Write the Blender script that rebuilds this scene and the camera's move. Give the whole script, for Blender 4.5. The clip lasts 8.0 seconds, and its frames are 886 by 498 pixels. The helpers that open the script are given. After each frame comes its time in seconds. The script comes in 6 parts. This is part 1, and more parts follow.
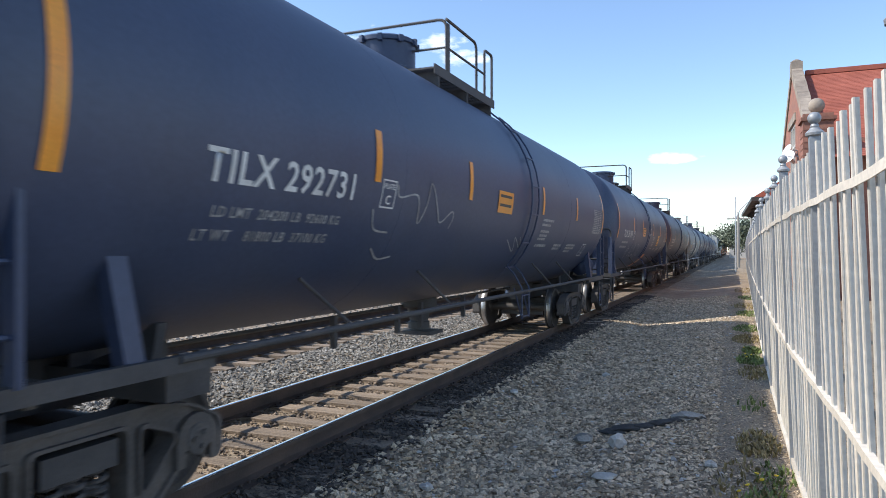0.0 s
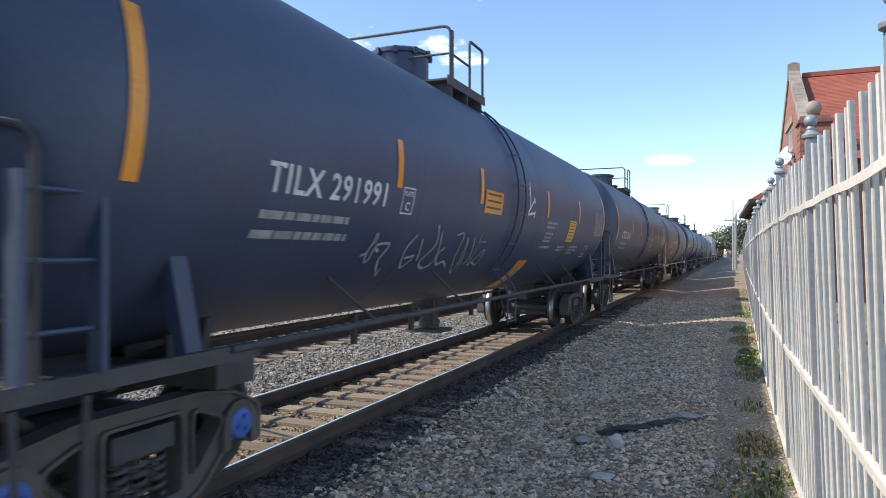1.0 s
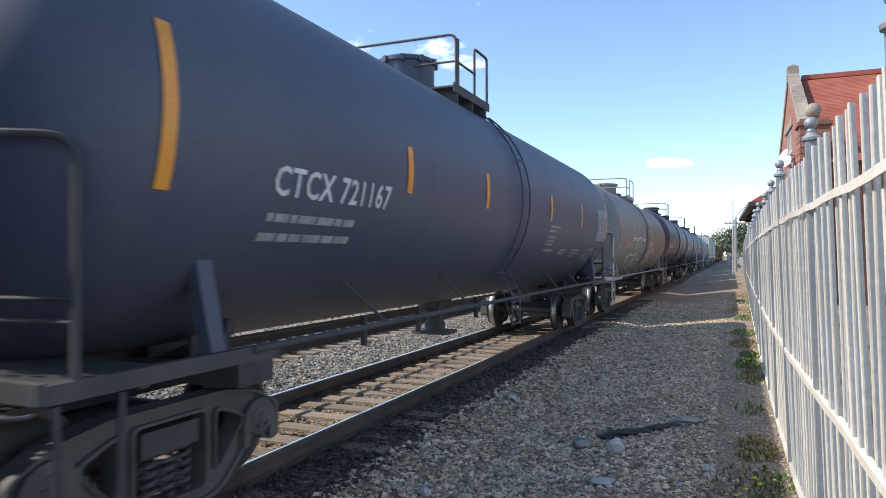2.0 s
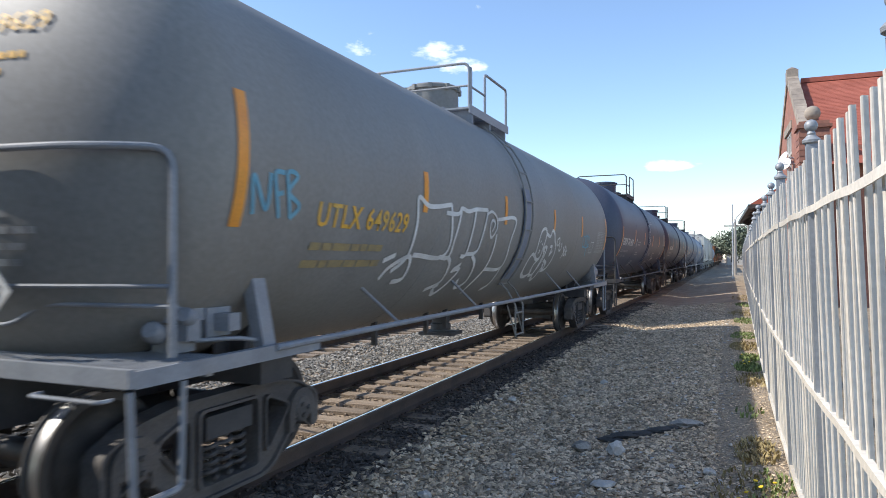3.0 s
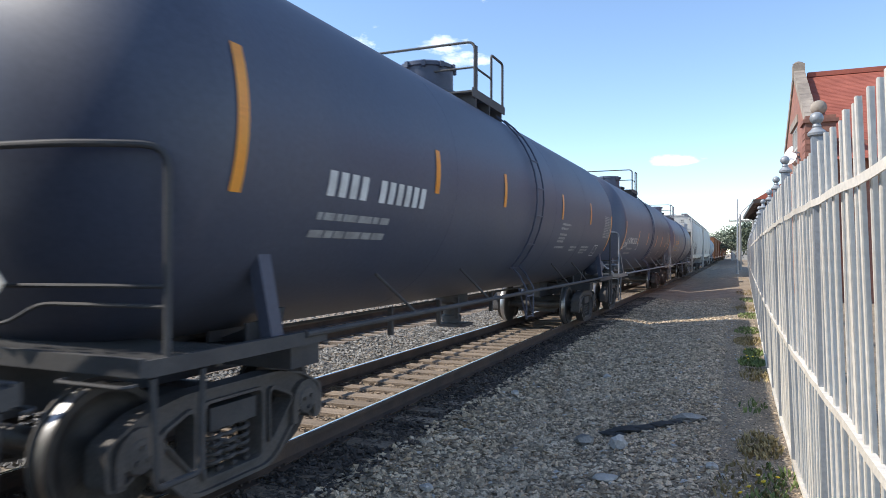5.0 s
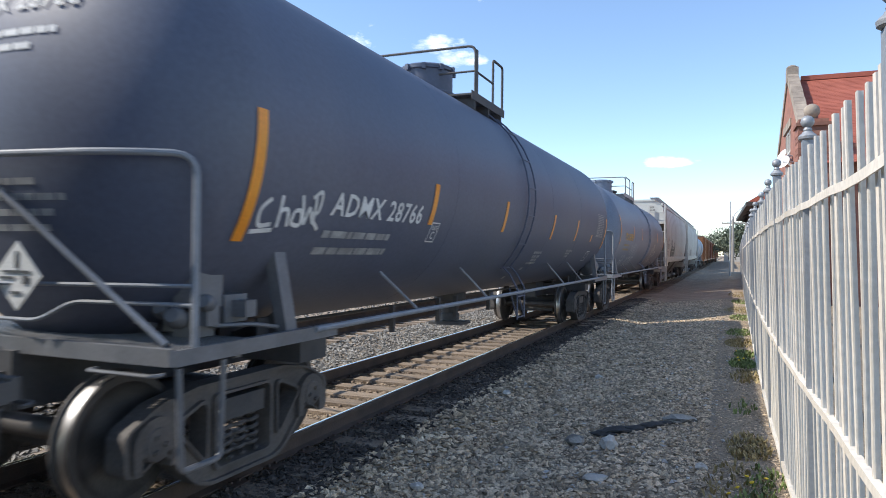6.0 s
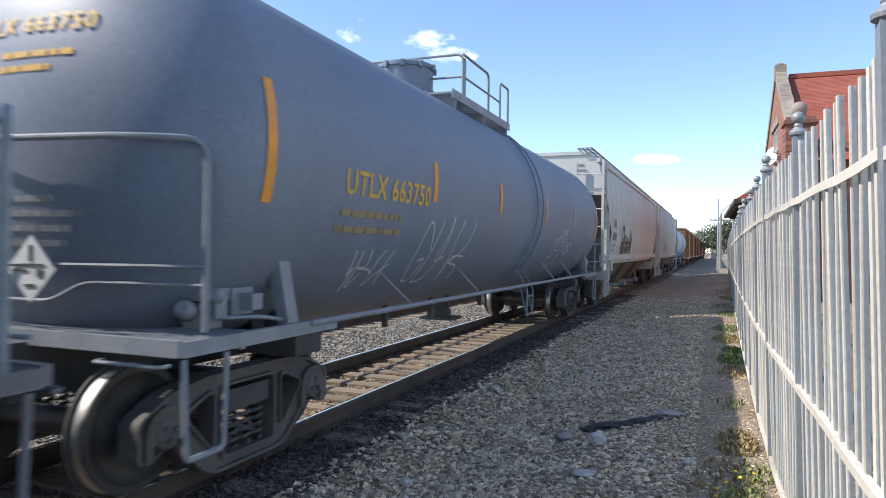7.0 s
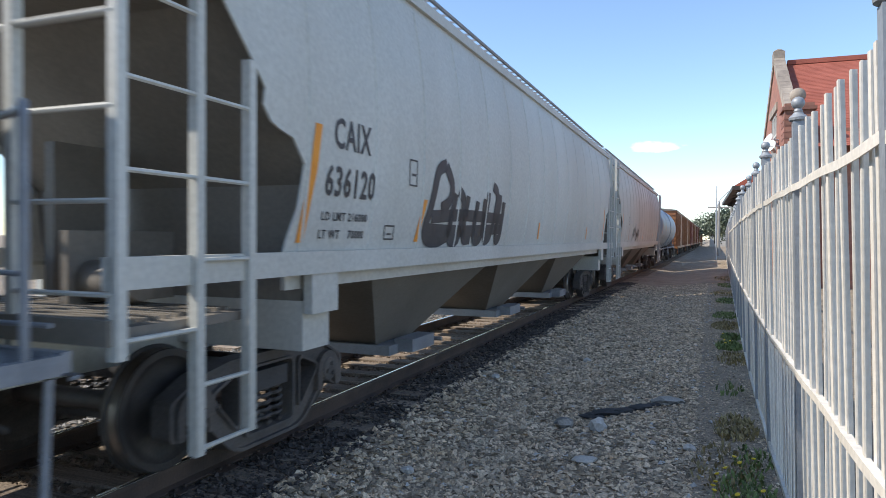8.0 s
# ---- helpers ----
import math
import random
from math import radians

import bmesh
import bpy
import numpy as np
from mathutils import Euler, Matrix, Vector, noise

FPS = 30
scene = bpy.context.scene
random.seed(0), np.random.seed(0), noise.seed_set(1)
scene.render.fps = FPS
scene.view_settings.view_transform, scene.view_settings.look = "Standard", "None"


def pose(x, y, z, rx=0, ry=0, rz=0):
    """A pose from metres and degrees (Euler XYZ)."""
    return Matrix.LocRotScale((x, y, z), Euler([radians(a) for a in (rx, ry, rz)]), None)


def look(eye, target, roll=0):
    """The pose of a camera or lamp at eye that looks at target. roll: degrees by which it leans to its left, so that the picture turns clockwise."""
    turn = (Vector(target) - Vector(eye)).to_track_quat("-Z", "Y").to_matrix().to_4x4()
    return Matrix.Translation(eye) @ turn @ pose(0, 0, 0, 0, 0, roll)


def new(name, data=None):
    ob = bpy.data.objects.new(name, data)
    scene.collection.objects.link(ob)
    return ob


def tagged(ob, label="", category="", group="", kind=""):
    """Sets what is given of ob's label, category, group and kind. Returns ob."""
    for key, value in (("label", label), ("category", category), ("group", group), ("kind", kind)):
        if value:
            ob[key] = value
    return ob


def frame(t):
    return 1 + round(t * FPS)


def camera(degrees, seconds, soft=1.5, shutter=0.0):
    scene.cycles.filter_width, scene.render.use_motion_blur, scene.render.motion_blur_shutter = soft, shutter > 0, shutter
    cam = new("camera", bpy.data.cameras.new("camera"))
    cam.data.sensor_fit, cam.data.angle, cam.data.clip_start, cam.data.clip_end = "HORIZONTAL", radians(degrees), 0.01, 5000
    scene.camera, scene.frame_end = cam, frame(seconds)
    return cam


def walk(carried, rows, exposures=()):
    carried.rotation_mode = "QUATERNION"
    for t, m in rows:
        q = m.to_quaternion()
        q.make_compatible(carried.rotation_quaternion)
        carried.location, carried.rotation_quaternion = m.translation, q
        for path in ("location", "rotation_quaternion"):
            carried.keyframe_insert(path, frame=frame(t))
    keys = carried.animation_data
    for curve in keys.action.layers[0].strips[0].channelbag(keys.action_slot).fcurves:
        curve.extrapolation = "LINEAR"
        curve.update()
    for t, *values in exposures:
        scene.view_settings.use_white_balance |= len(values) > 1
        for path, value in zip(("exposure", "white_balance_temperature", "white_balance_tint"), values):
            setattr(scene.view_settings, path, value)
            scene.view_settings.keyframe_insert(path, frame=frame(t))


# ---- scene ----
cam = camera(66.3, 8.0, soft=0.6, shutter=0.08)

# seconds, eye x y z, yaw, pitch, roll
PATH = [
    (0, 4.414, -0.012, 1.892, 22.15, 0.19, -0.10),
    (0.5, 4.418, -0.014, 1.891, 22.15, 0.27, -0.04),
    (1, 4.415, -0.043, 1.888, 21.96, 0.32, -0.03),
    (1.5, 4.416, -0.017, 1.892, 21.99, 0.44, -0.14),
    (3, 4.409, -0.018, 1.891, 21.93, 0.81, -0.14),
    (3.5, 4.407, 0.008, 1.878, 22.02, 0.80, -0.03),
    (4, 4.413, 0.001, 1.871, 22.17, 0.64, 0.02),
    (4.5, 4.410, 0.000, 1.880, 22.29, 0.35, 0.00),
    (6, 4.427, -0.001, 1.880, 21.76, 0.27, 0.60),
    (6.5, 4.422, 0.012, 1.873, 21.28, 0.20, 1.02),
    (7, 4.412, 0.023, 1.873, 20.85, -0.06, 0.78),
    (7.5, 4.408, 0.018, 1.870, 20.70, -0.50, 0.57),
    (8, 4.403, 0.023, 1.866, 20.71, -0.96, 0.38),
]
walk(cam, [(t, pose(x, y, z, 90 + p, 0, w) @ pose(0, 0, 0, 0, 0, r)) for t, x, y, z, w, p, r in PATH])

# ---- world, sun, exposure ----
SUN_TO = Vector((-1.0, -0.40, 1.0)).normalized()
world = bpy.data.worlds.new("sky")
scene.world = world
world.use_nodes = True


def build_world():
    nt = world.node_tree
    nt.nodes.clear()
    n = nt.nodes.new
    out, bg, sky = n("ShaderNodeOutputWorld"), n("ShaderNodeBackground"), n("ShaderNodeTexSky")
    sky.sky_type, sky.sun_disc = "NISHITA", False
    sky.sun_elevation = math.asin(SUN_TO.z)
    sky.sun_rotation = math.atan2(SUN_TO.x, SUN_TO.y)
    sky.air_density, sky.dust_density, sky.ozone_density = 0.88, 0.1, 2.5
    bg.inputs[1].default_value = 0.15
    co = n("ShaderNodeTexCoord")
    nz = n("ShaderNodeTexNoise")
    nz.inputs["Scale"].default_value, nz.inputs["Detail"].default_value, nz.inputs["Roughness"].default_value = 26.0, 7.0, 0.6
    mp = n("ShaderNodeMapping")
    mp.inputs["Scale"].default_value = (1, 1, 2.2)
    nt.links.new(co.outputs["Generated"], mp.inputs[0])
    nt.links.new(mp.outputs[0], nz.inputs["Vector"])
    total = None
    # small fair-weather clouds: azimuth left of the track, elevation, half widths (degrees), density
    for az, el, wa, we, dens in ((22.6, 17.2, 2.4, 0.8, 0.66), (20.2, 15.9, 1.9, 0.7, 0.68), (28.2, 17.4, 1.7, 0.9, 0.36),
                                 (3.2, 7.4, 2.2, 0.45, 0.8), (18.4, 20.0, 1.3, 0.8, 0.45), (52.0, 14.0, 4.0, 1.2, 0.9),
                                 (-60.0, 20.0, 5.0, 1.6, 0.9), (140.0, 16.0, 6.0, 1.5, 0.8), (-130.0, 24.0, 5.0, 1.5, 0.8)):
        a, e = radians(az), radians(el)
        d = Vector((-math.sin(a) * math.cos(e), math.cos(a) * math.cos(e), math.sin(e)))
        right = Vector((math.cos(a), math.sin(a), 0))
        up = right.cross(d)
        terms = []
        for axis, w in ((right, wa), (up, we)):
            dot = n("ShaderNodeVectorMath")
            dot.operation = "DOT_PRODUCT"
            dot.inputs[1].default_value = axis / math.sin(radians(w))
            nt.links.new(co.outputs["Generated"], dot.inputs[0])
            terms.append(dot)
        sub = n("ShaderNodeMath")
        sub.operation = "SUBTRACT"
        nt.links.new(terms[1].outputs["Value"], sub.inputs[0])
        sub.inputs[1].default_value = 0.0
        sq = []
        for src in (terms[0].outputs["Value"], sub.outputs[0]):
            m = n("ShaderNodeMath")
            m.operation = "MULTIPLY"
            nt.links.new(src, m.inputs[0])
            nt.links.new(src, m.inputs[1])
            sq.append(m)
        add = n("ShaderNodeMath")
        nt.links.new(sq[0].outputs[0], add.inputs[0])
        nt.links.new(sq[1].outputs[0], add.inputs[1])
        fall = n("ShaderNodeMapRange")
        fall.inputs["From Min"].default_value, fall.inputs["From Max"].default_value = 0.0, 1.6
        fall.inputs["To Min"].default_value, fall.inputs["To Max"].default_value = dens, 0.0
        nt.links.new(add.outputs[0], fall.inputs["Value"])
        front = n("ShaderNodeVectorMath")
        front.operation = "DOT_PRODUCT"
        front.inputs[1].default_value = d
        nt.links.new(co.outputs["Generated"], front.inputs[0])
        gate = n("ShaderNodeMath")
        gate.operation = "GREATER_THAN"
        gate.inputs[1].default_value = 0.5
        nt.links.new(front.outputs["Value"], gate.inputs[0])
        mul = n("ShaderNodeMath")
        mul.operation = "MULTIPLY"
        nt.links.new(fall.outputs[0], mul.inputs[0])
        nt.links.new(gate.outputs[0], mul.inputs[1])
        if total is None:
            total = mul
        else:
            mx = n("ShaderNodeMath")
            mx.operation = "MAXIMUM"
            nt.links.new(total.outputs[0], mx.inputs[0])
            nt.links.new(mul.outputs[0], mx.inputs[1])
            total = mx
    body = n("ShaderNodeMath")
    body.operation = "MULTIPLY_ADD"
    body.inputs[1].default_value = 2.2
    body.inputs[2].default_value = -1.15
    nt.links.new(nz.outputs[0], body.inputs[0])
    edge = n("ShaderNodeMath")
    nt.links.new(total.outputs[0], edge.inputs[0])
    nt.links.new(body.outputs[0], edge.inputs[1])
    ramp = n("ShaderNodeMapRange")
    ramp.inputs["From Min"].default_value, ramp.inputs["From Max"].default_value = 0.28, 0.95
    nt.links.new(edge.outputs[0], ramp.inputs["Value"])
    gate2 = n("ShaderNodeMath")
    gate2.operation = "MULTIPLY"
    gate2.use_clamp = True
    nt.links.new(ramp.outputs[0], gate2.inputs[0])
    some = n("ShaderNodeMath")
    some.operation = "MULTIPLY"
    some.inputs[1].default_value = 6.0
    some.use_clamp = True
    nt.links.new(total.outputs[0], some.inputs[0])
    nt.links.new(some.outputs[0], gate2.inputs[1])
    mix = n("ShaderNodeMix")
    mix.data_type = "RGBA"
    nt.links.new(gate2.outputs[0], mix.inputs[0])
    nt.links.new(sky.outputs[0], mix.inputs[6])
    mix.inputs[7].default_value = (6.3, 6.6, 7.0, 1)
    nt.links.new(mix.outputs[2], bg.inputs[0])
    nt.links.new(bg.outputs[0], out.inputs[0])


build_world()
sun = new("sun", bpy.data.lights.new("sun", "SUN"))
sun.data.energy, sun.data.angle, sun.data.color = 3.2, radians(0.53), (1.0, 0.94, 0.85)
sun.matrix_world = look(SUN_TO * 50, (0, 0, 0))
scene.view_settings.exposure = 0.78


# ---- materials ----
def material(name, a, b, rough=0.8, metal=0.0, scale=3.0, fine=60.0, bump=0.2, spread=(0.35, 0.65), streak=None, dust=None, rand=0.0, rvar=0.15, dist=0.01, grain=(0.88, 1.12), spec=0.5):
    """Two colours mixed by a broad noise, finer grain on top, bump; streak: stretch of the broad noise; dust: colour worn in with a third noise."""
    m = bpy.data.materials.new(name)
    m.use_nodes = True
    nt = m.node_tree
    p = nt.nodes["Principled BSDF"]
    n, lk = nt.nodes.new, nt.links.new
    co = n("ShaderNodeTexCoord")
    mp = n("ShaderNodeMapping")
    mp.inputs["Scale"].default_value = streak or (1, 1, 1)
    lk(co.outputs["Object"], mp.inputs[0])
    big, small = n("ShaderNodeTexNoise"), n("ShaderNodeTexNoise")
    big.inputs["Scale"].default_value, big.inputs["Detail"].default_value = scale, 6
    small.inputs["Scale"].default_value, small.inputs["Detail"].default_value = fine, 4
    lk(mp.outputs[0], big.inputs["Vector"])
    lk(co.outputs["Object"], small.inputs["Vector"])
    r = n("ShaderNodeMapRange")
    r.inputs["From Min"].default_value, r.inputs["From Max"].default_value = spread
    lk(big.outputs[0], r.inputs["Value"])
    mx = n("ShaderNodeMix")
    mx.data_type = "RGBA"
    mx.inputs[6].default_value, mx.inputs[7].default_value = (*a, 1), (*b, 1)
    lk(r.outputs[0], mx.inputs[0])
    col = mx.outputs[2]
    if dust:
        third = n("ShaderNodeTexNoise")
        third.inputs["Scale"].default_value, third.inputs["Detail"].default_value = scale * 0.37, 8
        lk(mp.outputs[0], third.inputs["Vector"])
        r3 = n("ShaderNodeMapRange")
        r3.inputs["From Min"].default_value, r3.inputs["From Max"].default_value = 0.5, 0.75
        r3.inputs["To Max"].default_value = 0.6
        lk(third.outputs[0], r3.inputs["Value"])
        mx3 = n("ShaderNodeMix")
        mx3.data_type = "RGBA"
        mx3.inputs[7].default_value = (*dust, 1)
        lk(r3.outputs[0], mx3.inputs[0])
        lk(col, mx3.inputs[6])
        col = mx3.outputs[2]
    tone = n("ShaderNodeHueSaturation")
    r2 = n("ShaderNodeMapRange")
    r2.inputs["From Min"].default_value, r2.inputs["From Max"].default_value = 0.25, 0.75
    r2.inputs["To Min"].default_value, r2.inputs["To Max"].default_value = grain
    lk(small.outputs[0], r2.inputs["Value"])
    val = r2.outputs[0]
    if rand:
        info = n("ShaderNodeObjectInfo")
        geo = n("ShaderNodeNewGeometry")
        s = n("ShaderNodeMath")
        lk(info.outputs["Random"], s.inputs[0])
        lk(geo.outputs["Random Per Island"], s.inputs[1])
        fr = n("ShaderNodeMath")
        fr.operation = "FRACT"
        lk(s.outputs[0], fr.inputs[0])
        rr = n("ShaderNodeMapRange")
        rr.inputs["To Min"].default_value, rr.inputs["To Max"].default_value = 1 - rand, 1 + rand
        lk(fr.outputs[0], rr.inputs["Value"])
        mu = n("ShaderNodeMath")
        mu.operation = "MULTIPLY"
        lk(val, mu.inputs[0])
        lk(rr.outputs[0], mu.inputs[1])
        val = mu.outputs[0]
    lk(val, tone.inputs["Value"])
    lk(col, tone.inputs["Color"])
    lk(tone.outputs[0], p.inputs["Base Color"])
    ro = n("ShaderNodeMapRange")
    ro.inputs["To Min"].default_value, ro.inputs["To Max"].default_value = max(0.03, rough - rvar), min(1.0, rough + rvar)
    lk(big.outputs[0], ro.inputs["Value"])
    lk(ro.outputs[0], p.inputs["Roughness"])
    p.inputs["Metallic"].default_value = metal
    p.inputs["Specular IOR Level"].default_value = spec
    if bump:
        bp = n("ShaderNodeBump")
        bp.inputs["Strength"].default_value, bp.inputs["Distance"].default_value = bump, dist
        lk(small.outputs[0], bp.inputs["Height"])
        lk(bp.outputs[0], p.inputs["Normal"])
    return m


GROUND = material("gravel_earth", (0.29, 0.225, 0.155), (0.40, 0.315, 0.225), 0.95, scale=1.3, fine=34, bump=1.0, dust=(0.14, 0.125, 0.11), dist=0.05, grain=(0.5, 1.5))
STONE = material("ballast_stone", (0.175, 0.163, 0.142), (0.27, 0.25, 0.218), 0.9, scale=2, fine=70, bump=0.4, rand=0.55, grain=(0.7, 1.3))
STONE_DARK = material("dusty_gravel_stone", (0.44, 0.335, 0.222), (0.58, 0.46, 0.325), 0.9, scale=2, fine=70, bump=0.4, rand=0.62, grain=(0.65, 1.3))
# oily tone, made darker still to hold the shade beside the train
SHADE_OIL_STONE = material("shade_dark_oily_stone", (0.05, 0.041, 0.035), (0.10, 0.08, 0.066), 0.8, scale=2, fine=70, bump=0.4, rand=0.5)
STONE_BROWN = material("brown_ballast_stone", (0.20, 0.15, 0.11), (0.30, 0.235, 0.175), 0.9, scale=2, fine=70, bump=0.4, rand=0.5)
PALE_STONE = material("pale_stone", (0.45, 0.42, 0.38), (0.58, 0.55, 0.5), 0.9, scale=5, fine=50, bump=0.4, rand=0.2)
TIE = material("weathered_tie", (0.19, 0.145, 0.105), (0.34, 0.265, 0.195), 0.9, scale=4, fine=45, bump=0.9, streak=(0.5, 9, 9), rand=0.25, dust=(0.10, 0.078, 0.058), grain=(0.6, 1.3))
RAIL_SIDE = material("rusty_rail", (0.055, 0.04, 0.033), (0.10, 0.07, 0.055), 0.85, scale=3, fine=50, bump=0.4, dust=(0.14, 0.09, 0.06))
RAIL_TOP = material("polished_rail_head", (0.55, 0.56, 0.58), (0.66, 0.67, 0.69), 0.22, metal=1.0, scale=4, fine=80, bump=0.05, rvar=0.08)
FENCE = material("weathered_white_paint", (0.66, 0.60, 0.51), (0.76, 0.705, 0.615), 0.6, scale=2.5, fine=30, bump=0.25, streak=(1, 1, 0.35), dust=(0.42, 0.34, 0.25), rand=0.10)
FENCE_POST = material("galvanised_grey_post", (0.26, 0.275, 0.29), (0.34, 0.355, 0.37), 0.5, metal=0.2, scale=3, fine=40, bump=0.2, streak=(1, 1, 0.3))
BLACK = material("black_tank_paint", (0.034, 0.050, 0.098), (0.050, 0.067, 0.122), 0.46, scale=0.8, fine=25, bump=0.06, streak=(1, 1.2, 0.35), dust=(0.074, 0.084, 0.114), rvar=0.1, spec=0.5)
BLACK_B = material("dusty_black_tank_paint", (0.076, 0.088, 0.13), (0.10, 0.112, 0.158), 0.5, scale=0.7, fine=25, bump=0.06, streak=(1, 1.2, 0.35), dust=(0.13, 0.136, 0.16), rvar=0.1, spec=0.5)
BLACK_C = material("faded_black_tank_paint", (0.052, 0.062, 0.098), (0.070, 0.080, 0.118), 0.48, scale=0.7, fine=25, bump=0.06, streak=(1, 1.2, 0.35), dust=(0.095, 0.10, 0.12), rvar=0.1)
TAN_GREY = material("grey_tank_paint", (0.20, 0.197, 0.187), (0.255, 0.247, 0.232), 0.55, scale=0.7, fine=25, bump=0.06, streak=(1, 1.2, 0.3), dust=(0.19, 0.165, 0.13), rvar=0.1)
BLUE_GREY = material("blue_grey_tank_paint", (0.165, 0.195, 0.255), (0.205, 0.235, 0.295), 0.5, scale=0.7, fine=25, bump=0.06, streak=(1, 1.2, 0.3), dust=(0.17, 0.17, 0.18), rvar=0.1)
PALE_BLUE = material("pale_blue_tank_paint", (0.30, 0.38, 0.46), (0.37, 0.45, 0.52), 0.45, scale=0.8, fine=25, bump=0.05, dust=(0.25, 0.28, 0.3))
UNDER = material("grimy_underframe", (0.048, 0.047, 0.05), (0.082, 0.078, 0.076), 0.7, scale=3, fine=40, bump=0.3, dust=(0.10, 0.085, 0.075))
TRUCK = material("dusty_cast_steel", (0.075, 0.068, 0.064), (0.12, 0.108, 0.10), 0.75, scale=4, fine=40, bump=0.35, dust=(0.16, 0.13, 0.105), grain=(0.75, 1.25))
WHEEL = material("wheel_steel", (0.045, 0.040, 0.037), (0.08, 0.07, 0.063), 0.6, metal=0.2, scale=6, fine=50, bump=0.2, grain=(0.8, 1.2))
TREAD = material("polished_wheel_tread", (0.42, 0.41, 0.40), (0.52, 0.51, 0.50), 0.42, metal=1.0, scale=6, fine=50, bump=0.1)
DARK_STEEL = material("dark_grey_painted_steel", (0.12, 0.125, 0.135), (0.17, 0.172, 0.18), 0.45, scale=4, fine=40, bump=0.1, dust=(0.16, 0.145, 0.13))
STEEL = material("grey_painted_steel", (0.21, 0.225, 0.25), (0.28, 0.295, 0.32), 0.45, scale=4, fine=40, bump=0.1, dust=(0.26, 0.24, 0.22))
ORANGE = material("orange_reflective_tape", (0.78, 0.28, 0.025), (0.85, 0.335, 0.035), 0.35, scale=6, fine=60, bump=0.05, dust=(0.55, 0.25, 0.04))
YELLOW = material("yellow_paint", (0.70, 0.38, 0.04), (0.78, 0.43, 0.055), 0.5, scale=6, fine=60, bump=0.05, dust=(0.45, 0.34, 0.12))
WHITE = material("white_stencil_paint", (0.62, 0.62, 0.60), (0.74, 0.74, 0.72), 0.6, scale=5, fine=60, bump=0.05, dust=(0.4, 0.39, 0.37))
DIM_WHITE = material("faded_white_stencil", (0.28, 0.28, 0.28), (0.42, 0.42, 0.41), 0.6, scale=9, fine=60, bump=0.05, dust=(0.15, 0.15, 0.15))
FADED_YELLOW = material("faded_yellow_stencil", (0.27, 0.22, 0.13), (0.38, 0.29, 0.13), 0.6, scale=9, fine=60, bump=0.05)
CYAN = material("blue_spray_paint", (0.11, 0.31, 0.42), (0.17, 0.39, 0.50), 0.6, scale=5, fine=60, bump=0.03)
INK = material("dark_spray_paint", (0.035, 0.035, 0.038), (0.06, 0.06, 0.062), 0.5, scale=5, fine=60, bump=0.03)
PANEL_BLUE = material("blue_grey_data_panel", (0.10, 0.14, 0.22), (0.13, 0.17, 0.26), 0.4, scale=5, fine=50, bump=0.03)
HOPPER = material("hopper_light_grey_paint", (0.52, 0.52, 0.475), (0.60, 0.595, 0.55), 0.5, scale=0.7, fine=25, bump=0.06, streak=(1, 1, 0.25), dust=(0.40, 0.37, 0.32), rvar=0.1)
# darker than HOPPER: the shade of the recessed ends is put into this grey
HOPPER_DARK = material("hopper_shade_grey", (0.17, 0.153, 0.13), (0.235, 0.215, 0.185), 0.6, scale=1, fine=25, bump=0.1, dust=(0.2, 0.17, 0.14))
BROWN = material("boxcar_brown_paint", (0.30, 0.12, 0.045), (0.38, 0.16, 0.06), 0.6, scale=1.5, fine=25, bump=0.1, dust=(0.22, 0.13, 0.08))
RED_BROWN = material("boxcar_red_paint", (0.24, 0.07, 0.04), (0.30, 0.09, 0.05), 0.6, scale=1.5, fine=25, bump=0.1, dust=(0.2, 0.1, 0.07))
ROOF = material("red_clay_roof_tile", (0.29, 0.080, 0.050), (0.36, 0.105, 0.068), 0.8, scale=1.2, fine=20, bump=0.2, rand=0.06)
BRICK = material("red_brick", (0.24, 0.10, 0.07), (0.32, 0.14, 0.095), 0.85, scale=3, fine=12, bump=0.4, dust=(0.2, 0.12, 0.09), rand=0.2)
SANDSTONE = material("weathered_sandstone", (0.25, 0.205, 0.165), (0.36, 0.30, 0.24), 0.9, scale=2, fine=14, bump=0.5, dust=(0.2, 0.17, 0.14), rand=0.15)
DARK_WOOD = material("dark_painted_timber", (0.045, 0.04, 0.036), (0.07, 0.062, 0.055), 0.6, scale=3, fine=30, bump=0.2)
GLASS_DARK = material("dark_window_glass", (0.02, 0.022, 0.025), (0.03, 0.032, 0.036), 0.08, scale=2, fine=10, bump=0.0, rvar=0.03)
LEAF = material("tree_foliage", (0.075, 0.09, 0.055), (0.125, 0.145, 0.09), 0.8, scale=1.0, fine=10, bump=0.2, rand=0.35)
WEED = material("weed_leaves", (0.12, 0.165, 0.045), (0.21, 0.26, 0.08), 0.7, scale=5, fine=30, bump=0.1, rand=0.35)
DRY = material("dry_grass", (0.26, 0.20, 0.09), (0.36, 0.28, 0.13), 0.8, scale=5, fine=30, bump=0.1, rand=0.3)
FLOWER = material("yellow_flower", (0.75, 0.50, 0.02), (0.85, 0.60, 0.03), 0.6, scale=9, fine=50, bump=0.05)
BARK = material("bark", (0.10, 0.075, 0.055), (0.16, 0.12, 0.09), 0.9, scale=6, fine=30, bump=0.6)
HORN = material("white_enamel", (0.74, 0.74, 0.73), (0.8, 0.8, 0.79), 0.35, scale=6, fine=50, bump=0.03)
ASPHALT_BIT = material("asphalt_lump", (0.035, 0.034, 0.033), (0.06, 0.058, 0.055), 0.95, scale=6, fine=50, bump=0.8)
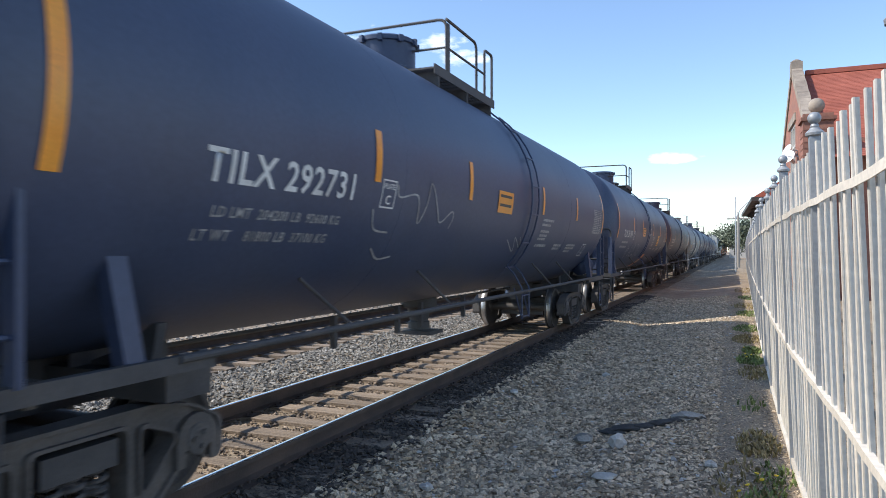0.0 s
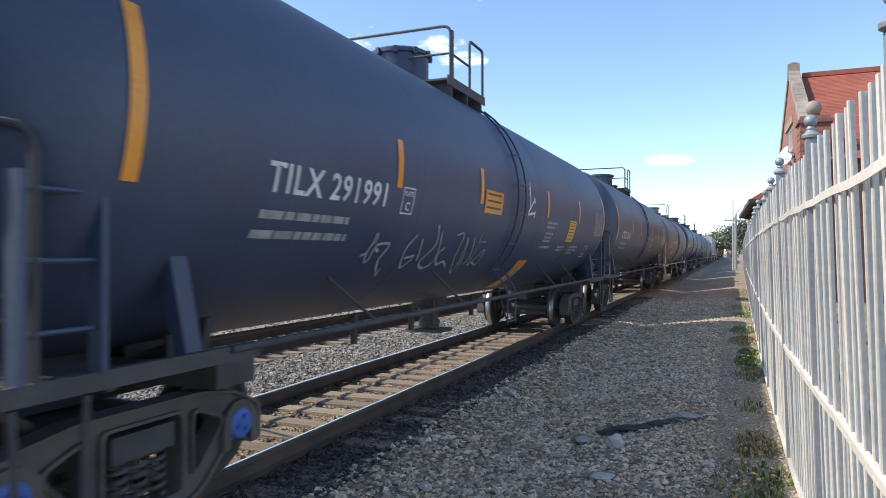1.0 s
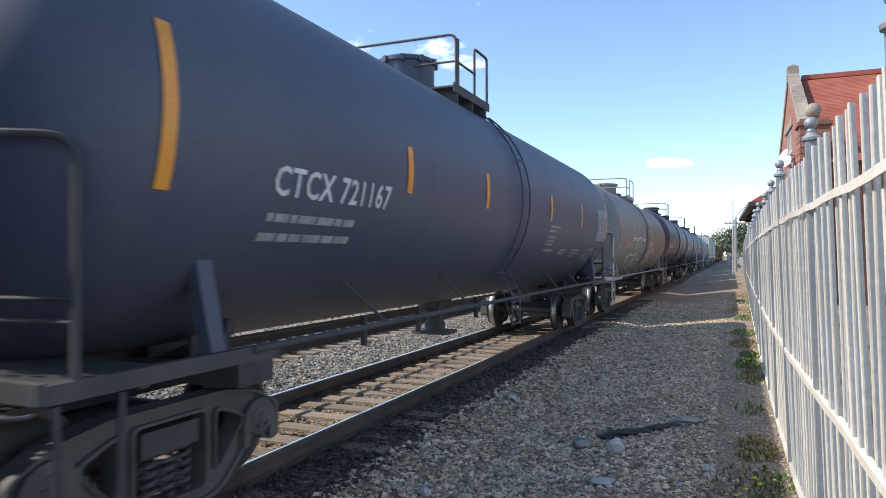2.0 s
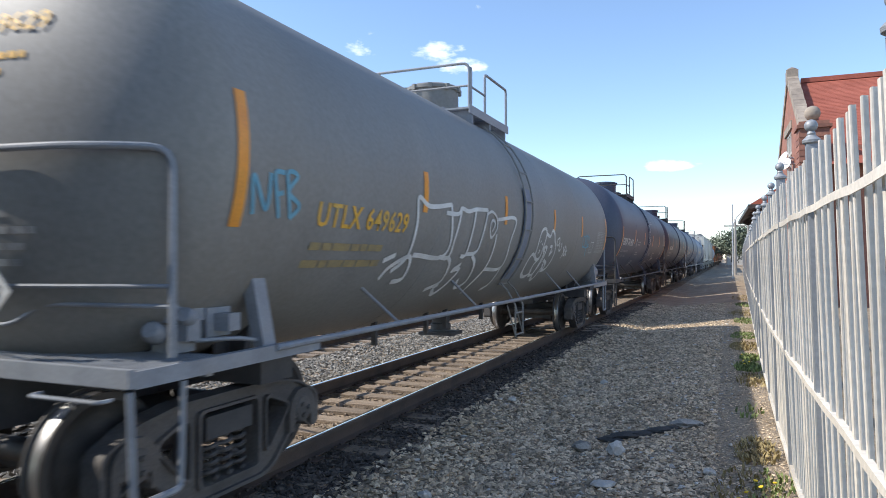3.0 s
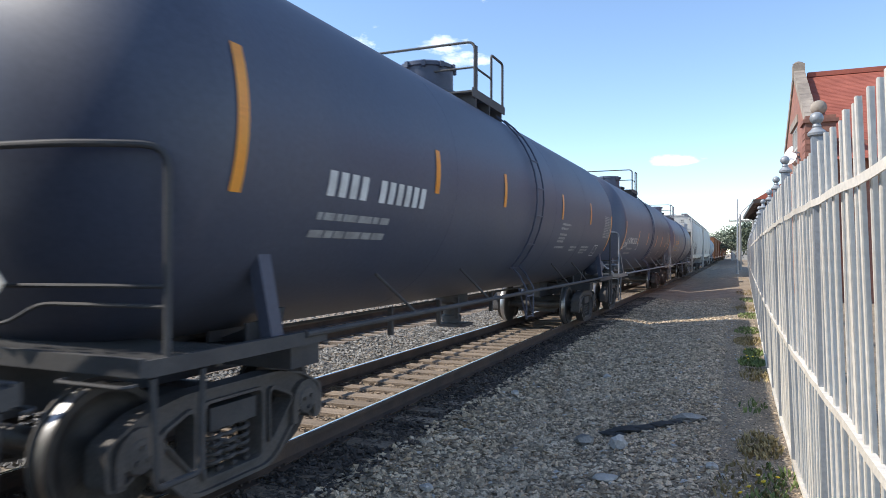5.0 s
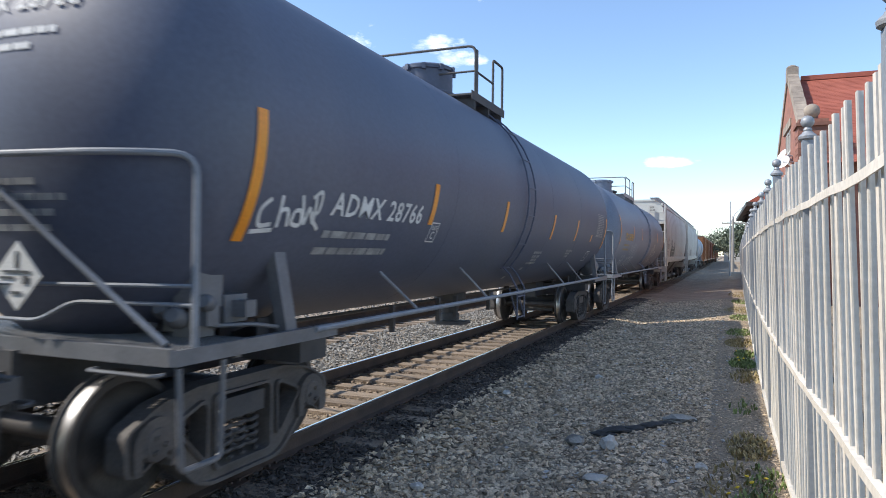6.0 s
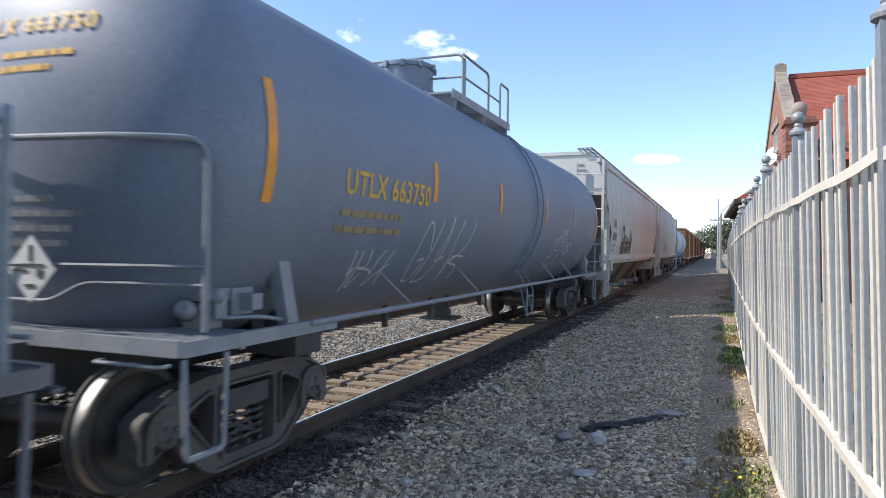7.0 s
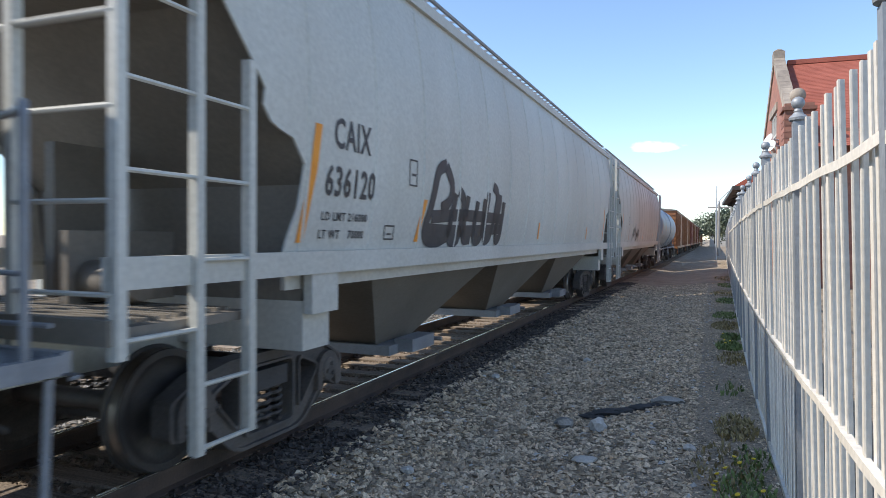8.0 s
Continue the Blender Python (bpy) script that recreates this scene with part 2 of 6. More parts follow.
LAMP_STEEL = material("weathered_pole_steel", (0.45, 0.46, 0.47), (0.54, 0.55, 0.56), 0.5, metal=0.4, scale=4, fine=40, bump=0.1)
POLE_WOOD = material("grey_pole_wood", (0.30, 0.27, 0.235), (0.40, 0.365, 0.32), 0.9, scale=5, fine=40, bump=0.4, streak=(4, 4, 0.4))
CONCRETE = material("pale_render", (0.48, 0.46, 0.43), (0.56, 0.54, 0.5), 0.85, scale=2, fine=30, bump=0.2)
BLUE_CAP = material("blue_bearing_cap", (0.05, 0.13, 0.42), (0.07, 0.17, 0.5), 0.4, scale=6, fine=50, bump=0.05)


# ---- mesh helpers ----
def box(bm, x0, x1, y0, y1, z0, z1, m=None):
    vs = [bm.verts.new((x, y, z)) for z in (z0, z1) for x, y in ((x0, y0), (x1, y0), (x1, y1), (x0, y1))]
    if m is not None:
        for v in vs:
            v.co = m @ v.co
    for f in ((3, 2, 1, 0), (4, 5, 6, 7), (0, 1, 5, 4), (1, 2, 6, 5), (2, 3, 7, 6), (3, 0, 4, 7)):
        bm.faces.new([vs[i] for i in f])
    return vs


def bevel(bm, width, segments=2):
    bmesh.ops.bevel(bm, geom=[e for e in bm.edges if e.calc_face_angle(0) > 0.6], offset=width, segments=segments, profile=0.6, affect="EDGES", clamp_overlap=True)


def tube(bm, pts, r, seg=8, closed=False):
    """A round bar through the points; r may be a list."""
    pts = [Vector(p) for p in pts]
    rs = r if isinstance(r, (list, tuple)) else [r] * len(pts)
    rings = []
    n = len(pts)
    side = None
    for i, p in enumerate(pts):
        a = pts[i - 1] if (i or closed) else p
        b = pts[(i + 1) % n] if (i < n - 1 or closed) else p
        d = (b - a).normalized()
        if side is None:
            side = d.orthogonal().normalized()
        side = (side - d * side.dot(d)).normalized()
        other = d.cross(side)
        rings.append([bm.verts.new(p + rs[i] * (math.cos(k * math.tau / seg) * side + math.sin(k * math.tau / seg) * other)) for k in range(seg)])
    for i in range(n if closed else n - 1):
        a, b = rings[i], rings[(i + 1) % n]
        for k in range(seg):
            bm.faces.new((a[k], a[(k + 1) % seg], b[(k + 1) % seg], b[k]))
    if not closed:
        bm.faces.new(rings[0][::-1])
        bm.faces.new(rings[-1])


def rounded(pts, r=0.08, steps=4):
    """The polyline with its inner corners rounded."""
    pts = [Vector(p) for p in pts]
    out = [pts[0]]
    for a, b, c in zip(pts, pts[1:], pts[2:]):
        p, q = b + (a - b).normalized() * r, b + (c - b).normalized() * r
        for i in range(steps + 1):
            u = i / steps
            out.append((1 - u) ** 2 * p + 2 * u * (1 - u) * b + u * u * q)
    return out + [pts[-1]]


def lathe(bm, prof, seg=24, m=None, cap=True):
    """Profile of (radius, height) turned round z, then moved by m."""
    rings = []
    for r, h in prof:
        ring = [bm.verts.new((r * math.cos(k * math.tau / seg), r * math.sin(k * math.tau / seg), h)) for k in range(seg)]
        rings.append(ring)
    for a, b in zip(rings, rings[1:]):
        for k in range(seg):
            bm.faces.new((a[k], a[(k + 1) % seg], b[(k + 1) % seg], b[k]))
    if cap:
        bm.faces.new(rings[0][::-1])
        bm.faces.new(rings[-1])
    if m is not None:
        for ring in rings:
            for v in ring:
                v.co = m @ v.co


def extrude_outline(bm, outline, y0, y1, plane="xz"):
    """A closed outline swept from y0 to y1 (plane xz), or an outline in yz swept along x."""
    put = (lambda p, s: (p[0], s, p[1])) if plane == "xz" else (lambda p, s: (s, p[0], p[1]))
    a = [bm.verts.new(put(p, y0)) for p in outline]
    b = [bm.verts.new(put(p, y1)) for p in outline]
    n = len(outline)
    for i in range(n):
        bm.faces.new((a[i], a[(i + 1) % n], b[(i + 1) % n], b[i]))
    bm.faces.new(a[::-1])
    bm.faces.new(b)


def finish(bm, name, smooth=35.0):
    bmesh.ops.recalc_face_normals(bm, faces=bm.faces)
    me = bpy.data.meshes.new(name)
    bm.to_mesh(me)
    bm.free()
    if smooth:
        for p in me.polygons:
            p.use_smooth = True
        me.set_sharp_from_angle(angle=radians(smooth))
    return me


def part(name, shape, mat, parent=None, label="", m=None, kind=""):
    """One mesh object, under a thing or under a part; shape is a bmesh or a finished mesh."""
    me = finish(shape, name) if isinstance(shape, bmesh.types.BMesh) else shape
    if not me.materials:
        me.materials.append(mat)
    ob = new(name, me)
    if me.materials[0] is not mat:
        ob.material_slots[0].link = "OBJECT"
        ob.material_slots[0].material = mat
    if parent:
        ob.parent = parent
    if m is not None:
        ob.matrix_basis = m
    return tagged(ob, label, kind=kind)


def thing(name, label, category, group="", m=None):
    ob = new(name)
    if m is not None:
        ob.matrix_basis = m
    return tagged(ob, label, category, group)


CACHE = {}


def shared(key, make):
    """The mesh that make(bm) builds, made once."""
    if key not in CACHE:
        bm = bmesh.new()
        make(bm)
        CACHE[key] = finish(bm, key)
    return CACHE[key]


def pieces(name, key, make, mat, parent, label="", m=None):
    """The loose pieces of what make(bm) builds, each a part of its own; meshes made once."""
    if key not in CACHE:
        bm = bmesh.new()
        make(bm)
        bmesh.ops.recalc_face_normals(bm, faces=bm.faces)
        bm.verts.index_update()
        seen, meshes = set(), []
        for v in bm.verts:
            if v in seen:
                continue
            island, todo = [], [v]
            seen.add(v)
            while todo:
                a = todo.pop()
                island.append(a)
                for e in a.link_edges:
                    b = e.other_vert(a)
                    if b not in seen:
                        seen.add(b)
                        todo.append(b)
            index = {a: i for i, a in enumerate(island)}
            faces = [[index[c] for c in f.verts] for f in {f for a in island for f in a.link_faces}]
            me = bpy.data.meshes.new(name)
            me.from_pydata([a.co for a in island], [], faces)
            for p in me.polygons:
                p.use_smooth = True
            me.set_sharp_from_angle(angle=radians(35))
            meshes.append(me)
        bm.free()
        CACHE[key] = meshes
    return [part(name, me, mat, parent, label, m=m) for me in CACHE[key]]


# ---- the lie of the line ----
RAIL_Z = 0.17


def bend(y):
    """How far the line swings to the right of its tangent at the eye."""
    return 0.019 * (math.sqrt(y * y + 100.0) - 10.0) if y > 0 else 0.0


def heading(y):
    return math.atan(0.019 * y / math.sqrt(y * y + 100.0)) if y > 0 else 0.0


def fence_x(y):
    return 4.95 + (0.030 * (math.sqrt((y - 5) ** 2 + 16.0) - 4.0) if y > 5 else 0.0)


def ground_z(x, y):
    """Ballast bed at sleeper height, a shallow dip beside it, then the path rising to the fence."""
    s = x - bend(y)
    z = float(np.interp(s, [-9, -5.7, -5.4, -3.1, -2.8, -1.5, -1.2, 0.75, 0.9, 1.3, 1.7, 2.3, 3.2, 4.7], [-0.05, -0.04, -0.06, -0.06, -0.03, -0.03, -0.042, -0.042, -0.018, -0.018, -0.05, -0.15, -0.06, 0.11]))
    return z + 0.014 * noise.noise((x * 1.1, y * 1.1, 0)) + 0.03 * noise.noise((x * 0.3, y * 0.25, 5))


# ---- ground, track ----
def grid_sheet(name, xs, ys, zf, mat):
    me = bpy.data.meshes.new(name)
    verts = [(x, y, zf(x, y)) for y in ys for x in xs]
    w = len(xs)
    faces = [(j * w + i, j * w + i + 1, (j + 1) * w + i + 1, (j + 1) * w + i) for j in range(len(ys) - 1) for i in range(w - 1)]
    me.from_pydata(verts, [], faces)
    for p in me.polygons:
        p.use_smooth = True
    me.materials.append(mat)
    return me


def build_ground():
    xs = [-2500, -700, -200, -80, -40, -25, -16, -12] + [-10 + 0.25 * i for i in range(79)] + [10, 11, 13, 16, 22, 40, 90, 300, 900, 2500]
    ys = [-2500, -600, -150, -50, -20, -8] + [-4 + 0.25 * i for i in range(130)] + [29 + 0.8 * i for i in range(40)] + [62, 66, 72, 80, 90, 105, 125, 150, 180, 220, 300, 450, 700, 1100, 2500]
    tagged(new("ground", grid_sheet("ground", xs, ys, lambda x, y: ground_z(x, y) if abs(x) < 30 else -0.1, GROUND)),
           "grey-brown gravel and dirt ground beside the railway", "ground", kind="structure")


def stones(name, n, area, size, mat, label, seed, sink=0.3, power=1.7):
    """Many small angular stones lying on the ground, as one mesh."""
    rng = np.random.default_rng(seed)
    x0, x1, y0, y1 = area
    ys = y0 + (y1 - y0) * rng.random(n) ** power
    xs = x0 + (x1 - x0) * rng.random(n)
    xs = xs + np.array([bend(y) for y in ys])
    zs = np.array([ground_z(x, y) for x, y in zip(xs, ys)])
    base = np.array([(1, 0, 0), (-1, 0, 0), (0, 1, 0), (0, -1, 0), (0, 0, 1), (0, 0, -1)], float)
    tri = np.array([(0, 2, 4), (2, 1, 4), (1, 3, 4), (3, 0, 4), (2, 0, 5), (1, 2, 5), (3, 1, 5), (0, 3, 5)])
    s = size * (0.5 + 1.0 * rng.random(n) ** 2.2)
    v = base[None] * (s[:, None, None] * (0.6 + 0.7 * rng.random((n, 6, 1)))) * np.array([1.35, 0.9, 0.6])
    v += rng.normal(0, 0.18, (n, 6, 3)) * s[:, None, None]
    a, t = rng.random(n) * 6.28, rng.normal(0, 0.3, n)
    ca, sa, ct, st = np.cos(a)[:, None], np.sin(a)[:, None], np.cos(t)[:, None], np.sin(t)[:, None]
    x, y, z = v[..., 0], v[..., 1], v[..., 2]
    y, z = y * ct - z * st, y * st + z * ct
    x, y = x * ca - y * sa, x * sa + y * ca
    v = np.stack([x + xs[:, None], y + ys[:, None], z + (zs + s * (0.5 - sink))[:, None]], -1).reshape(-1, 3)
    f = (tri[None] + 6 * np.arange(n)[:, None, None]).reshape(-1, 3)
    me = bpy.data.meshes.new(name)
    me.from_pydata(v.tolist(), [], f.tolist())
    me.materials.append(mat)
    return tagged(new(name, me), label, "gravel", kind="stuff")


RAIL_OUTLINE = [(-0.07, 0), (0.07, 0), (0.07, 0.012), (0.012, 0.03), (0.010, 0.125), (0.036, 0.135), (0.036, 0.158), (0.030, 0.167), (-0.030, 0.167), (-0.036, 0.158), (-0.036, 0.135), (-0.010, 0.125), (-0.012, 0.03), (-0.07, 0.012)]
HEAD_OUTLINE = [(-0.024, 0.158), (0.022, 0.158), (0.020, 0.1695), (0.014, 0.172), (-0.018, 0.172), (-0.022, 0.1695)]


def sweep(outline, offset, ys):
    bm = bmesh.new()
    rings = []
    for y in ys:
        rings.append([bm.verts.new((offset + bend(y) + px, y, pz)) for px, pz in outline])
    n = len(outline)
    for a, b in zip(rings, rings[1:]):
        for i in range(n):
            bm.faces.new((a[i], a[(i + 1) % n], b[(i + 1) % n], b[i]))
    bm.faces.new(rings[0])
    bm.faces.new(rings[-1])
    return bm


TRACK_YS = [-60, -30, -15] + [0 + 4 * i for i in range(16)] + [70, 80, 95, 115, 140, 180, 240, 340, 600]


def build_track(name, centre, label, near):
    track = tagged(thing(name, label, "railway track"), kind="structure")
    for side in (-0.7525, 0.7525):
        rail = part("rail", sweep(RAIL_OUTLINE, centre + side, TRACK_YS), RAIL_SIDE, track, "rust-brown steel rail")
        part("rail_head", sweep(HEAD_OUTLINE, centre + side, TRACK_YS), RAIL_TOP, rail, "polished running surface of the rail")
    rng = random.Random(7 + near)

    def tie(bm):
        box(bm, -1.36, 1.36, -0.115, 0.115, -0.17, 0)
        bevel(bm, 0.012, 1)
    mesh = shared("tie", tie)

    def plate(bm):
        for s in (-0.7525, 0.7525):
            box(bm, s - 0.18, s + 0.18, -0.09, 0.09, 0.0, 0.012)
            for dx, dy in ((-0.10, 0.05), (0.10, -0.05), (-0.10, -0.05), (0.10, 0.05)):
                box(bm, s + dx - 0.012, s + dx + 0.012, dy - 0.012, dy + 0.012, 0.012, 0.032)
    plates = shared("tie_plate", plate)
    for i in range(-12, 118):
        y = 0.495 * i + rng.uniform(-0.03, 0.03)
        turn = rng.uniform(-1.3, 1.3)
        x = centre + bend(y) + rng.uniform(-0.06, 0.06)
        ob = part("tie", mesh, TIE, track, m=pose(x, y, rng.uniform(-0.012, 0.004), rng.uniform(-0.8, 0.8), rng.uniform(-0.4, 0.4), turn))
        if near and i < 60:
            part("tie_plate", plates, RAIL_SIDE, track, m=pose(centre + bend(y), y, 0.002, 0, 0, 0))
    bm = bmesh.new()
    for i in range(118, 300):
        y = 0.495 * i
        box(bm, centre + bend(y) - 1.3, centre + bend(y) + 1.3, y - 0.115, y + 0.115, -0.1, 0.0)
    part("far_ties", finish(bm, "far_ties", 0), TIE, track, "distant weathered timber ties", kind="stuff")


build_ground()
build_track("main_track", 0.0, "railway track with weathered timber ties and rusty rails", 1)
build_track("second_track", -4.3, "second railway track with weathered timber ties on grey ballast", 0)


stones("ballast_between_tracks", 27000, (-3.1, -1.25, 0.5, 34), 0.032, STONE, "light grey crushed stone ballast between the tracks", 3, sink=0.15)
stones("ballast_in_track", 24000, (-1.3, 0.8, 0.5, 34), 0.024, STONE_BROWN, "brown crushed stone between the ties", 4, sink=0.1)
# strip of dark stones: the train's shade on the tie ends is in their colour
stones("oily_ballast", 17000, (0.84, 1.55, 1.5, 30), 0.026, SHADE_OIL_STONE, "oil-stained ballast round the tie ends, darkened for the train's shade", 15, sink=0.2)
stones("ballast_shoulder", 26000, (1.42, 3.0, 1.5, 30), 0.029, STONE_DARK, "dusty brown ballast shoulder beside the rail", 5, sink=0.15)
stones("path_gravel", 62000, (2.0, 4.35, 2.5, 30), 0.0225, STONE_DARK, "grey-brown gravel on the dirt path", 6, sink=0.25, power=1.9)
stones("fine_gravel", 16000, (4.1, 5.0, 2.5, 30), 0.012, STONE_DARK, "fine tan grit at the foot of the fence", 16, sink=0.3, power=1.9)
stones("pale_gravel", 1500, (1.6, 4.6, 2.5, 26), 0.024, PALE_STONE, "scattered paler stones among the gravel", 9, sink=0.2)
stones("far_side_ballast", 10000, (-8.5, -2.9, 1, 34), 0.038, STONE, "light grey ballast under the second track", 8, sink=0.15)


# ---- fence ----
LEAN = 0.03


def fence_point(y, z, off=0.0):
    return fence_x(y) + off - LEAN * (z - 1.1)


def build_fence():
    fence = tagged(thing("picket_fence", "weathered white steel picket fence with ball-topped grey posts", "fence"), kind="structure")
    rng = random.Random(11)
    step = 1.86
    post_ys = [-2.0, 0.3, 2.29, 4.36, 6.25] + [7.85 + 1.62 * k for k in range(0, 40)]

    def post(bm):
        box(bm, -0.031, 0.031, -0.031, 0.031, -0.3, 2.42)
        bevel(bm, 0.005, 1)

    def cap(bm):
        lathe(bm, [(0.036, 0), (0.048, 0.008), (0.050, 0.022), (0.040, 0.034), (0.030, 0.042), (0.026, 0.05)], 16)

    def ball(bm):
        lathe(bm, [(0.020, 0.0), (0.024, 0.012), (0.018, 0.026)] + [(max(0.004, 0.036 * math.sin(a)), 0.058 - 0.036 * math.cos(a)) for a in [0.45 + 0.27 * i for i in range(11)]], 16)
    pm, cm, sm = shared("fence_post", post), shared("post_cap", cap), shared("post_ball", ball)
    for y in post_ys:
        tilt = math.degrees(LEAN) + rng.uniform(-0.5, 0.5)
        base = ground_z(fence_x(y), y)
        ob = part("post", pm, FENCE_POST, fence, "galvanised grey square fence post", m=pose(fence_x(y) + LEAN * 1.0, y, 0.12, rng.uniform(-0.5, 0.5), -tilt, 0))
        c = part("cap", cm, FENCE_POST, ob, m=pose(0, 0, 2.42))
        part("ball_finial", sm, FENCE_POST, ob, "round ball finial on the post", m=pose(0, 0, 2.468))
    # three angle-iron rails a panel
    for k, (a, b) in enumerate(zip(post_ys, post_ys[1:])):
        for z in (0.18, 1.12, 2.17):
            bm = bmesh.new()
            sag = rng.uniform(-0.012, 0.012)
            ys = [a + (b - a) * i / 6 for i in range(7)]
            outline = [(-0.030, -0.026), (-0.024, -0.026), (-0.024, 0.006), (0.004, 0.006), (0.004, 0.012), (-0.030, 0.012)]
            rings = [[bm.verts.new((fence_point(y, z + q) + p, y, z + q + sag * math.sin(math.pi * i / 6) + 0.006 * math.sin(i * 1.7 + k))) for p, q in outline] for i, y in enumerate(ys)]
            for r0, r1 in zip(rings, rings[1:]):
                for i in range(6):
                    bm.faces.new((r0[i], r0[(i + 1) % 6], r1[(i + 1) % 6], r1[i]))
            bm.faces.new(rings[0])
            bm.faces.new(rings[-1])
            part("fence_rail", finish(bm, "fence_rail"), FENCE, fence)

    def picket(bm, bow=0.0):
        prof = [(-0.015, -0.012), (0.015, -0.012), (0.015, -0.006), (0.009, 0.0), (0.006, 0.012), (-0.006, 0.012), (-0.009, 0.0), (-0.015, -0.006)]
        rings = []
        for z, f in ((0.0, 0), (0.5, 0.7), (1.0, 1.0), (1.5, 0.8), (2.0, 0.3), (2.36, 0)):
            rings.append([bm.verts.new((-0.02 + q + bow * 0.4 * f, p + bow * f, z)) for p, q in prof])
        for r0, r1 in zip(rings, rings[1:]):
            for i in range(8):
                bm.faces.new((r0[i], r0[(i + 1) % 8], r1[(i + 1) % 8], r1[i]))
        bm.faces.new(rings[0])
        bm.faces.new(rings[-1])
    kinds = [shared("picket_%d" % i, lambda bm, w=w: picket(bm, w)) for i, w in enumerate((0.0, 0.006, -0.006, 0.012, -0.02, 0.035))]
    far = bmesh.new()
    count = 0
    for a, b in zip(post_ys, post_ys[1:]):
        n = 15 if b - a > 1.7 else 13
        for i in range(1, n):
            y = a + (b - a) * i / n + rng.uniform(-0.012, 0.012)
            if b > 2.0 and count < 300:
                count += 1
                me = kinds[rng.choice((0, 0, 1, 1, 2, 2, 3, 4))]
                if 1.3 < y < 2.9 and rng.random() < 0.3:
                    me = kinds[5]
                part("picket", me, FENCE, fence, m=pose(fence_x(y) + LEAN * 1.0 + 0.022, y, 0.12, rng.uniform(-0.6, 0.6), -math.degrees(LEAN) + rng.uniform(-0.4, 0.4), rng.uniform(-8, 8)))
            elif b > 2.0 or a > -2:
                m = pose(fence_x(y) + LEAN * 1.0 + 0.022, y, 0.12, rng.uniform(-0.6, 0.6), -math.degrees(LEAN), 0)
                box(far, -0.032, -0.008, -0.016, 0.016, 0, 2.36, m)
    part("far_pickets", finish(far, "far_pickets", 0), FENCE, fence, "distant white steel pickets of the same fence", kind="stuff")


build_fence()


# ---- the train ----
SPEED = 16.85
TANK_Z, TANK_R = 2.67, 1.60
CARS = []          # (thing, place along the line at 0 s)
WHEELSETS = []     # (part, y in its car)


def on_tank(y, z, lift=0.006):
    """The point of the tank's near side at that place and height."""
    r = TANK_R + lift
    s = max(-0.999, min(0.999, (z - TANK_Z) / r))
    return (r * math.sqrt(1 - s * s), y, TANK_Z + r * s)


def patch(bm, y0, y1, z0, z1, put=on_tank, lift=0.006, n=8, slant=0.0):
    rows = []
    for i in range(n + 1):
        z = z0 + (z1 - z0) * i / n
        s = slant * (i / n - 0.5)
        rows.append((bm.verts.new(put(y0 + s, z, lift)), bm.verts.new(put(y1 + s, z, lift))))
    for a, b in zip(rows, rows[1:]):
        bm.faces.new((a[0], a[1], b[1], b[0]))


def sheet_part(name, bm, mat, parent, label=""):
    """A paint film or reflective sheet lying on a surface."""
    bmesh.ops.recalc_face_normals(bm, faces=bm.faces)
    return part(name, bm, mat, parent, label)


def lettering(text, y, z, height, width, mat, parent, label, put=on_tank, lift=0.007, name="lettering"):
    """Letters of the built-in font laid on the side, from y on, z at their foot."""
    key = "letters " + text
    cu = bpy.data.curves.new(key, "FONT")
    cu.body, cu.resolution_u = text, 2
    cu.offset = 0.018
    cu.space_character = 1.1
    ob = new("letters_source", cu)
    dg = bpy.context.evaluated_depsgraph_get()
    me = bpy.data.meshes.new_from_object(ob.evaluated_get(dg))
    bpy.data.objects.remove(ob)
    xs = [v.co.x for v in me.vertices]
    ys = [v.co.y for v in me.vertices]
    x0, x1, y0, y1 = min(xs), max(xs), min(ys), max(ys)
    bm = bmesh.new()
    bm.from_mesh(me)
    bpy.data.meshes.remove(me)
    bmesh.ops.subdivide_edges(bm, edges=[e for e in bm.edges if e.calc_length() > 0.5], cuts=2)
    bmesh.ops.triangulate(bm, faces=bm.faces)
    for v in bm.verts:
        v.co = put(y + (v.co.x - x0) / (x1 - x0) * width, z + (v.co.y - y0) / (y1 - y0) * height, lift)
    bm.normal_update()
    return part(name, finish(bm, name, 0), mat, parent, label)


def bars(bm, y, z, width, rows, height, gap, seed, put=on_tank, slope=0.0):
    """Rows of word-long bars: writing too small to read."""
    rng = random.Random(seed)
    for i in range(rows):
        u = y
        end = y + width * (rng.uniform(0.7, 1.0) if rows > 1 else 1.0)
        zz = z - i * (height + gap)
        while u < end:
            w = min(end - u, height * rng.uniform(1.2, 4.5))
            if w > height * 0.5:
                patch(bm, u, u + w, zz, zz + height, put, 0.0065, 1)
            u += w + height * 0.4


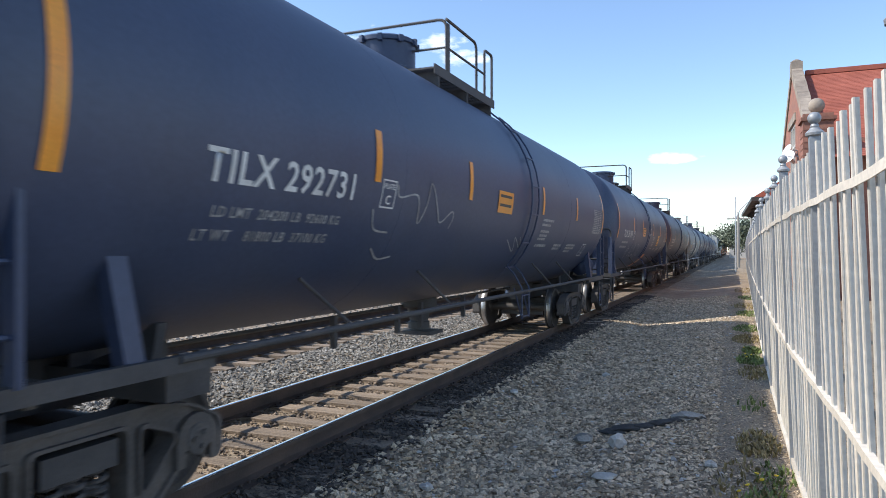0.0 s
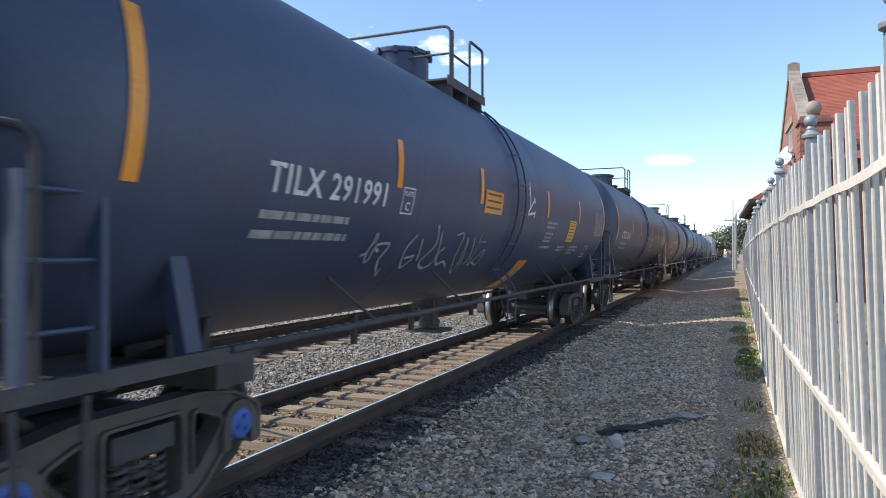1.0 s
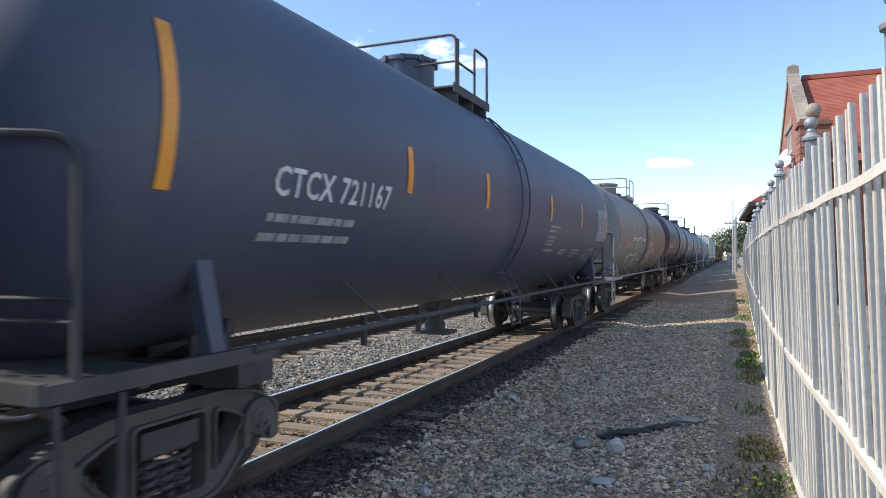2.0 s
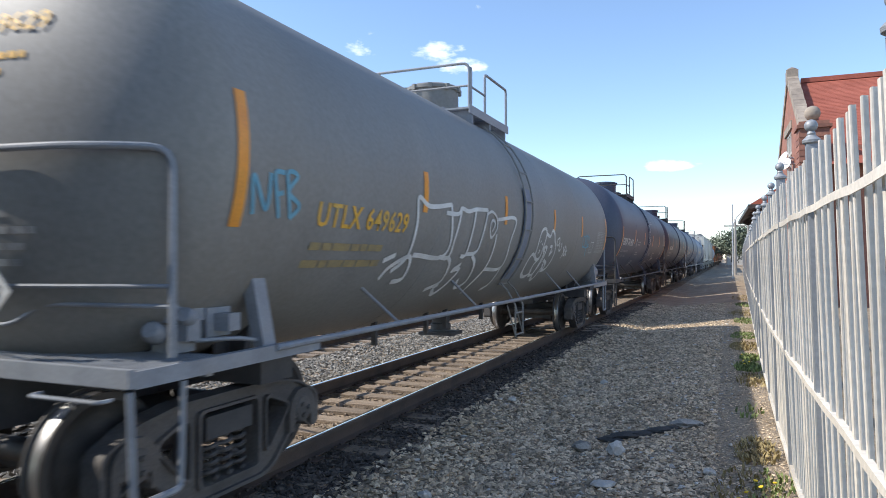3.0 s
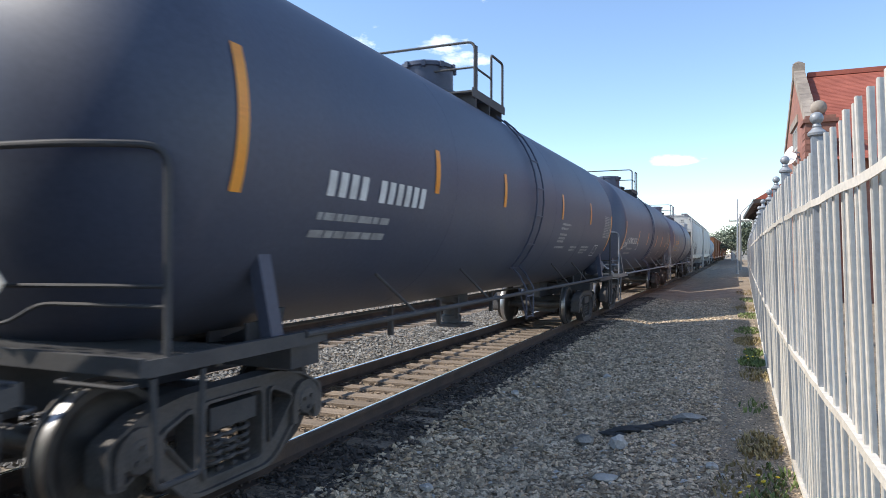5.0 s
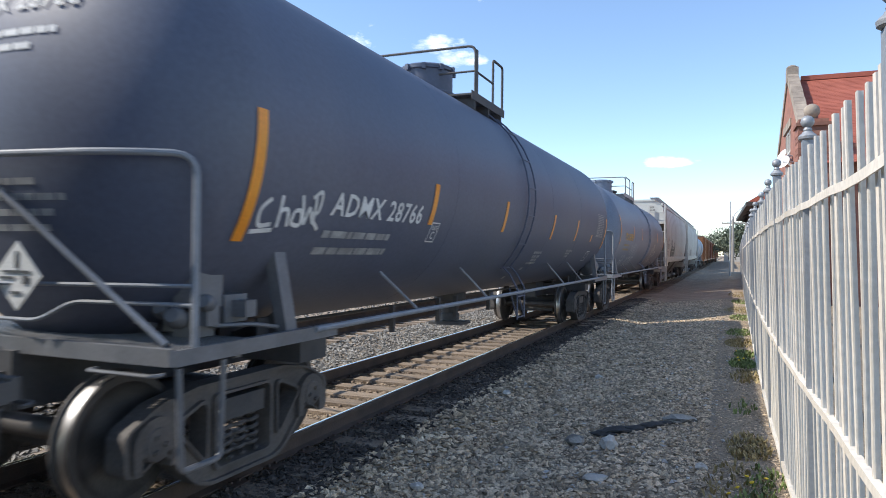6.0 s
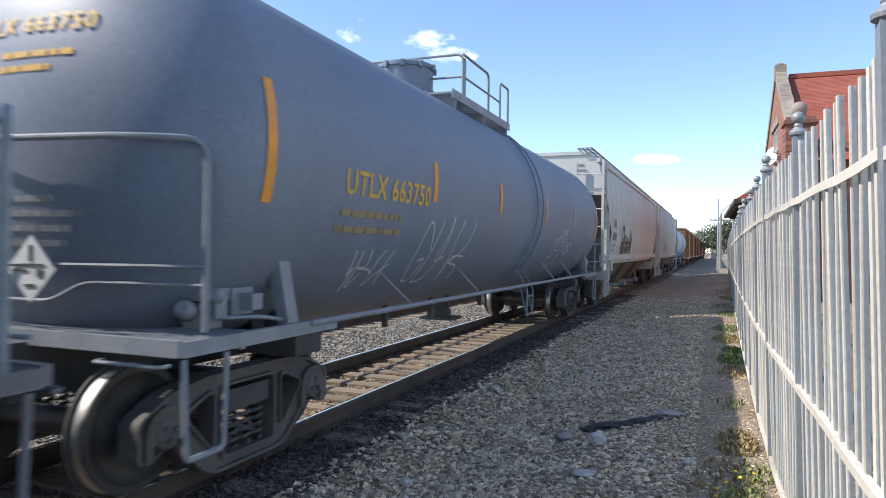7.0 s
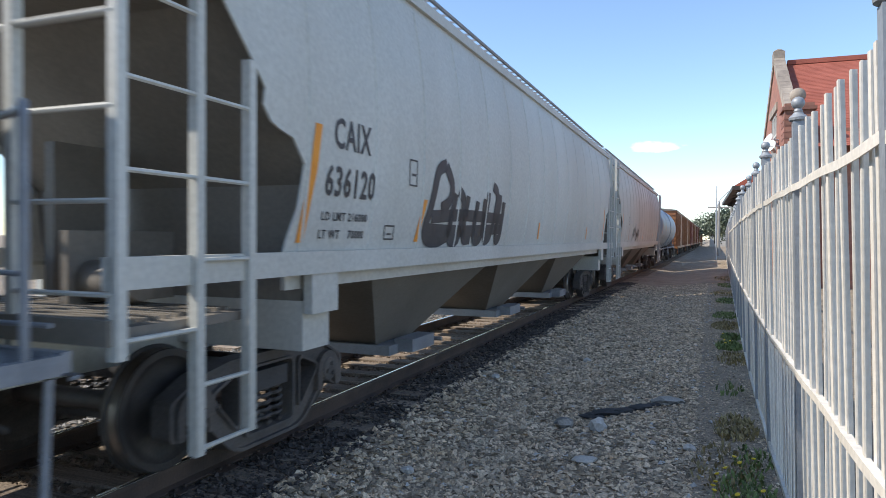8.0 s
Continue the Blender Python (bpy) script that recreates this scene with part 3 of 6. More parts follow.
def stroke(bm, pts, width, put=on_tank, steps=7, closed=False, lift=0.0075):
    """A sprayed line: a smooth ribbon through the (y, z) points on the side."""
    pts = [Vector((p[0], p[1])) for p in pts]
    ext = ([pts[-1]] + pts + [pts[0], pts[1]]) if closed else ([2 * pts[0] - pts[1]] + pts + [2 * pts[-1] - pts[-2]])
    line = []
    for a, b, c, d in zip(ext, ext[1:], ext[2:], ext[3:]):
        for i in range(steps):
            t = i / steps
            line.append(0.5 * ((2 * b) + (c - a) * t + (2 * a - 5 * b + 4 * c - d) * t * t + (3 * b - a - 3 * c + d) * t ** 3))
    line.append(ext[-2] if not closed else ext[-2])
    prev = None
    for i, p in enumerate(line):
        q = line[min(i + 1, len(line) - 1)] - line[max(i - 1, 0)]
        nrm = Vector((-q.y, q.x)).normalized() * width * 0.5 if q.length > 1e-6 else Vector((0, width * 0.5))
        pair = (bm.verts.new(put(p.x + nrm.x, p.y + nrm.y, lift)), bm.verts.new(put(p.x - nrm.x, p.y - nrm.y, lift)))
        if prev:
            bm.faces.new((prev[0], prev[1], pair[1], pair[0]))
        prev = pair


def scribble(bm, y, z, w, h, n, width, seed, put=on_tank):
    """An unreadable sprayed tag: a run of joined strokes, loops and spikes, cell by cell."""
    rng = random.Random(seed)
    cells = max(3, n // 2)
    for i in range(cells):
        u0, cw = y + w * i / cells, w / cells * 1.15
        lift = h * 0.12 * math.sin(i * 1.9 + seed)
        pts = [(u0 + cw * rng.uniform(-0.05, 0.35), z + lift + h * rng.uniform(0.7, 1.0))]
        for k in range(rng.choice((3, 4, 4, 5))):
            pts.append((u0 + cw * rng.uniform(0.0, 1.0), z + lift + h * (rng.uniform(0.0, 0.35) if k % 2 == 0 else rng.uniform(0.5, 1.0))))
        stroke(bm, pts, width, put, 5)
        if rng.random() < 0.4:
            c, r = (u0 + cw * 0.5, z + lift + h * rng.uniform(0.3, 0.6)), min(cw, h) * 0.3
            stroke(bm, [(c[0] + r * math.cos(a), c[1] + r * math.sin(a)) for a in (0, 1, 2, 3, 4, 5, 6)], width, put, 4)


# -- trucks
def wheel_mesh(bm):
    turn = pose(0, 0, 0, 0, 90, 0)
    lathe(bm, [(0.06, 0.09), (0.10, 0.085), (0.12, 0.045), (0.20, 0.02), (0.30, 0.01), (0.36, 0.03), (0.385, 0.062), (0.437, 0.062), (0.44, 0.05), (0.44, -0.045), (0.452, -0.055), (0.466, -0.062), (0.462, -0.082), (0.40, -0.082), (0.36, -0.05), (0.25, -0.02), (0.13, -0.05), (0.10, -0.09), (0.06, -0.09)], 40, turn)


def tread_mesh(bm):
    turn = pose(0, 0, 0, 0, 90, 0)
    lathe(bm, [(0.4405, 0.048), (0.4425, 0.044), (0.4425, -0.040), (0.4405, -0.044)], 40, turn, cap=False)


def cap_mesh(bm):
    turn = pose(0, 0, 0, 0, 90, 0)
    lathe(bm, [(0.115, -0.10), (0.12, -0.08), (0.12, 0.03), (0.105, 0.05), (0.07, 0.055)], 20, turn)
    for k in range(3):
        a = k * math.tau / 3
        lathe(bm, [(0.02, 0.0), (0.02, 0.075)], 6, turn @ Matrix.Translation((0.055 * math.cos(a), 0.055 * math.sin(a), 0)))


def axle_mesh(bm):
    turn = pose(0, 0, 0, 0, 90, 0)
    lathe(bm, [(0.075, -1.0), (0.09, -0.7), (0.08, -0.4), (0.08, 0.4), (0.09, 0.7), (0.075, 1.0)], 14, turn)


def frame_mesh(bm):
    """Cast side frame: one arched plate with two rounded triangular windows and the spring opening, flanged round its edge."""
    def soft(pts, r):
        loop = [Vector((p[0], p[1], 0)) for p in pts]
        out = []
        for a, b, c in zip(loop[-1:] + loop[:-1], loop, loop[1:] + loop[:1]):
            p, q = b + (a - b).normalized() * r, b + (c - b).normalized() * r
            out += [(1 - u) ** 2 * p + 2 * u * (1 - u) * b + u * u * q for u in (0, 0.33, 0.67, 1)]
        return [(p.x, p.y) for p in out]
    outer = soft([(-1.14, 0.44), (-1.14, 0.72), (-0.86, 0.86), (-0.5, 0.92), (0.5, 0.92), (0.86, 0.86), (1.14, 0.72), (1.14, 0.44), (1.02, 0.44), (0.86, 0.56), (0.52, 0.23), (0.38, 0.18), (-0.38, 0.18), (-0.52, 0.23), (-0.86, 0.56), (-1.02, 0.44)], 0.06)
    holes = [soft([(s * 0.72, 0.68), (s * 0.42, 0.80), (s * 0.42, 0.36)], 0.07) for s in (-1, 1)]
    holes += [soft([(-0.31, 0.29), (0.31, 0.29), (0.31, 0.81), (-0.31, 0.81)], 0.05)]
    for x in (-0.05, 0.05):
        edges = []
        for loop in [outer] + holes:
            vs = [bm.verts.new((x, a, b)) for a, b in loop]
            edges += [bm.edges.new((vs[i], vs[(i + 1) % len(vs)])) for i in range(len(vs))]
        bmesh.ops.triangle_fill(bm, edges=edges, use_beauty=True)
    for loop in [outer] + holes:
        n = len(loop)
        near, far = [[bm.verts.new((x, a, b)) for a, b in loop] for x in (-0.085, 0.085)]
        mid_y, mid_z = sum(a for a, b in loop) / n, sum(b for a, b in loop) / n
        g = -0.035 if loop is outer else 0.03
        near_in, far_in = [[], []]
        for a, b in loop:
            d = Vector((a - mid_y, b - mid_z)).normalized() * g
            near_in.append(bm.verts.new((-0.085, a + d.x, b + d.y)))
            far_in.append(bm.verts.new((0.085, a + d.x, b + d.y)))
        for i in range(n):
            j = (i + 1) % n
            for p, q in ((near, far), (far, far_in), (far_in, near_in), (near_in, near)):
                bm.faces.new((p[i], p[j], q[j], q[i]))
    for s in (-1, 1):
        extrude_outline(bm, [(s * 0.89 + 0.19 * math.cos(a), 0.60 + 0.19 * math.sin(a)) for a in [math.pi * k / 8 for k in range(9)]] + [(s * 0.89 - 0.19, 0.44), (s * 0.89 - 0.12, 0.44), (s * 0.89 - 0.12, 0.55), (s * 0.89 + 0.12, 0.55), (s * 0.89 + 0.12, 0.44), (s * 0.89 + 0.19, 0.44)], -0.10, 0.10, "yz")


def spring_mesh(bm):
    for y in (-0.15, 0.0, 0.15):
        tube(bm, [(0.055 * math.cos(a), y + 0.055 * math.sin(a), 0.28 + 0.30 * a / (math.tau * 5)) for a in [math.tau * k / 10 for k in range(51)]], 0.017, 6)


def bolster_mesh(bm):
    box(bm, -1.07, 1.07, -0.25, 0.25, 0.61, 0.77)
    bevel(bm, 0.03, 1)
    box(bm, -0.5, 0.5, -0.75, -0.66, 0.42, 0.52)
    box(bm, -0.5, 0.5, 0.66, 0.75, 0.42, 0.52)


def build_truck(car, y, near_cap=None):
    truck = part("truck", shared("truck_bolster", bolster_mesh), UNDER, car, "two-axle freight truck with cast side frames", m=pose(0, y, 0))
    for s in (-1, 1):
        part("side_frame", shared("side_frame", frame_mesh), TRUCK, truck, "dusty cast steel side frame", m=pose(s * 1.0, 0, 0.0))
        pieces("spring", "spring_nest", spring_mesh, TRUCK, truck, "", pose(s * 1.0, 0, 0.03))
    for s in (-0.89, 0.89):
        ws = part("wheelset", shared("axle", axle_mesh), WHEEL, car, "pair of steel wheels on an axle", m=pose(0, y + s, 0.61))
        for side in (-1, 1):
            m = pose(side * 0.76, 0, 0, 0, 0, 0 if side > 0 else 180)
            part("wheel", shared("wheel", wheel_mesh), WHEEL, ws, m=m)
            part("wheel_tread", shared("wheel_tread", tread_mesh), TREAD, ws, "bright worn wheel tread", m=m)
            part("bearing_cap", shared("bearing_cap", cap_mesh), near_cap or TRUCK, ws, m=pose(side * 1.06, 0, 0, 0, 0, 0 if side > 0 else 180))
        WHEELSETS.append((ws, y + s))


# -- tank car
def tank_mesh(bm, seam=-7.45, rear_seam=7.45):
    prof = []
    for i in range(13):
        a = math.pi / 2 * i / 12
        prof.append((max(0.01, TANK_R * math.sin(a)), seam - 0.76 * math.cos(a)))
    rear = [(r, rear_seam + 0.76 * math.cos(math.pi / 2 * i / 12)) for i, (r, h) in enumerate(prof)]
    ys = [seam + 0.05, -5.0, -4.98, -2.5, -2.48, 0.0, 0.02, 2.5, 2.52, 5.0, 5.02, rear_seam - 0.05]
    prof += [(TANK_R, y) for y in ys]
    prof += rear[::-1]
    lathe(bm, prof, 72, pose(0, 0, TANK_Z, -90, 0, 0) @ pose(0, 0, 0))


def ring_mesh(bm):
    n = 72
    for y in (-3.7, 1.05, 3.7, 7.02):
        tube(bm, [((TANK_R - 0.006) * math.cos(k * math.tau / n), y, TANK_Z + (TANK_R - 0.006) * math.sin(k * math.tau / n)) for k in range(n)], 0.008, 5, True)


def manway_mesh(bm):
    z = TANK_Z + TANK_R
    lathe(bm, [(0.47, -0.25), (0.47, 0.06), (0.42, 0.08), (0.42, 0.40), (0.45, 0.41), (0.45, 0.46), (0.40, 0.49), (0.1, 0.50)], 32, pose(0, 0, z))
    for k in range(10):
        a = k * math.tau / 10
        box(bm, -0.03, 0.03, -0.03, 0.03, 0.38, 0.47, pose(0.45 * math.cos(a), 0.45 * math.sin(a), z, 0, 0, math.degrees(a)))


def valves_mesh(bm):
    lathe(bm, [(0.16, -0.15), (0.16, 0.2), (0.19, 0.21), (0.19, 0.26), (0.1, 0.3)], 16, pose(0.30, 0.0, TANK_Z + TANK_R))
    lathe(bm, [(0.09, -0.15), (0.09, 0.32), (0.12, 0.33), (0.12, 0.38)], 12, pose(-0.25, -0.1, TANK_Z + TANK_R))
    lathe(bm, [(0.08, -0.15), (0.08, 0.25), (0.1, 0.28)], 12, pose(0.1, 0.4, TANK_Z + TANK_R))


def platform_mesh(bm, a, d):
    """Grating walkways at both sides of the manway, from y = a to y = d, on brackets."""
    z = TANK_Z + TANK_R - 0.10
    for s in (-1, 1):
        x0, x1 = sorted((s * 0.52, s * 0.95))
        for k in range(10):
            x = x0 + (x1 - x0) * k / 9
            box(bm, x - 0.005, x + 0.005, a, d, z, z + 0.035)
        for k in range(14):
            y = a + (d - a) * k / 13
            box(bm, x0, x1, y - 0.012, y + 0.012, z + 0.004, z + 0.03)
        for x in (x0, x1):
            box(bm, x - 0.008, x + 0.008, a - 0.01, d + 0.01, z - 0.06, z + 0.07)
        for y in (a + 0.15, (a + d) / 2, d - 0.15):
            box(bm, x0, x1, y - 0.02, y + 0.02, z - 0.22, z)


def railing_mesh(bm, a, b, c, d, top):
    """Guard rail: a cross hoop at y = a (and along the side to b), and a grab hoop from c to d at the ladder."""
    z, t, r = TANK_Z + TANK_R - 0.08, TANK_Z + TANK_R + top, 0.021
    mid = (z + t) / 2
    tube(bm, rounded([(0.93, a, z), (0.93, a, t), (-0.93, a, t), (-0.93, a, z)], 0.12), r)
    for s in (-1, 1):
        box(bm, s * 0.93 - 0.012, s * 0.93 + 0.012, a + 0.03, a + 0.10, z, t - 0.05)
        if b > a:
            tube(bm, rounded([(s * 0.93, a, t - 0.004), (s * 0.93, b, t - 0.004), (s * 0.93, b, z)], 0.12), r)
        tube(bm, rounded([(s * 0.93, c, z), (s * 0.93, c, t), (s * 0.93, d, t), (s * 0.93, d, z - 0.05)], 0.06), r)
        tube(bm, [(s * 0.93, a, mid), (s * 0.93, max(b, c), mid)], r * 0.8)
    tube(bm, [(-0.93, a, mid), (0.93, a, mid)], r * 0.8)


def ladder_pts(y):
    pts = []
    for k in range(13):
        a = math.radians(54 - 96 * k / 12)
        pts.append(((TANK_R + 0.05) * math.cos(a), y, TANK_Z + (TANK_R + 0.05) * math.sin(a)))
    return pts + [(1.34, y, 1.45), (1.47, y, 1.22), (1.47, y, 0.74)]


def ladder_mesh(bm):
    for y in (0.24, 0.64):
        tube(bm, ladder_pts(y), 0.015, 6)
        tube(bm, [(1.47, y, 0.76), (1.44, y - 0.32, 1.24)], 0.013, 6)


def rung_mesh(bm):
    tube(bm, [(0, 0.22, 0), (0, 0.66, 0)], 0.013, 6)


RUNGS = [(math.sqrt((TANK_R + 0.05) ** 2 - (z - TANK_Z) ** 2), z) for z in (3.72, 3.27, 2.82, 2.38, 1.93, 1.54)] + [(1.47, 1.1), (1.47, 0.77)]


def plate_mesh(bm):
    """A curved plate between the ladder and the tank, z 1.6 to 3.0."""
    rows = []
    for k in range(9):
        z = 1.62 + 1.4 * k / 8
        x, _, z = on_tank(0, z, 0.012)
        x1, _, z1 = on_tank(0, z, 0.028)
        rows.append([bm.verts.new(p) for p in ((x, 0.27, z), (x1, 0.27, z1), (x1, 0.61, z1), (x, 0.61, z))])
    for a, b in zip(rows, rows[1:]):
        for i in range(4):
            bm.faces.new((a[i], a[(i + 1) % 4], b[(i + 1) % 4], b[i]))
    bm.faces.new(rows[0])
    bm.faces.new(rows[-1])


def side_pipe_mesh(bm):
    tube(bm, [(1.46, -6.5, 1.25), (1.46, 6.7, 1.25)], 0.028, 10)
    for y in (-4.5, -2.2, 2.66, 4.5):
        tube(bm, [(1.46, y, 1.25), (1.20, y - 0.42, TANK_Z - 1.0)], 0.016, 6)


def far_pipe_mesh(bm):
    tube(bm, [(-1.46, -6.9, 1.22), (-1.46, 6.9, 1.22)], 0.035, 8)
    for y in (-4.6, -2.3, 0, 2.3, 4.6):
        tube(bm, [(-1.46, y, 1.22), (-1.02, y - 0.35, TANK_Z - 1.13)], 0.02, 6)


def outlet_mesh(bm):
    lathe(bm, [(0.28, 0.1), (0.28, -0.08), (0.18, -0.12), (0.14, -0.30), (0.17, -0.32), (0.17, -0.42)], 16, pose(0, 0, TANK_Z - TANK_R + 0.05))
    box(bm, -0.3, 0.3, -0.25, 0.25, 0.62, 0.67)
    for y in (-3.4, -1.9, -1.2, 0.4):
        box(bm, 0.55, 0.61, y - 0.03, y + 0.03, 0.86, 1.2)
    tube(bm, [(-0.2, -5.5, 1.05), (-0.2, 5.5, 1.05)], 0.022, 6)


def saddle_mesh(bm):
    """Body bolster, saddle web and the stub sill at one end (towards -y)."""
    box(bm, -0.16, 0.16, -8.1, -5.3, 0.80, 1.20)
    box(bm, -1.25, 1.25, -6.40, -6.0, 0.95, 1.12)
    pts = [(-0.95, 1.12), (0.95, 1.12), (1.02, 1.42)]
    for k in range(11):
        a = math.radians(-52 - 76 * k / 10)
        pts.append((1.58 * math.cos(a), TANK_Z + 1.58 * math.sin(a)))
    pts.append((-1.02, 1.42))
    extrude_outline(bm, pts, -6.24, -6.16)
    for x in (-0.8, -0.4, 0.4, 0.8):
        box(bm, x - 0.015, x + 0.015, -6.40, -6.0, 1.12, 1.3)
    bevel(bm, 0.01, 1)


def leg_mesh(bm):
    for s in (-1, 1):
        m = pose(s * 1.36, -6.78, 1.26, 0, 0, 0)
        vs = box(bm, -0.05, 0.05, -0.07, 0.07, 0.0, 0.66, m)
        for v in vs[4:]:
            v.co.y -= 0.06
            v.co.x -= s * 0.09
    bevel(bm, 0.012, 1)


def deck_mesh(bm):
    for k in range(17):
        y = -8.04 + 0.68 * k / 16
        box(bm, -1.44, 1.44, y - 0.006, y + 0.006, 1.24, 1.275)
    for k in range(20):
        x = -1.42 + 2.84 * k / 19
        box(bm, x - 0.008, x + 0.008, -8.04, -7.36, 1.245, 1.268)


def end_sill_mesh(bm):
    box(bm, -1.46, 1.46, -8.09, -8.04, 1.18, 1.285)
    for s in (-1, 1):
        x = s * 1.43
        box(bm, x - 0.03, x + 0.03, -8.04, -6.2, 1.17, 1.27)
    box(bm, -1.40, 1.40, -7.42, -7.36, 1.14, 1.26)
    bevel(bm, 0.008, 1)


def end_rail_mesh(bm):
    tube(bm, rounded([(1.43, -7.86, 1.26), (1.43, -7.86, 2.51), (1.2, -8.04, 2.51), (0.9, -8.17, 2.51), (0.0, -8.31, 2.51), (-0.9, -8.17, 2.51), (-1.2, -8.04, 2.51), (-1.43, -7.86, 2.51), (-1.43, -7.86, 1.26)], 0.14), 0.024, 10)
    tube(bm, rounded([(1.43, -7.86, 1.56), (0.5, -7.98, 1.56), (0.2, -8.0, 1.42), (-1.43, -8.0, 1.42)], 0.1), 0.014, 8)
    tube(bm, [(1.43, -7.86, 1.68), (0.0, -8.26, 1.68), (-1.43, -7.86, 1.68)], 0.014, 8)


def stirrup_mesh(bm):
    for s in (-1, 1):
        tube(bm, rounded([(s * 1.44, -7.98, 1.16), (s * 1.44, -7.95, 0.52), (s * 1.44, -7.60, 0.52), (s * 1.44, -7.58, 1.16)], 0.05), 0.022, 8)
        tube(bm, rounded([(s * 1.44, -8.10, 1.14), (s * 1.44, -8.18, 1.14), (s * 0.9, -8.18, 1.14), (s * 0.9, -8.10, 1.14)], 0.05), 0.012, 6)


def coupler_mesh(bm):
    box(bm, -0.09, 0.09, -8.50, -8.0, 0.88, 1.06)
    box(bm, -0.16, 0.14, -8.62, -8.46, 0.80, 1.12)
    box(bm, 0.04, 0.16, -8.68, -8.58, 0.82, 1.10)
    bevel(bm, 0.02, 1)
    tube(bm, rounded([(-0.35, -8.3, 1.0), (-0.35, -8.45, 0.7), (-0.3, -8.6, 0.62)], 0.08), 0.025, 8)


def valve_box_mesh(bm):
    """Brake valve: a cluster of castings, caps and bent pipes on a bracket."""
    box(bm, 0.98, 1.18, -7.58, -7.40, 1.28, 1.46)
    box(bm, 1.00, 1.14, -7.52, -7.34, 1.46, 1.62)
    box(bm, 1.18, 1.26, -7.56, -7.44, 1.36, 1.50)
    box(bm, 0.80, 0.96, -7.50, -7.38, 1.30, 1.44)
    box(bm, 0.96, 1.22, -7.34, -7.10, 1.36, 1.56)
    box(bm, 1.00, 1.20, -7.60, -7.34, 1.48, 1.74)
    box(bm, 1.22, 1.34, -7.26, -7.14, 1.40, 1.52)
    bevel(bm, 0.02, 1)
    for x, y, z, r, h in ((1.08, -7.62, 1.40, 0.07, 0.14), (1.22, -7.50, 1.50, 0.06, 0.10), (0.88, -7.55, 1.44, 0.06, 0.12), (1.06, -7.42, 1.62, 0.05, 0.10)):
        lathe(bm, [(r * 0.8, 0), (r, 0.02), (r, h * 0.7), (r * 0.7, h)], 12, pose(x, y, z, 70, 0, 20))
    for pts in ([(1.1, -7.4, 1.64), (1.1, -7.2, 1.80), (0.75, -7.2, 1.80), (0.7, -7.5, 1.3)], [(0.9, -7.5, 1.5), (0.5, -7.55, 1.62), (-0.6, -7.55, 1.62)], [(1.2, -7.45, 1.35), (1.35, -7.2, 1.35), (1.35, -6.9, 1.3)], [(0.85, -7.6, 1.35), (0.3, -7.7, 1.42), (-0.8, -7.7, 1.42)]):
        tube(bm, rounded(pts, 0.08), 0.016, 6)


def brake_cylinder_mesh(bm):
    lathe(bm, [(0.16, -0.42), (0.21, -0.36), (0.21, 0.2), (0.22, 0.22), (0.22, 0.30), (0.16, 0.36), (0.05, 0.42)], 20, pose(1.08, 7.35, 1.52, 90, 0, 0))


def end_frame_mesh(bm):
    """The guard posts and cross bars of a ladder cage at the end."""
    for y, x in ((-7.95, 1.43), (-7.5, 1.43), (-7.95, 1.0), (-7.95, 0.55)):
        box(bm, x - 0.05, x + 0.05, y - 0.02, y + 0.02, 1.26, 2.28)
    for z in (1.5, 1.85, 2.2):
        tube(bm, [(1.43, -7.95, z), (1.43, -7.5, z)], 0.016, 6)


def brake_wheel_mesh(bm):
    m = pose(0.62, 8.12, 2.25, 90, 0, 0)
    n = 28
    tube(bm, [m @ Vector((0.26 * math.cos(k * math.tau / n), 0.26 * math.sin(k * math.tau / n), 0)) for k in range(n)], 0.014, 6, True)
    for k in range(4):
        a = k * math.tau / 4
        tube(bm, [m @ Vector((0, 0, 0)), m @ Vector((0.26 * math.cos(a), 0.26 * math.sin(a), 0))], 0.012, 6)
    box(bm, 0.52, 0.72, 7.98, 8.1, 1.28, 2.35)


def placard_mesh(bm):
    m = pose(0.70, -8.14, 1.74, 90, 0, 0) @ pose(0, 0, 0, 0, 0, 45)
    box(bm, -0.16, 0.16, -0.16, 0.16, 0.0, 0.008, m)


def placard_bars_mesh(bm):
    m = pose(0.70, -8.152, 1.74, 90, 0, 0)
    for x0, x1, y0, y1 in ((-0.13, 0.13, 0.02, 0.035), (-0.05, 0.05, -0.12, -0.10), (-0.012, 0.012, 0.05, 0.16), (-0.16, -0.02, -0.02, -0.005), (0.06, 0.12, -0.05, 0.0)):
        box(bm, x0, x1, y0, y1, 0, 0.004, m)


FLIP = pose(0, 0, 0, 0, 0, 180)


STRIPES = ((-7.4, 2.18, 3.14), (-4.27, 2.42, 2.88), (-1.92, 2.42, 2.88), (1.56, 2.41, 2.87), (4.26, 2.42, 2.89), (7.30, 2.23, 3.18))
LOAD_LINES = ((1.64, 2.38, 2.33), (1.63, 2.20, 2.25), (1.65, 2.20, 2.14), (1.65, 2.15, 2.07), (1.62, 2.12, 2.01), (1.62, 2.37, 1.90), (2.95, 3.53, 1.91), (2.95, 3.45, 1.85), (4.03, 4.82, 1.92), (4.03, 4.80, 1.86), (4.03, 4.55, 1.80))


def stencil_lines(tank, rows, mat, height=0.04):
    """Each row of unreadable stencilling (from y, to y, foot) is a run of bars."""
    for k, (a, b, z) in enumerate(rows):
        bm = bmesh.new()
        bars(bm, a, z - height / 2, (b - a), 1, height, 0.0, int(a * 100) + k)
        tagged(sheet_part("stencil_line", bm, mat, tank), kind="stuff")


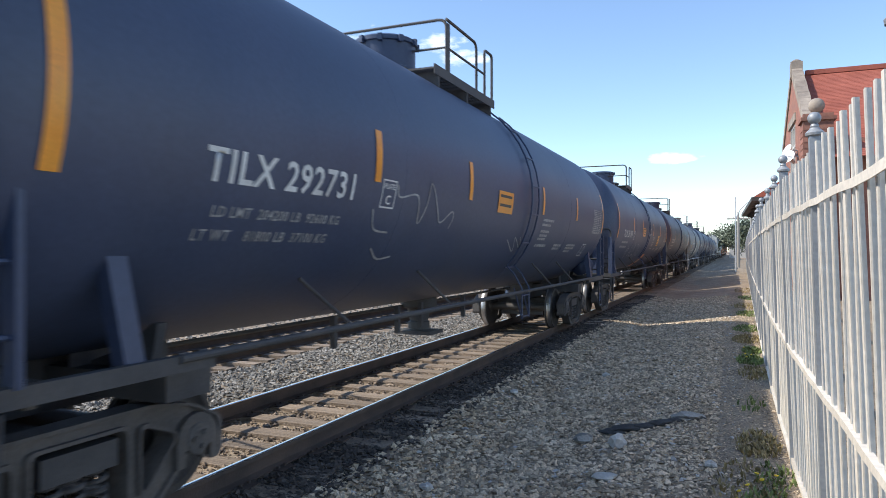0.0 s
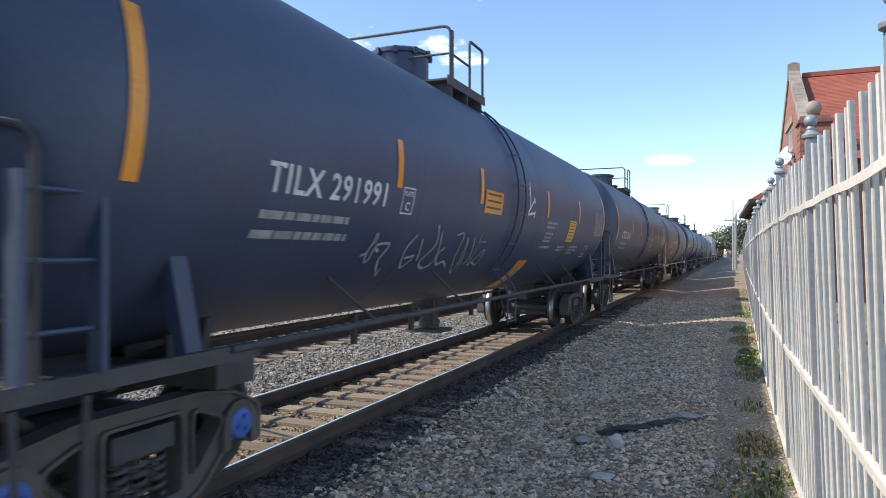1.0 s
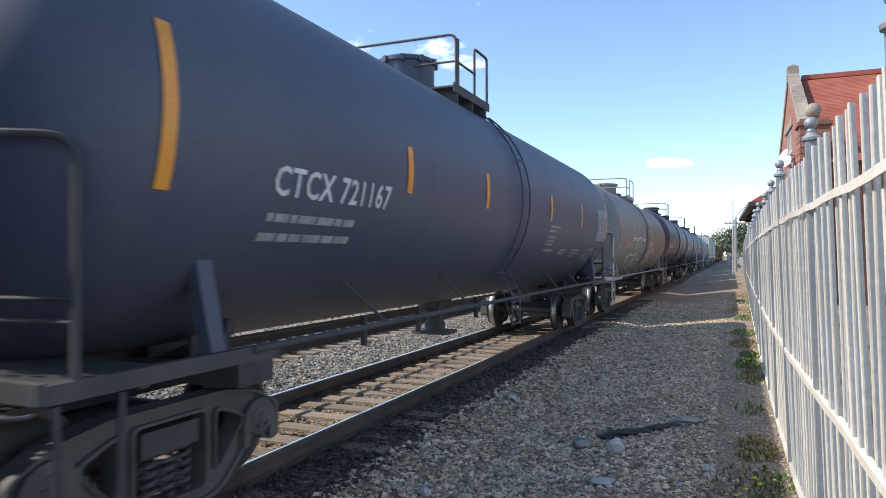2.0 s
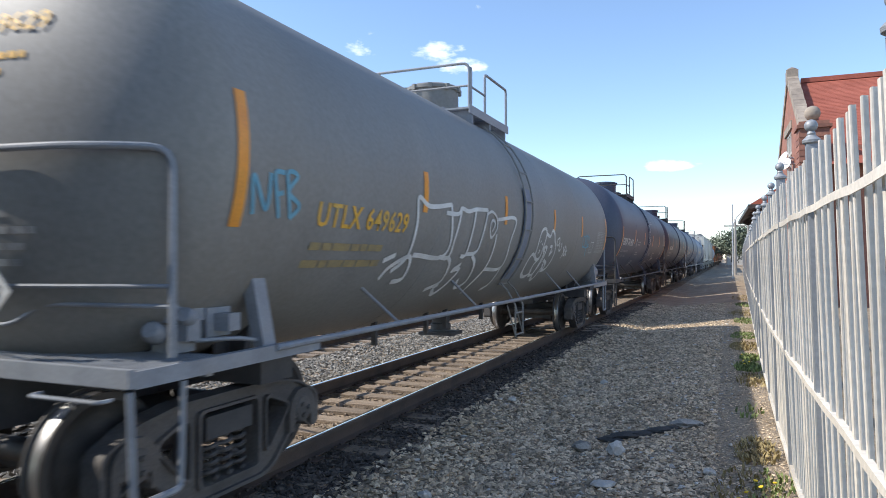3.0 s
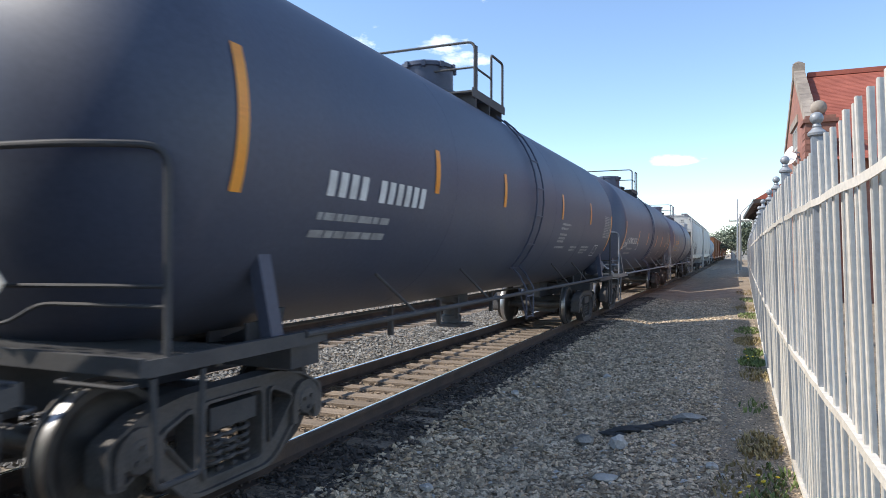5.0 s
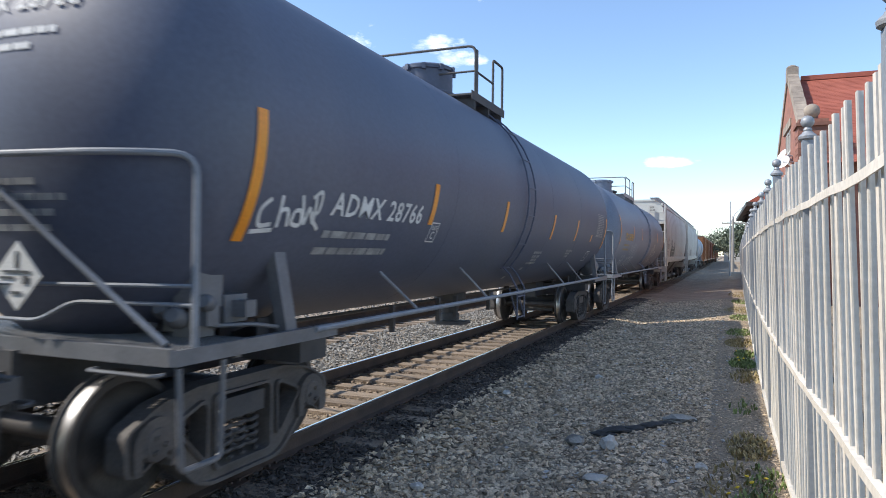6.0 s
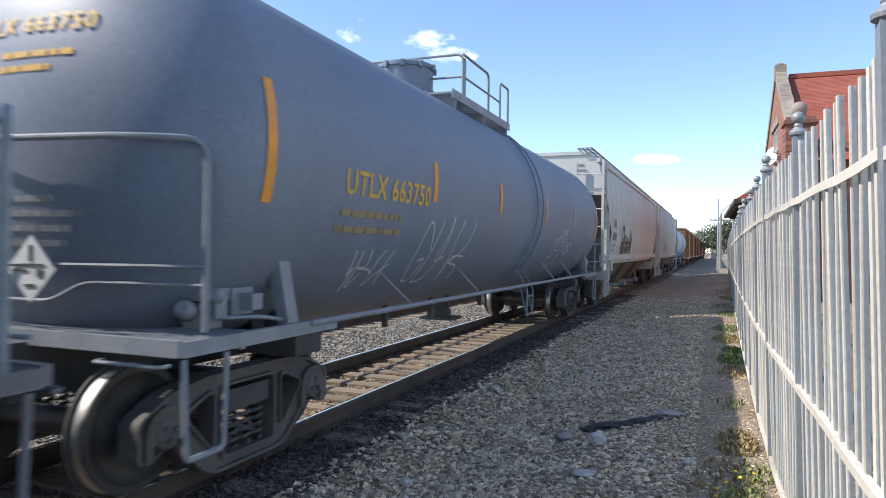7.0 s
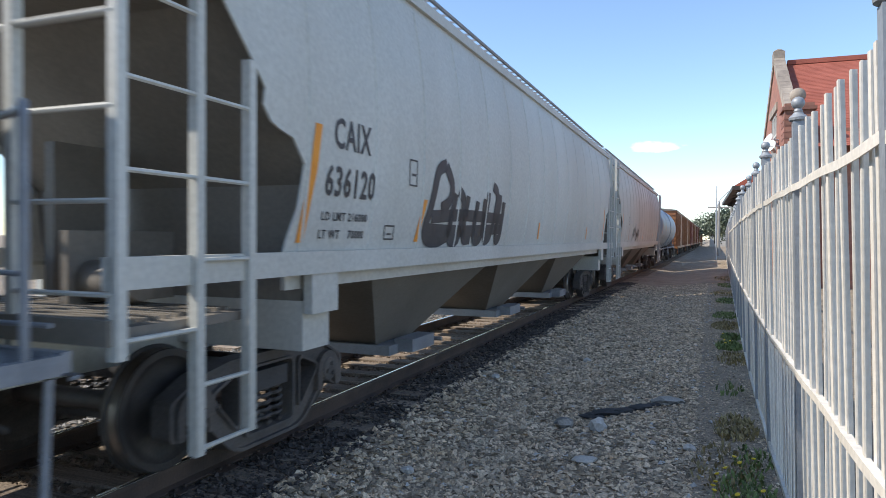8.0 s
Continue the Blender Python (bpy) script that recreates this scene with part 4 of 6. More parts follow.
def outline_box(tank, a, b, c, d, slant, mat, label):
    """A stencilled frame, leaning with the print."""
    bm = bmesh.new()
    w, h = 0.014, d - c
    for p, q, z0, z1 in ((a, b, c, c + w), (a, b, d - w, d), (a, a + w, c, d), (b - w, b, c, d)):
        sl = slant * (z1 - z0) / h
        o = slant * ((z0 + z1) / 2 - (c + d) / 2) / h
        patch(bm, p + o, q + o, z0, z1, on_tank, 0.0065, 2, sl)
    return sheet_part("stencil_box", bm, mat, tank, label)


def tank_car(y0, paint, trim, mark, mark_paint, label, seed, stripes=STRIPES, rail_paint=None, mark_at=(-6.40, 2.23), mark_size=(1.75, 0.22), cage=False, cap=None, raised=0.0, ladder_at=-0.25, end_shift=0.0, truck_at=-6.85, rear=7.42, rails=(-1.36, -1.36, -0.6, -0.03, 0.69), manway_at=-1.05, plate=False, lines=LOAD_LINES, data=(6.12, 7.12, 2.22, 2.74), frame_box=(5.62, 6.0, 1.70, 1.96), clearance=None, loads=None, pipe_paint=None, rail_drop=0.0):
    car = thing("tank_car", label, "tank car", "cars of the freight train")
    rail_paint = rail_paint or UNDER
    seam = stripes[0][0] - 0.03
    tank = part("tank", shared("tank %.2f %.2f" % (seam, rear), lambda bm: tank_mesh(bm, seam, rear)), paint, car, m=pose(0, 0, raised))
    pieces("weld_seam", "tank_seams", ring_mesh, paint, tank)
    part("manway", shared("manway", manway_mesh), paint, tank, "round manway housing on top", m=pose(0, manway_at, 0))
    pieces("valve", "valves", valves_mesh, UNDER, tank, "", pose(0, manway_at + 0.9, -0.12))
    a, b, c, d, top = rails
    part("top_platform", shared("top_platform %.2f %.2f" % (a, d), lambda bm: platform_mesh(bm, min(a, manway_at - 0.4) - 0.05, d + 0.04)), rail_paint, car, "steel grating platform round the manway", m=pose(0, 0, raised))
    pieces("railing_bar", "railing %s" % (rails,), lambda bm: railing_mesh(bm, *rails), rail_paint, car, "", pose(0, 0, raised))
    lad = part("ladder", shared("tank_ladder", ladder_mesh), paint, car, "side ladder following the tank", m=pose(0, ladder_at - 0.44, raised))
    for x, z in RUNGS:
        part("rung", shared("rung", rung_mesh), paint, lad, m=pose(x, 0, z))
    if plate:
        part("backing_plate", shared("ladder_plate", plate_mesh), BLUE_GREY, lad, "blue-grey plate behind the ladder")
    pieces("side_pipe", "side_pipe", side_pipe_mesh, pipe_paint or trim or UNDER, car)
    part("side_pipe", shared("far_pipe", far_pipe_mesh), UNDER, car)
    part("bottom_outlet", shared("bottom_outlet", outlet_mesh), UNDER, car)
    for m in (None, FLIP):
        part("bolster", shared("saddle", saddle_mesh), UNDER, car, m=m)
        pieces("saddle_leg", "saddle_legs", leg_mesh, trim or paint, car, "", m or pose(0, end_shift * 0.7, 0))
        part("end_deck", shared("end_deck", deck_mesh), trim or UNDER, car, "open grating end platform", m=m or pose(0, end_shift * 0.7, 0))
        pieces("sill_beam", "end_sill", end_sill_mesh, trim or UNDER, car, "", m or pose(0, end_shift * 0.7, 0))
        pieces("end_handrail", "end_handrail", end_rail_mesh, STEEL if trim else UNDER, car, "", m or pose(0, end_shift, rail_drop))
        pieces("step_iron", "stirrup", stirrup_mesh, trim or UNDER, car, "", m or pose(0, end_shift * 0.5, 0))
        part("coupler", shared("coupler", coupler_mesh), UNDER, car, m=m)
    if trim:
        part("valve_box", shared("valve_box", valve_box_mesh), trim, car, "grey brake valve castings on the end platform", m=pose(0, end_shift, 0))
    part("brake_cylinder", shared("brake_cylinder", brake_cylinder_mesh), trim or paint, car)
    part("brake_wheel", shared("brake_wheel", brake_wheel_mesh), UNDER, car)
    if cage:
        pieces("cage_bar", "ladder_cage", end_frame_mesh, paint, car)
        pieces("cage_bar", "ladder_cage", end_frame_mesh, paint, car, "", pose(0, 16.1 - 0.5, 0))
    pl = part("placard", shared("placard", placard_mesh), WHITE, car, "diamond placard on the end rail", m=pose(-0.42, end_shift - 0.06, -0.04))
    part("placard_marks", shared("placard_marks", placard_bars_mesh), INK, pl)
    for y, z0, z1 in stripes:
        bm = bmesh.new()
        patch(bm, y - 0.055, y + 0.055, z0, z1, slant=-0.04 if y > 6.5 else 0.0)
        sheet_part("reflector_strip", bm, ORANGE, tank, "orange reflective strip")
    if mark:
        lettering(mark, mark_at[0], mark_at[1], mark_size[1], mark_size[0], mark_paint, tank, "stencilled reporting mark and number")

        def on_head(u, z, lift=0.006):
            q = max(0.0, 1 - (u * u + (z - TANK_Z) ** 2) / TANK_R ** 2)
            return (u, seam - 0.76 * math.sqrt(q) - lift, z)
        lettering(mark, -0.5, 3.36, 0.13, 1.15, mark_paint, tank, "smaller stencilled mark on the tank head", on_head, 0.012)
        for z, w in ((3.18, 0.62), (3.08, 0.45), (2.2, 0.5), (2.1, 0.7), (2.0, 0.6), (1.9, 0.55)):
            bm = bmesh.new()
            bars(bm, -0.1, z, w, 1, 0.045, 0.0, seed + int(z * 50), on_head)
            tagged(sheet_part("stencil_line", bm, mark_paint if z > 3 else DIM_WHITE, tank), kind="stuff")
    if loads:
        for k, text in enumerate(loads):
            lettering(text, mark_at[0] + 0.14 - 0.1 * k, mark_at[1] - 0.21 - 0.15 * k, 0.075, 1.5, DIM_WHITE, tank, "stencilled load figures")
    else:
        stencil_lines(tank, [(mark_at[0], mark_at[0] + 1.2, mark_at[1] - 0.15), (mark_at[0] - 0.03, mark_at[0] + 1.25, mark_at[1] - 0.29)], DIM_WHITE if mark_paint is WHITE else FADED_YELLOW, 0.06)
    stencil_lines(tank, lines, DIM_WHITE)
    rng = random.Random(seed)
    bm = bmesh.new()
    p, q, z0, z1 = data
    for i in range(12):
        z = z0 + (z1 - z0) * (i + 0.3) / 12.6
        for f0, f1 in ((0.04, 0.45), (0.49, 0.72), (0.75, 0.96)):
            patch(bm, p + (q - p) * f0, p + (q - p) * (f1 - rng.uniform(0, 0.08)), z, z + (z1 - z0) * 0.045, on_tank, 0.0065, 1)
    ob = sheet_part("data_panel", bm, DIM_WHITE, tank, "ruled panel of small stencilled data")
    tagged(ob, "ruled panel of small stencilled data", kind="stuff")
    outline_box(tank, p, q, z0 - 0.01, z1 + 0.01, 0.0, DIM_WHITE, "thin ruled border of the data panel")
    p, q, z0, z1 = frame_box
    outline_box(tank, p, q, z0, z1, 0.0, WHITE, "outlined white stencil box")
    outline_box(tank, p + 0.07, (p + q) / 2 + 0.03, z0 + 0.07, z1 - 0.02, 0.0, DIM_WHITE, "small inner stencil box")
    stencil_lines(tank, [((p + q) / 2 + 0.07, q - 0.04, z0 + 0.06), ((p + q) / 2 + 0.07, q - 0.04, z1 - 0.07)], DIM_WHITE, 0.05)
    if clearance:
        p, q, z0, z1 = clearance
        outline_box(tank, p, q, z0, z1, 0.0, WHITE, "outlined white stencil box")
        lettering("PLATE", p + 0.035, z1 - 0.085, 0.05, q - p - 0.07, WHITE, tank, "small white stencilled word")
        lettering("C", p + (q - p) * 0.32, z0 + 0.035, 0.085, (q - p) * 0.36, WHITE, tank, "white stencilled letter")
    for y in (truck_at, 6.45):
        build_truck(car, y, cap if y < 0 else None)
    CARS.append((car, y0))
    return car, tank


# -- covered hopper
def hopper_half_width(z):
    return float(np.interp(z, [1.6, 1.8, 2.4, 3.0, 3.6, 4.2, 4.47, 4.68], [1.44, 1.50, 1.575, 1.59, 1.56, 1.47, 1.38, 1.05]))


def hopper_end(z):
    return float(np.interp(z, [1.6, 1.84, 2.08, 2.42, 2.6, 2.66, 2.78, 2.9, 3.27, 3.45, 3.5, 4.68], [8.12, 8.10, 8.0, 7.96, 8.12, 8.38, 8.49, 8.47, 8.80, 8.96, 9.5, 9.58]))


def on_hopper(y, z, lift=0.006):
    return (hopper_half_width(z) + lift, y, z)


HZ = [1.62, 1.84, 2.08, 2.25, 2.42, 2.52, 2.6, 2.64, 2.68, 2.78, 2.9, 3.1, 3.27, 3.45, 3.5, 3.9, 4.3, 4.47, 4.68]


def hopper_body_mesh(bm):
    """Bowed side sheets, with their shaped ends, and the roof."""
    for s in (-1, 1):
        outer, inner = [], []
        for z in HZ:
            w, e = hopper_half_width(z), hopper_end(z)
            n = 12
            outer.append([bm.verts.new((s * w, -e + 2 * e * i / n, z)) for i in range(n + 1)])
            inner.append([bm.verts.new((s * (w - 0.02), -e + 2 * e * i / n, z)) for i in range(n + 1)])
        for g in (outer, inner):
            for a, b in zip(g, g[1:]):
                for i in range(12):
                    bm.faces.new((a[i], a[i + 1], b[i + 1], b[i]))
        for i in (0, 12):
            for a, b, c, d in zip(outer, outer[1:], inner, inner[1:]):
                bm.faces.new((a[i], b[i], d[i], c[i]))
    box(bm, -1.05, 1.05, -9.6, 9.6, 4.63, 4.73)


def hopper_slope_mesh(bm):
    """End sheets: upright at the roof, then sloping down and in under the body."""
    for s in (-1, 1):
        prof = [(9.50, 3.47), (8.75, 3.43), (8.40, 2.98), (7.80, 2.28), (7.78, 1.3), (7.68, 1.3), (7.70, 2.35), (8.30, 3.06), (8.65, 3.53), (9.50, 3.56)]
        rows = [[bm.verts.new((x * (hopper_half_width(max(1.6, min(4.6, z))) - 0.025), s * y, z)) for x in (-1, 1)] for y, z in prof]
        n = len(rows)
        for i in range(n):
            a, b = rows[i], rows[(i + 1) % n]
            bm.faces.new((a[0], a[1], b[1], b[0]))
        bm.faces.new([r[0] for r in rows])
        bm.faces.new([r[1] for r in rows][::-1])


def hopper_hood_mesh(bm):
    """The upright end of the roof hood, at both ends."""
    for s in (-1, 1):
        zs = (3.47, 3.9, 4.3, 4.47, 4.65)
        rows = [[bm.verts.new((x * (hopper_half_width(z) - 0.004), s * (9.52 + d), z)) for x in (-1, 1)] for d in (0.0, 0.04) for z in zs]
        n = len(zs)
        for k in range(2):
            for i in range(n - 1):
                a, b = rows[k * n + i], rows[k * n + i + 1]
                bm.faces.new((a[0], a[1], b[1], b[0]))
        for i in range(n - 1):
            for c in (0, 1):
                bm.faces.new((rows[i][c], rows[i + 1][c], rows[n + i + 1][c], rows[n + i][c]))
        for i in (0, n - 1):
            bm.faces.new((rows[i][0], rows[i][1], rows[n + i][1], rows[n + i][0]))


def hopper_chute_mesh(bm):
    for y in (-4.4, 0.0, 4.4):
        top = [(-1.40, y - 2.15, 1.62), (1.40, y - 2.15, 1.62), (1.40, y + 2.15, 1.62), (-1.40, y + 2.15, 1.62)]
        low = [(-0.62, y - 0.5, 0.52), (0.62, y - 0.5, 0.52), (0.62, y + 0.5, 0.52), (-0.62, y + 0.5, 0.52)]
        a, b = [bm.verts.new(p) for p in top], [bm.verts.new(p) for p in low]
        for i in range(4):
            bm.faces.new((a[i], a[(i + 1) % 4], b[(i + 1) % 4], b[i]))
        bm.faces.new(a)
        bm.faces.new(b[::-1])


def hopper_gate_mesh(bm):
    for y in (-4.4, 0.0, 4.4):
        box(bm, -0.85, 0.85, y - 0.6, y + 0.6, 0.42, 0.54)
        box(bm, 0.80, 1.05, y - 0.35, y + 0.35, 0.44, 0.60)
        tube(bm, [(-0.95, y + 0.5, 0.5), (1.1, y + 0.5, 0.5)], 0.03, 8)
    bevel(bm, 0.01, 1)


def hopper_sill_mesh(bm):
    for s in (-1, 1):
        box(bm, s * 1.52 - 0.035, s * 1.52 + 0.035, -9.75, 9.75, 1.57, 1.75)
        box(bm, s * 1.40 - 0.02, s * 1.40 + 0.02, -8.0, 8.0, 1.45, 1.585)
        for y in (-7.6, 7.6):
            box(bm, s * 1.50 - 0.04, s * 1.50 + 0.04, y - 0.2, y + 0.2, 1.25, 1.58)
    for y in (-7.6, 7.6):
        box(bm, -1.45, 1.45, y - 0.2, y + 0.2, 0.95, 1.35)
    box(bm, -0.18, 0.18, -9.7, 9.7, 0.85, 1.2)
    bevel(bm, 0.008, 1)


def hopper_rib_mesh(bm):
    """The raised seams of the side sheets."""
    for k in range(-7, 8):
        y = k * 1.13
        for s in (-1, 1):
            rows = []
            for z in HZ[:-2]:
                w = hopper_half_width(z)
                rows.append([bm.verts.new((s * (w + d), y + dy, z)) for d, dy in ((-0.002, -0.03), (0.012, -0.012), (0.012, 0.012), (-0.002, 0.03))])
            for a, b in zip(rows, rows[1:]):
                for i in range(3):
                    bm.faces.new((a[i], a[i + 1], b[i + 1], b[i]))


def hopper_chord_mesh(bm):
    for s in (-1, 1):
        box(bm, s * 1.40 - 0.05, s * 1.40 + 0.05, -9.65, 9.65, 4.40, 4.52)
    bevel(bm, 0.012, 1)


def roofwalk_mesh(bm):
    for s in (-1, 1):
        for x in (0.82, 0.95, 1.08, 1.21):
            box(bm, s * x - 0.008, s * x + 0.008, -9.7, 9.7, 4.78, 4.82)
        for k in range(66):
            y = -9.7 + 19.4 * k / 65
            box(bm, min(s * 0.82, s * 1.21), max(s * 0.82, s * 1.21), y - 0.008, y + 0.008, 4.785, 4.815)
        for k in range(14):
            y = -9.4 + 18.8 * k / 13
            box(bm, s * 1.0 - 0.02, s * 1.0 + 0.02, y - 0.02, y + 0.02, 4.68, 4.785)
        tube(bm, [(s * 1.23, -9.7, 4.80), (s * 1.23, 9.7, 4.80)], 0.02, 6)
    for k in range(6):
        y = -7.5 + 3.0 * k
        lathe(bm, [(0.36, 4.73), (0.38, 4.81), (0.3, 4.87)], 16, pose(0, y, 0))


def hopper_ladder_mesh(bm):
    """Corner ladders of one end: side ladder and end ladder sharing the corner post."""
    for s in (-1, 1):
        for x, y, z0, z1 in ((1.56, -9.12, 0.52, 4.45), (1.56, -8.62, 0.55, 3.05), (0.78, -9.72, 1.2, 4.45)):
            box(bm, s * x - 0.035, s * x + 0.035, y - 0.035, y + 0.035, z0, z1)
        box(bm, s * 1.56 - 0.035, s * 1.56 + 0.035, -9.75, -9.68, 1.2, 4.45)
        for z in (0.56, 0.95, 1.72, 2.22, 2.72):
            tube(bm, [(s * 1.575, -9.12, z), (s * 1.575, -8.62, z)], 0.016, 6)
        for z in (1.55, 2.05, 2.55, 3.05, 3.55, 4.05):
            tube(bm, [(s * 0.78, -9.74, z), (s * 1.56, -9.74, z)], 0.016, 6)
        for z in (1.3, 2.22, 2.72, 3.2, 3.7, 4.2):
            tube(bm, [(s * 1.575, -9.72, z), (s * 1.575, -9.12, z)], 0.016, 6)
    tube(bm, [(-1.56, -9.72, 3.05), (1.56, -9.72, 3.05)], 0.02, 6)


def hopper_deck_mesh(bm):
    box(bm, -1.56, 1.56, -9.78, -9.70, 1.28, 1.42)
    box(bm, -1.50, 1.50, -9.70, -8.55, 1.30, 1.36)
    for k in range(12):
        y = -9.65 + 0.09 * k
        box(bm, -1.4, 1.4, y, y + 0.03, 1.36, 1.385)
    box(bm, -0.95, -0.55, -9.2, -8.9, 1.36, 1.75)
    box(bm, 0.25, 0.33, -9.0, -8.0, 1.36, 1.9)
    box(bm, -0.4, -0.3, -8.6, -7.9, 1.36, 2.6)
    lathe(bm, [(0.13, -0.3), (0.15, -0.26), (0.15, 0.26), (0.13, 0.3)], 16, pose(0.5, -8.8, 1.54, 0, 90, 0))
    tube(bm, rounded([(1.2, -8.7, 1.36), (1.2, -8.7, 1.66), (0.8, -8.7, 1.72), (0.5, -8.7, 1.5)], 0.12), 0.03, 8)


def covered_hopper(y0, paint, mark, number, label, seed):
    car = thing("covered_hopper", label, "hopper car", "cars of the freight train")
    body = part("body", shared("hopper_body", hopper_body_mesh), paint, car)
    pieces("side_seam", "hopper_ribs", hopper_rib_mesh, paint, body)
    # slope sheets, chutes and end platforms wear the grey with shade mixed in
    pieces("slope_sheet", "hopper_slopes", hopper_slope_mesh, HOPPER_DARK, car, "sloping end sheet in grey-brown darkened for the shade of its recess")
    pieces("end_hood", "hopper_hoods", hopper_hood_mesh, paint, car, "upright light grey end of the hood")
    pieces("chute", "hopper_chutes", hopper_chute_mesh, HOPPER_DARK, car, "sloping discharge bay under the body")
    pieces("outlet_gate", "hopper_gates", hopper_gate_mesh, STEEL, car)
    pieces("sill_beam", "hopper_sill", hopper_sill_mesh, paint, car)
    part("top_chord", shared("hopper_chord", hopper_chord_mesh), paint, car)
    part("roof_walk", shared("roof_walk", roofwalk_mesh), STEEL, car, "galvanised grating roof walk")
    for m in (None, FLIP):
        pieces("ladder_bar", "hopper_ladder", hopper_ladder_mesh, paint, car, "", m)
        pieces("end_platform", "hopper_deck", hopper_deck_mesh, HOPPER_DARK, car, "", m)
        part("coupler", shared("coupler", coupler_mesh), UNDER, car, m=(m or pose(0, 0, 0)) @ pose(0, -1.35, 0))
    for y, z0, z1 in ((-7.86, 1.82, 2.76), (-5.64, 1.82, 2.28), (-0.2, 1.85, 2.15), (4.9, 1.85, 2.15), (7.66, 1.82, 2.7)):
        bm = bmesh.new()
        patch(bm, y - 0.05, y + 0.05, z0, z1, on_hopper, slant=0.16 if y < -5 else 0.0)
        sheet_part("reflector_strip", bm, ORANGE, body, "orange reflective strip")
    if mark:
        lettering(mark, -7.54, 2.60, 0.26, 0.64, INK, body, "black stencilled reporting mark", on_hopper)
        lettering(number, -7.65, 2.20, 0.26, 0.86, INK, body, "black stencilled number", on_hopper)

        def on_end(y, z, lift=0.006):
            return (y, -9.565 - lift, z)
        lettering(mark, 0.75, 4.28, 0.09, 0.26, INK, body, "small black mark on the end", on_end)
        lettering(number, 0.72, 4.13, 0.09, 0.34, INK, body, "small black number on the end", on_end)
        lettering("LD LMT 216000", -7.66, 2.0, 0.075, 0.78, INK, body, "small black load figures", on_hopper)
        lettering("LT WT    70000", -7.68, 1.85, 0.075, 0.76, INK, body, "small black load figures", on_hopper)
    bm = bmesh.new()
    for c, (w, h) in (((-6.04, 2.40), (0.20, 0.26)), ((-6.50, 1.84), (0.22, 0.13))):
        for a, b, d, e in ((0, w, 0, 0.015), (0, w, h, h + 0.015), (0, 0.015, 0, h), (w - 0.015, w, 0, h), (0.06, 0.16, h * 0.4, h * 0.5)):
            patch(bm, c[0] + a, c[0] + b, c[1] + d, c[1] + e, on_hopper, 0.006, 1)
    sheet_part("stencil_boxes", bm, INK, body)
    for y in (-7.7, 7.6):
        build_truck(car, y)
    CARS.append((car, y0))
    return car, body


# -- boxcar
def boxcar_mesh(bm):
    box(bm, -1.50, 1.50, -8.2, 8.2, 1.15, 4.30)
    bevel(bm, 0.03, 1)


def boxcar_rib_mesh(bm):
    for s in (-1, 1):
        for k in range(-12, 13):
            y = k * 0.66
            if abs(y) > 1.6:
                box(bm, s * 1.53 - 0.035, s * 1.53 + 0.035, y - 0.05, y + 0.05, 1.2, 4.2)
        box(bm, s * 1.54 - 0.05, s * 1.54 + 0.05, -8.2, 8.2, 1.05, 1.25)
        box(bm, s * 1.52 - 0.04, s * 1.52 + 0.04, -8.2, 8.2, 4.18, 4.32)
    for s in (-1, 1):
        for k in range(8):
            box(bm, -1.4, 1.4, s * 8.22 - 0.03, s * 8.22 + 0.03, 1.4 + 0.36 * k, 1.52 + 0.36 * k)


def boxcar_roof_mesh(bm):
    extrude_outline(bm, [(-1.58, 4.30), (1.58, 4.30), (1.58, 4.36), (0, 4.52), (-1.58, 4.36)], -8.28, 8.28)
    for k in range(13):
        y = -8 + 16 * k / 12
        extrude_outline(bm, [(-1.56, 4.36), (1.56, 4.36), (1.56, 4.40), (0, 4.56), (-1.56, 4.40)], y - 0.03, y + 0.03)


def boxcar_door_mesh(bm):
    for s in (-1, 1):
        box(bm, s * 1.56 - 0.03, s * 1.56 + 0.03, -1.55, 1.55, 1.22, 4.12)
        for z in (1.9, 2.6, 3.3):
            box(bm, s * 1.60 - 0.025, s * 1.60 + 0.025, -1.5, 1.5, z, z + 0.08)


def boxcar_ladder_mesh(bm):
    for s in (-1, 1):
        for y in (-8.1, -7.65):
            box(bm, s * 1.62 - 0.015, s * 1.62 + 0.015, s * y - 0.02, s * y + 0.02, 0.6, 4.0)
        for k in range(9):
            tube(bm, [(s * 1.62, s * -8.1, 0.65 + 0.4 * k), (s * 1.62, s * -7.65, 0.65 + 0.4 * k)], 0.015, 6)


def boxcar(y0, paint, label):
    car = thing("boxcar", label, "boxcar", "cars of the freight train")
    part("body", shared("boxcar_body", boxcar_mesh), paint, car)
    part("ribs", shared("boxcar_ribs", boxcar_rib_mesh), paint, car)
    part("roof", shared("boxcar_roof", boxcar_roof_mesh), HOPPER_DARK, car, "pale galvanised roof")
    part("sliding_doors", shared("boxcar_doors", boxcar_door_mesh), paint, car)
    part("ladders", shared("boxcar_ladders", boxcar_ladder_mesh), paint, car)
    for m in (None, FLIP):
        part("coupler", shared("coupler", coupler_mesh), UNDER, car, m=(m or pose(0, 0, 0)) @ pose(0, -0.2, 0))
    for y in (-6.4, 6.4):
        build_truck(car, y)
    CARS.append((car, y0))


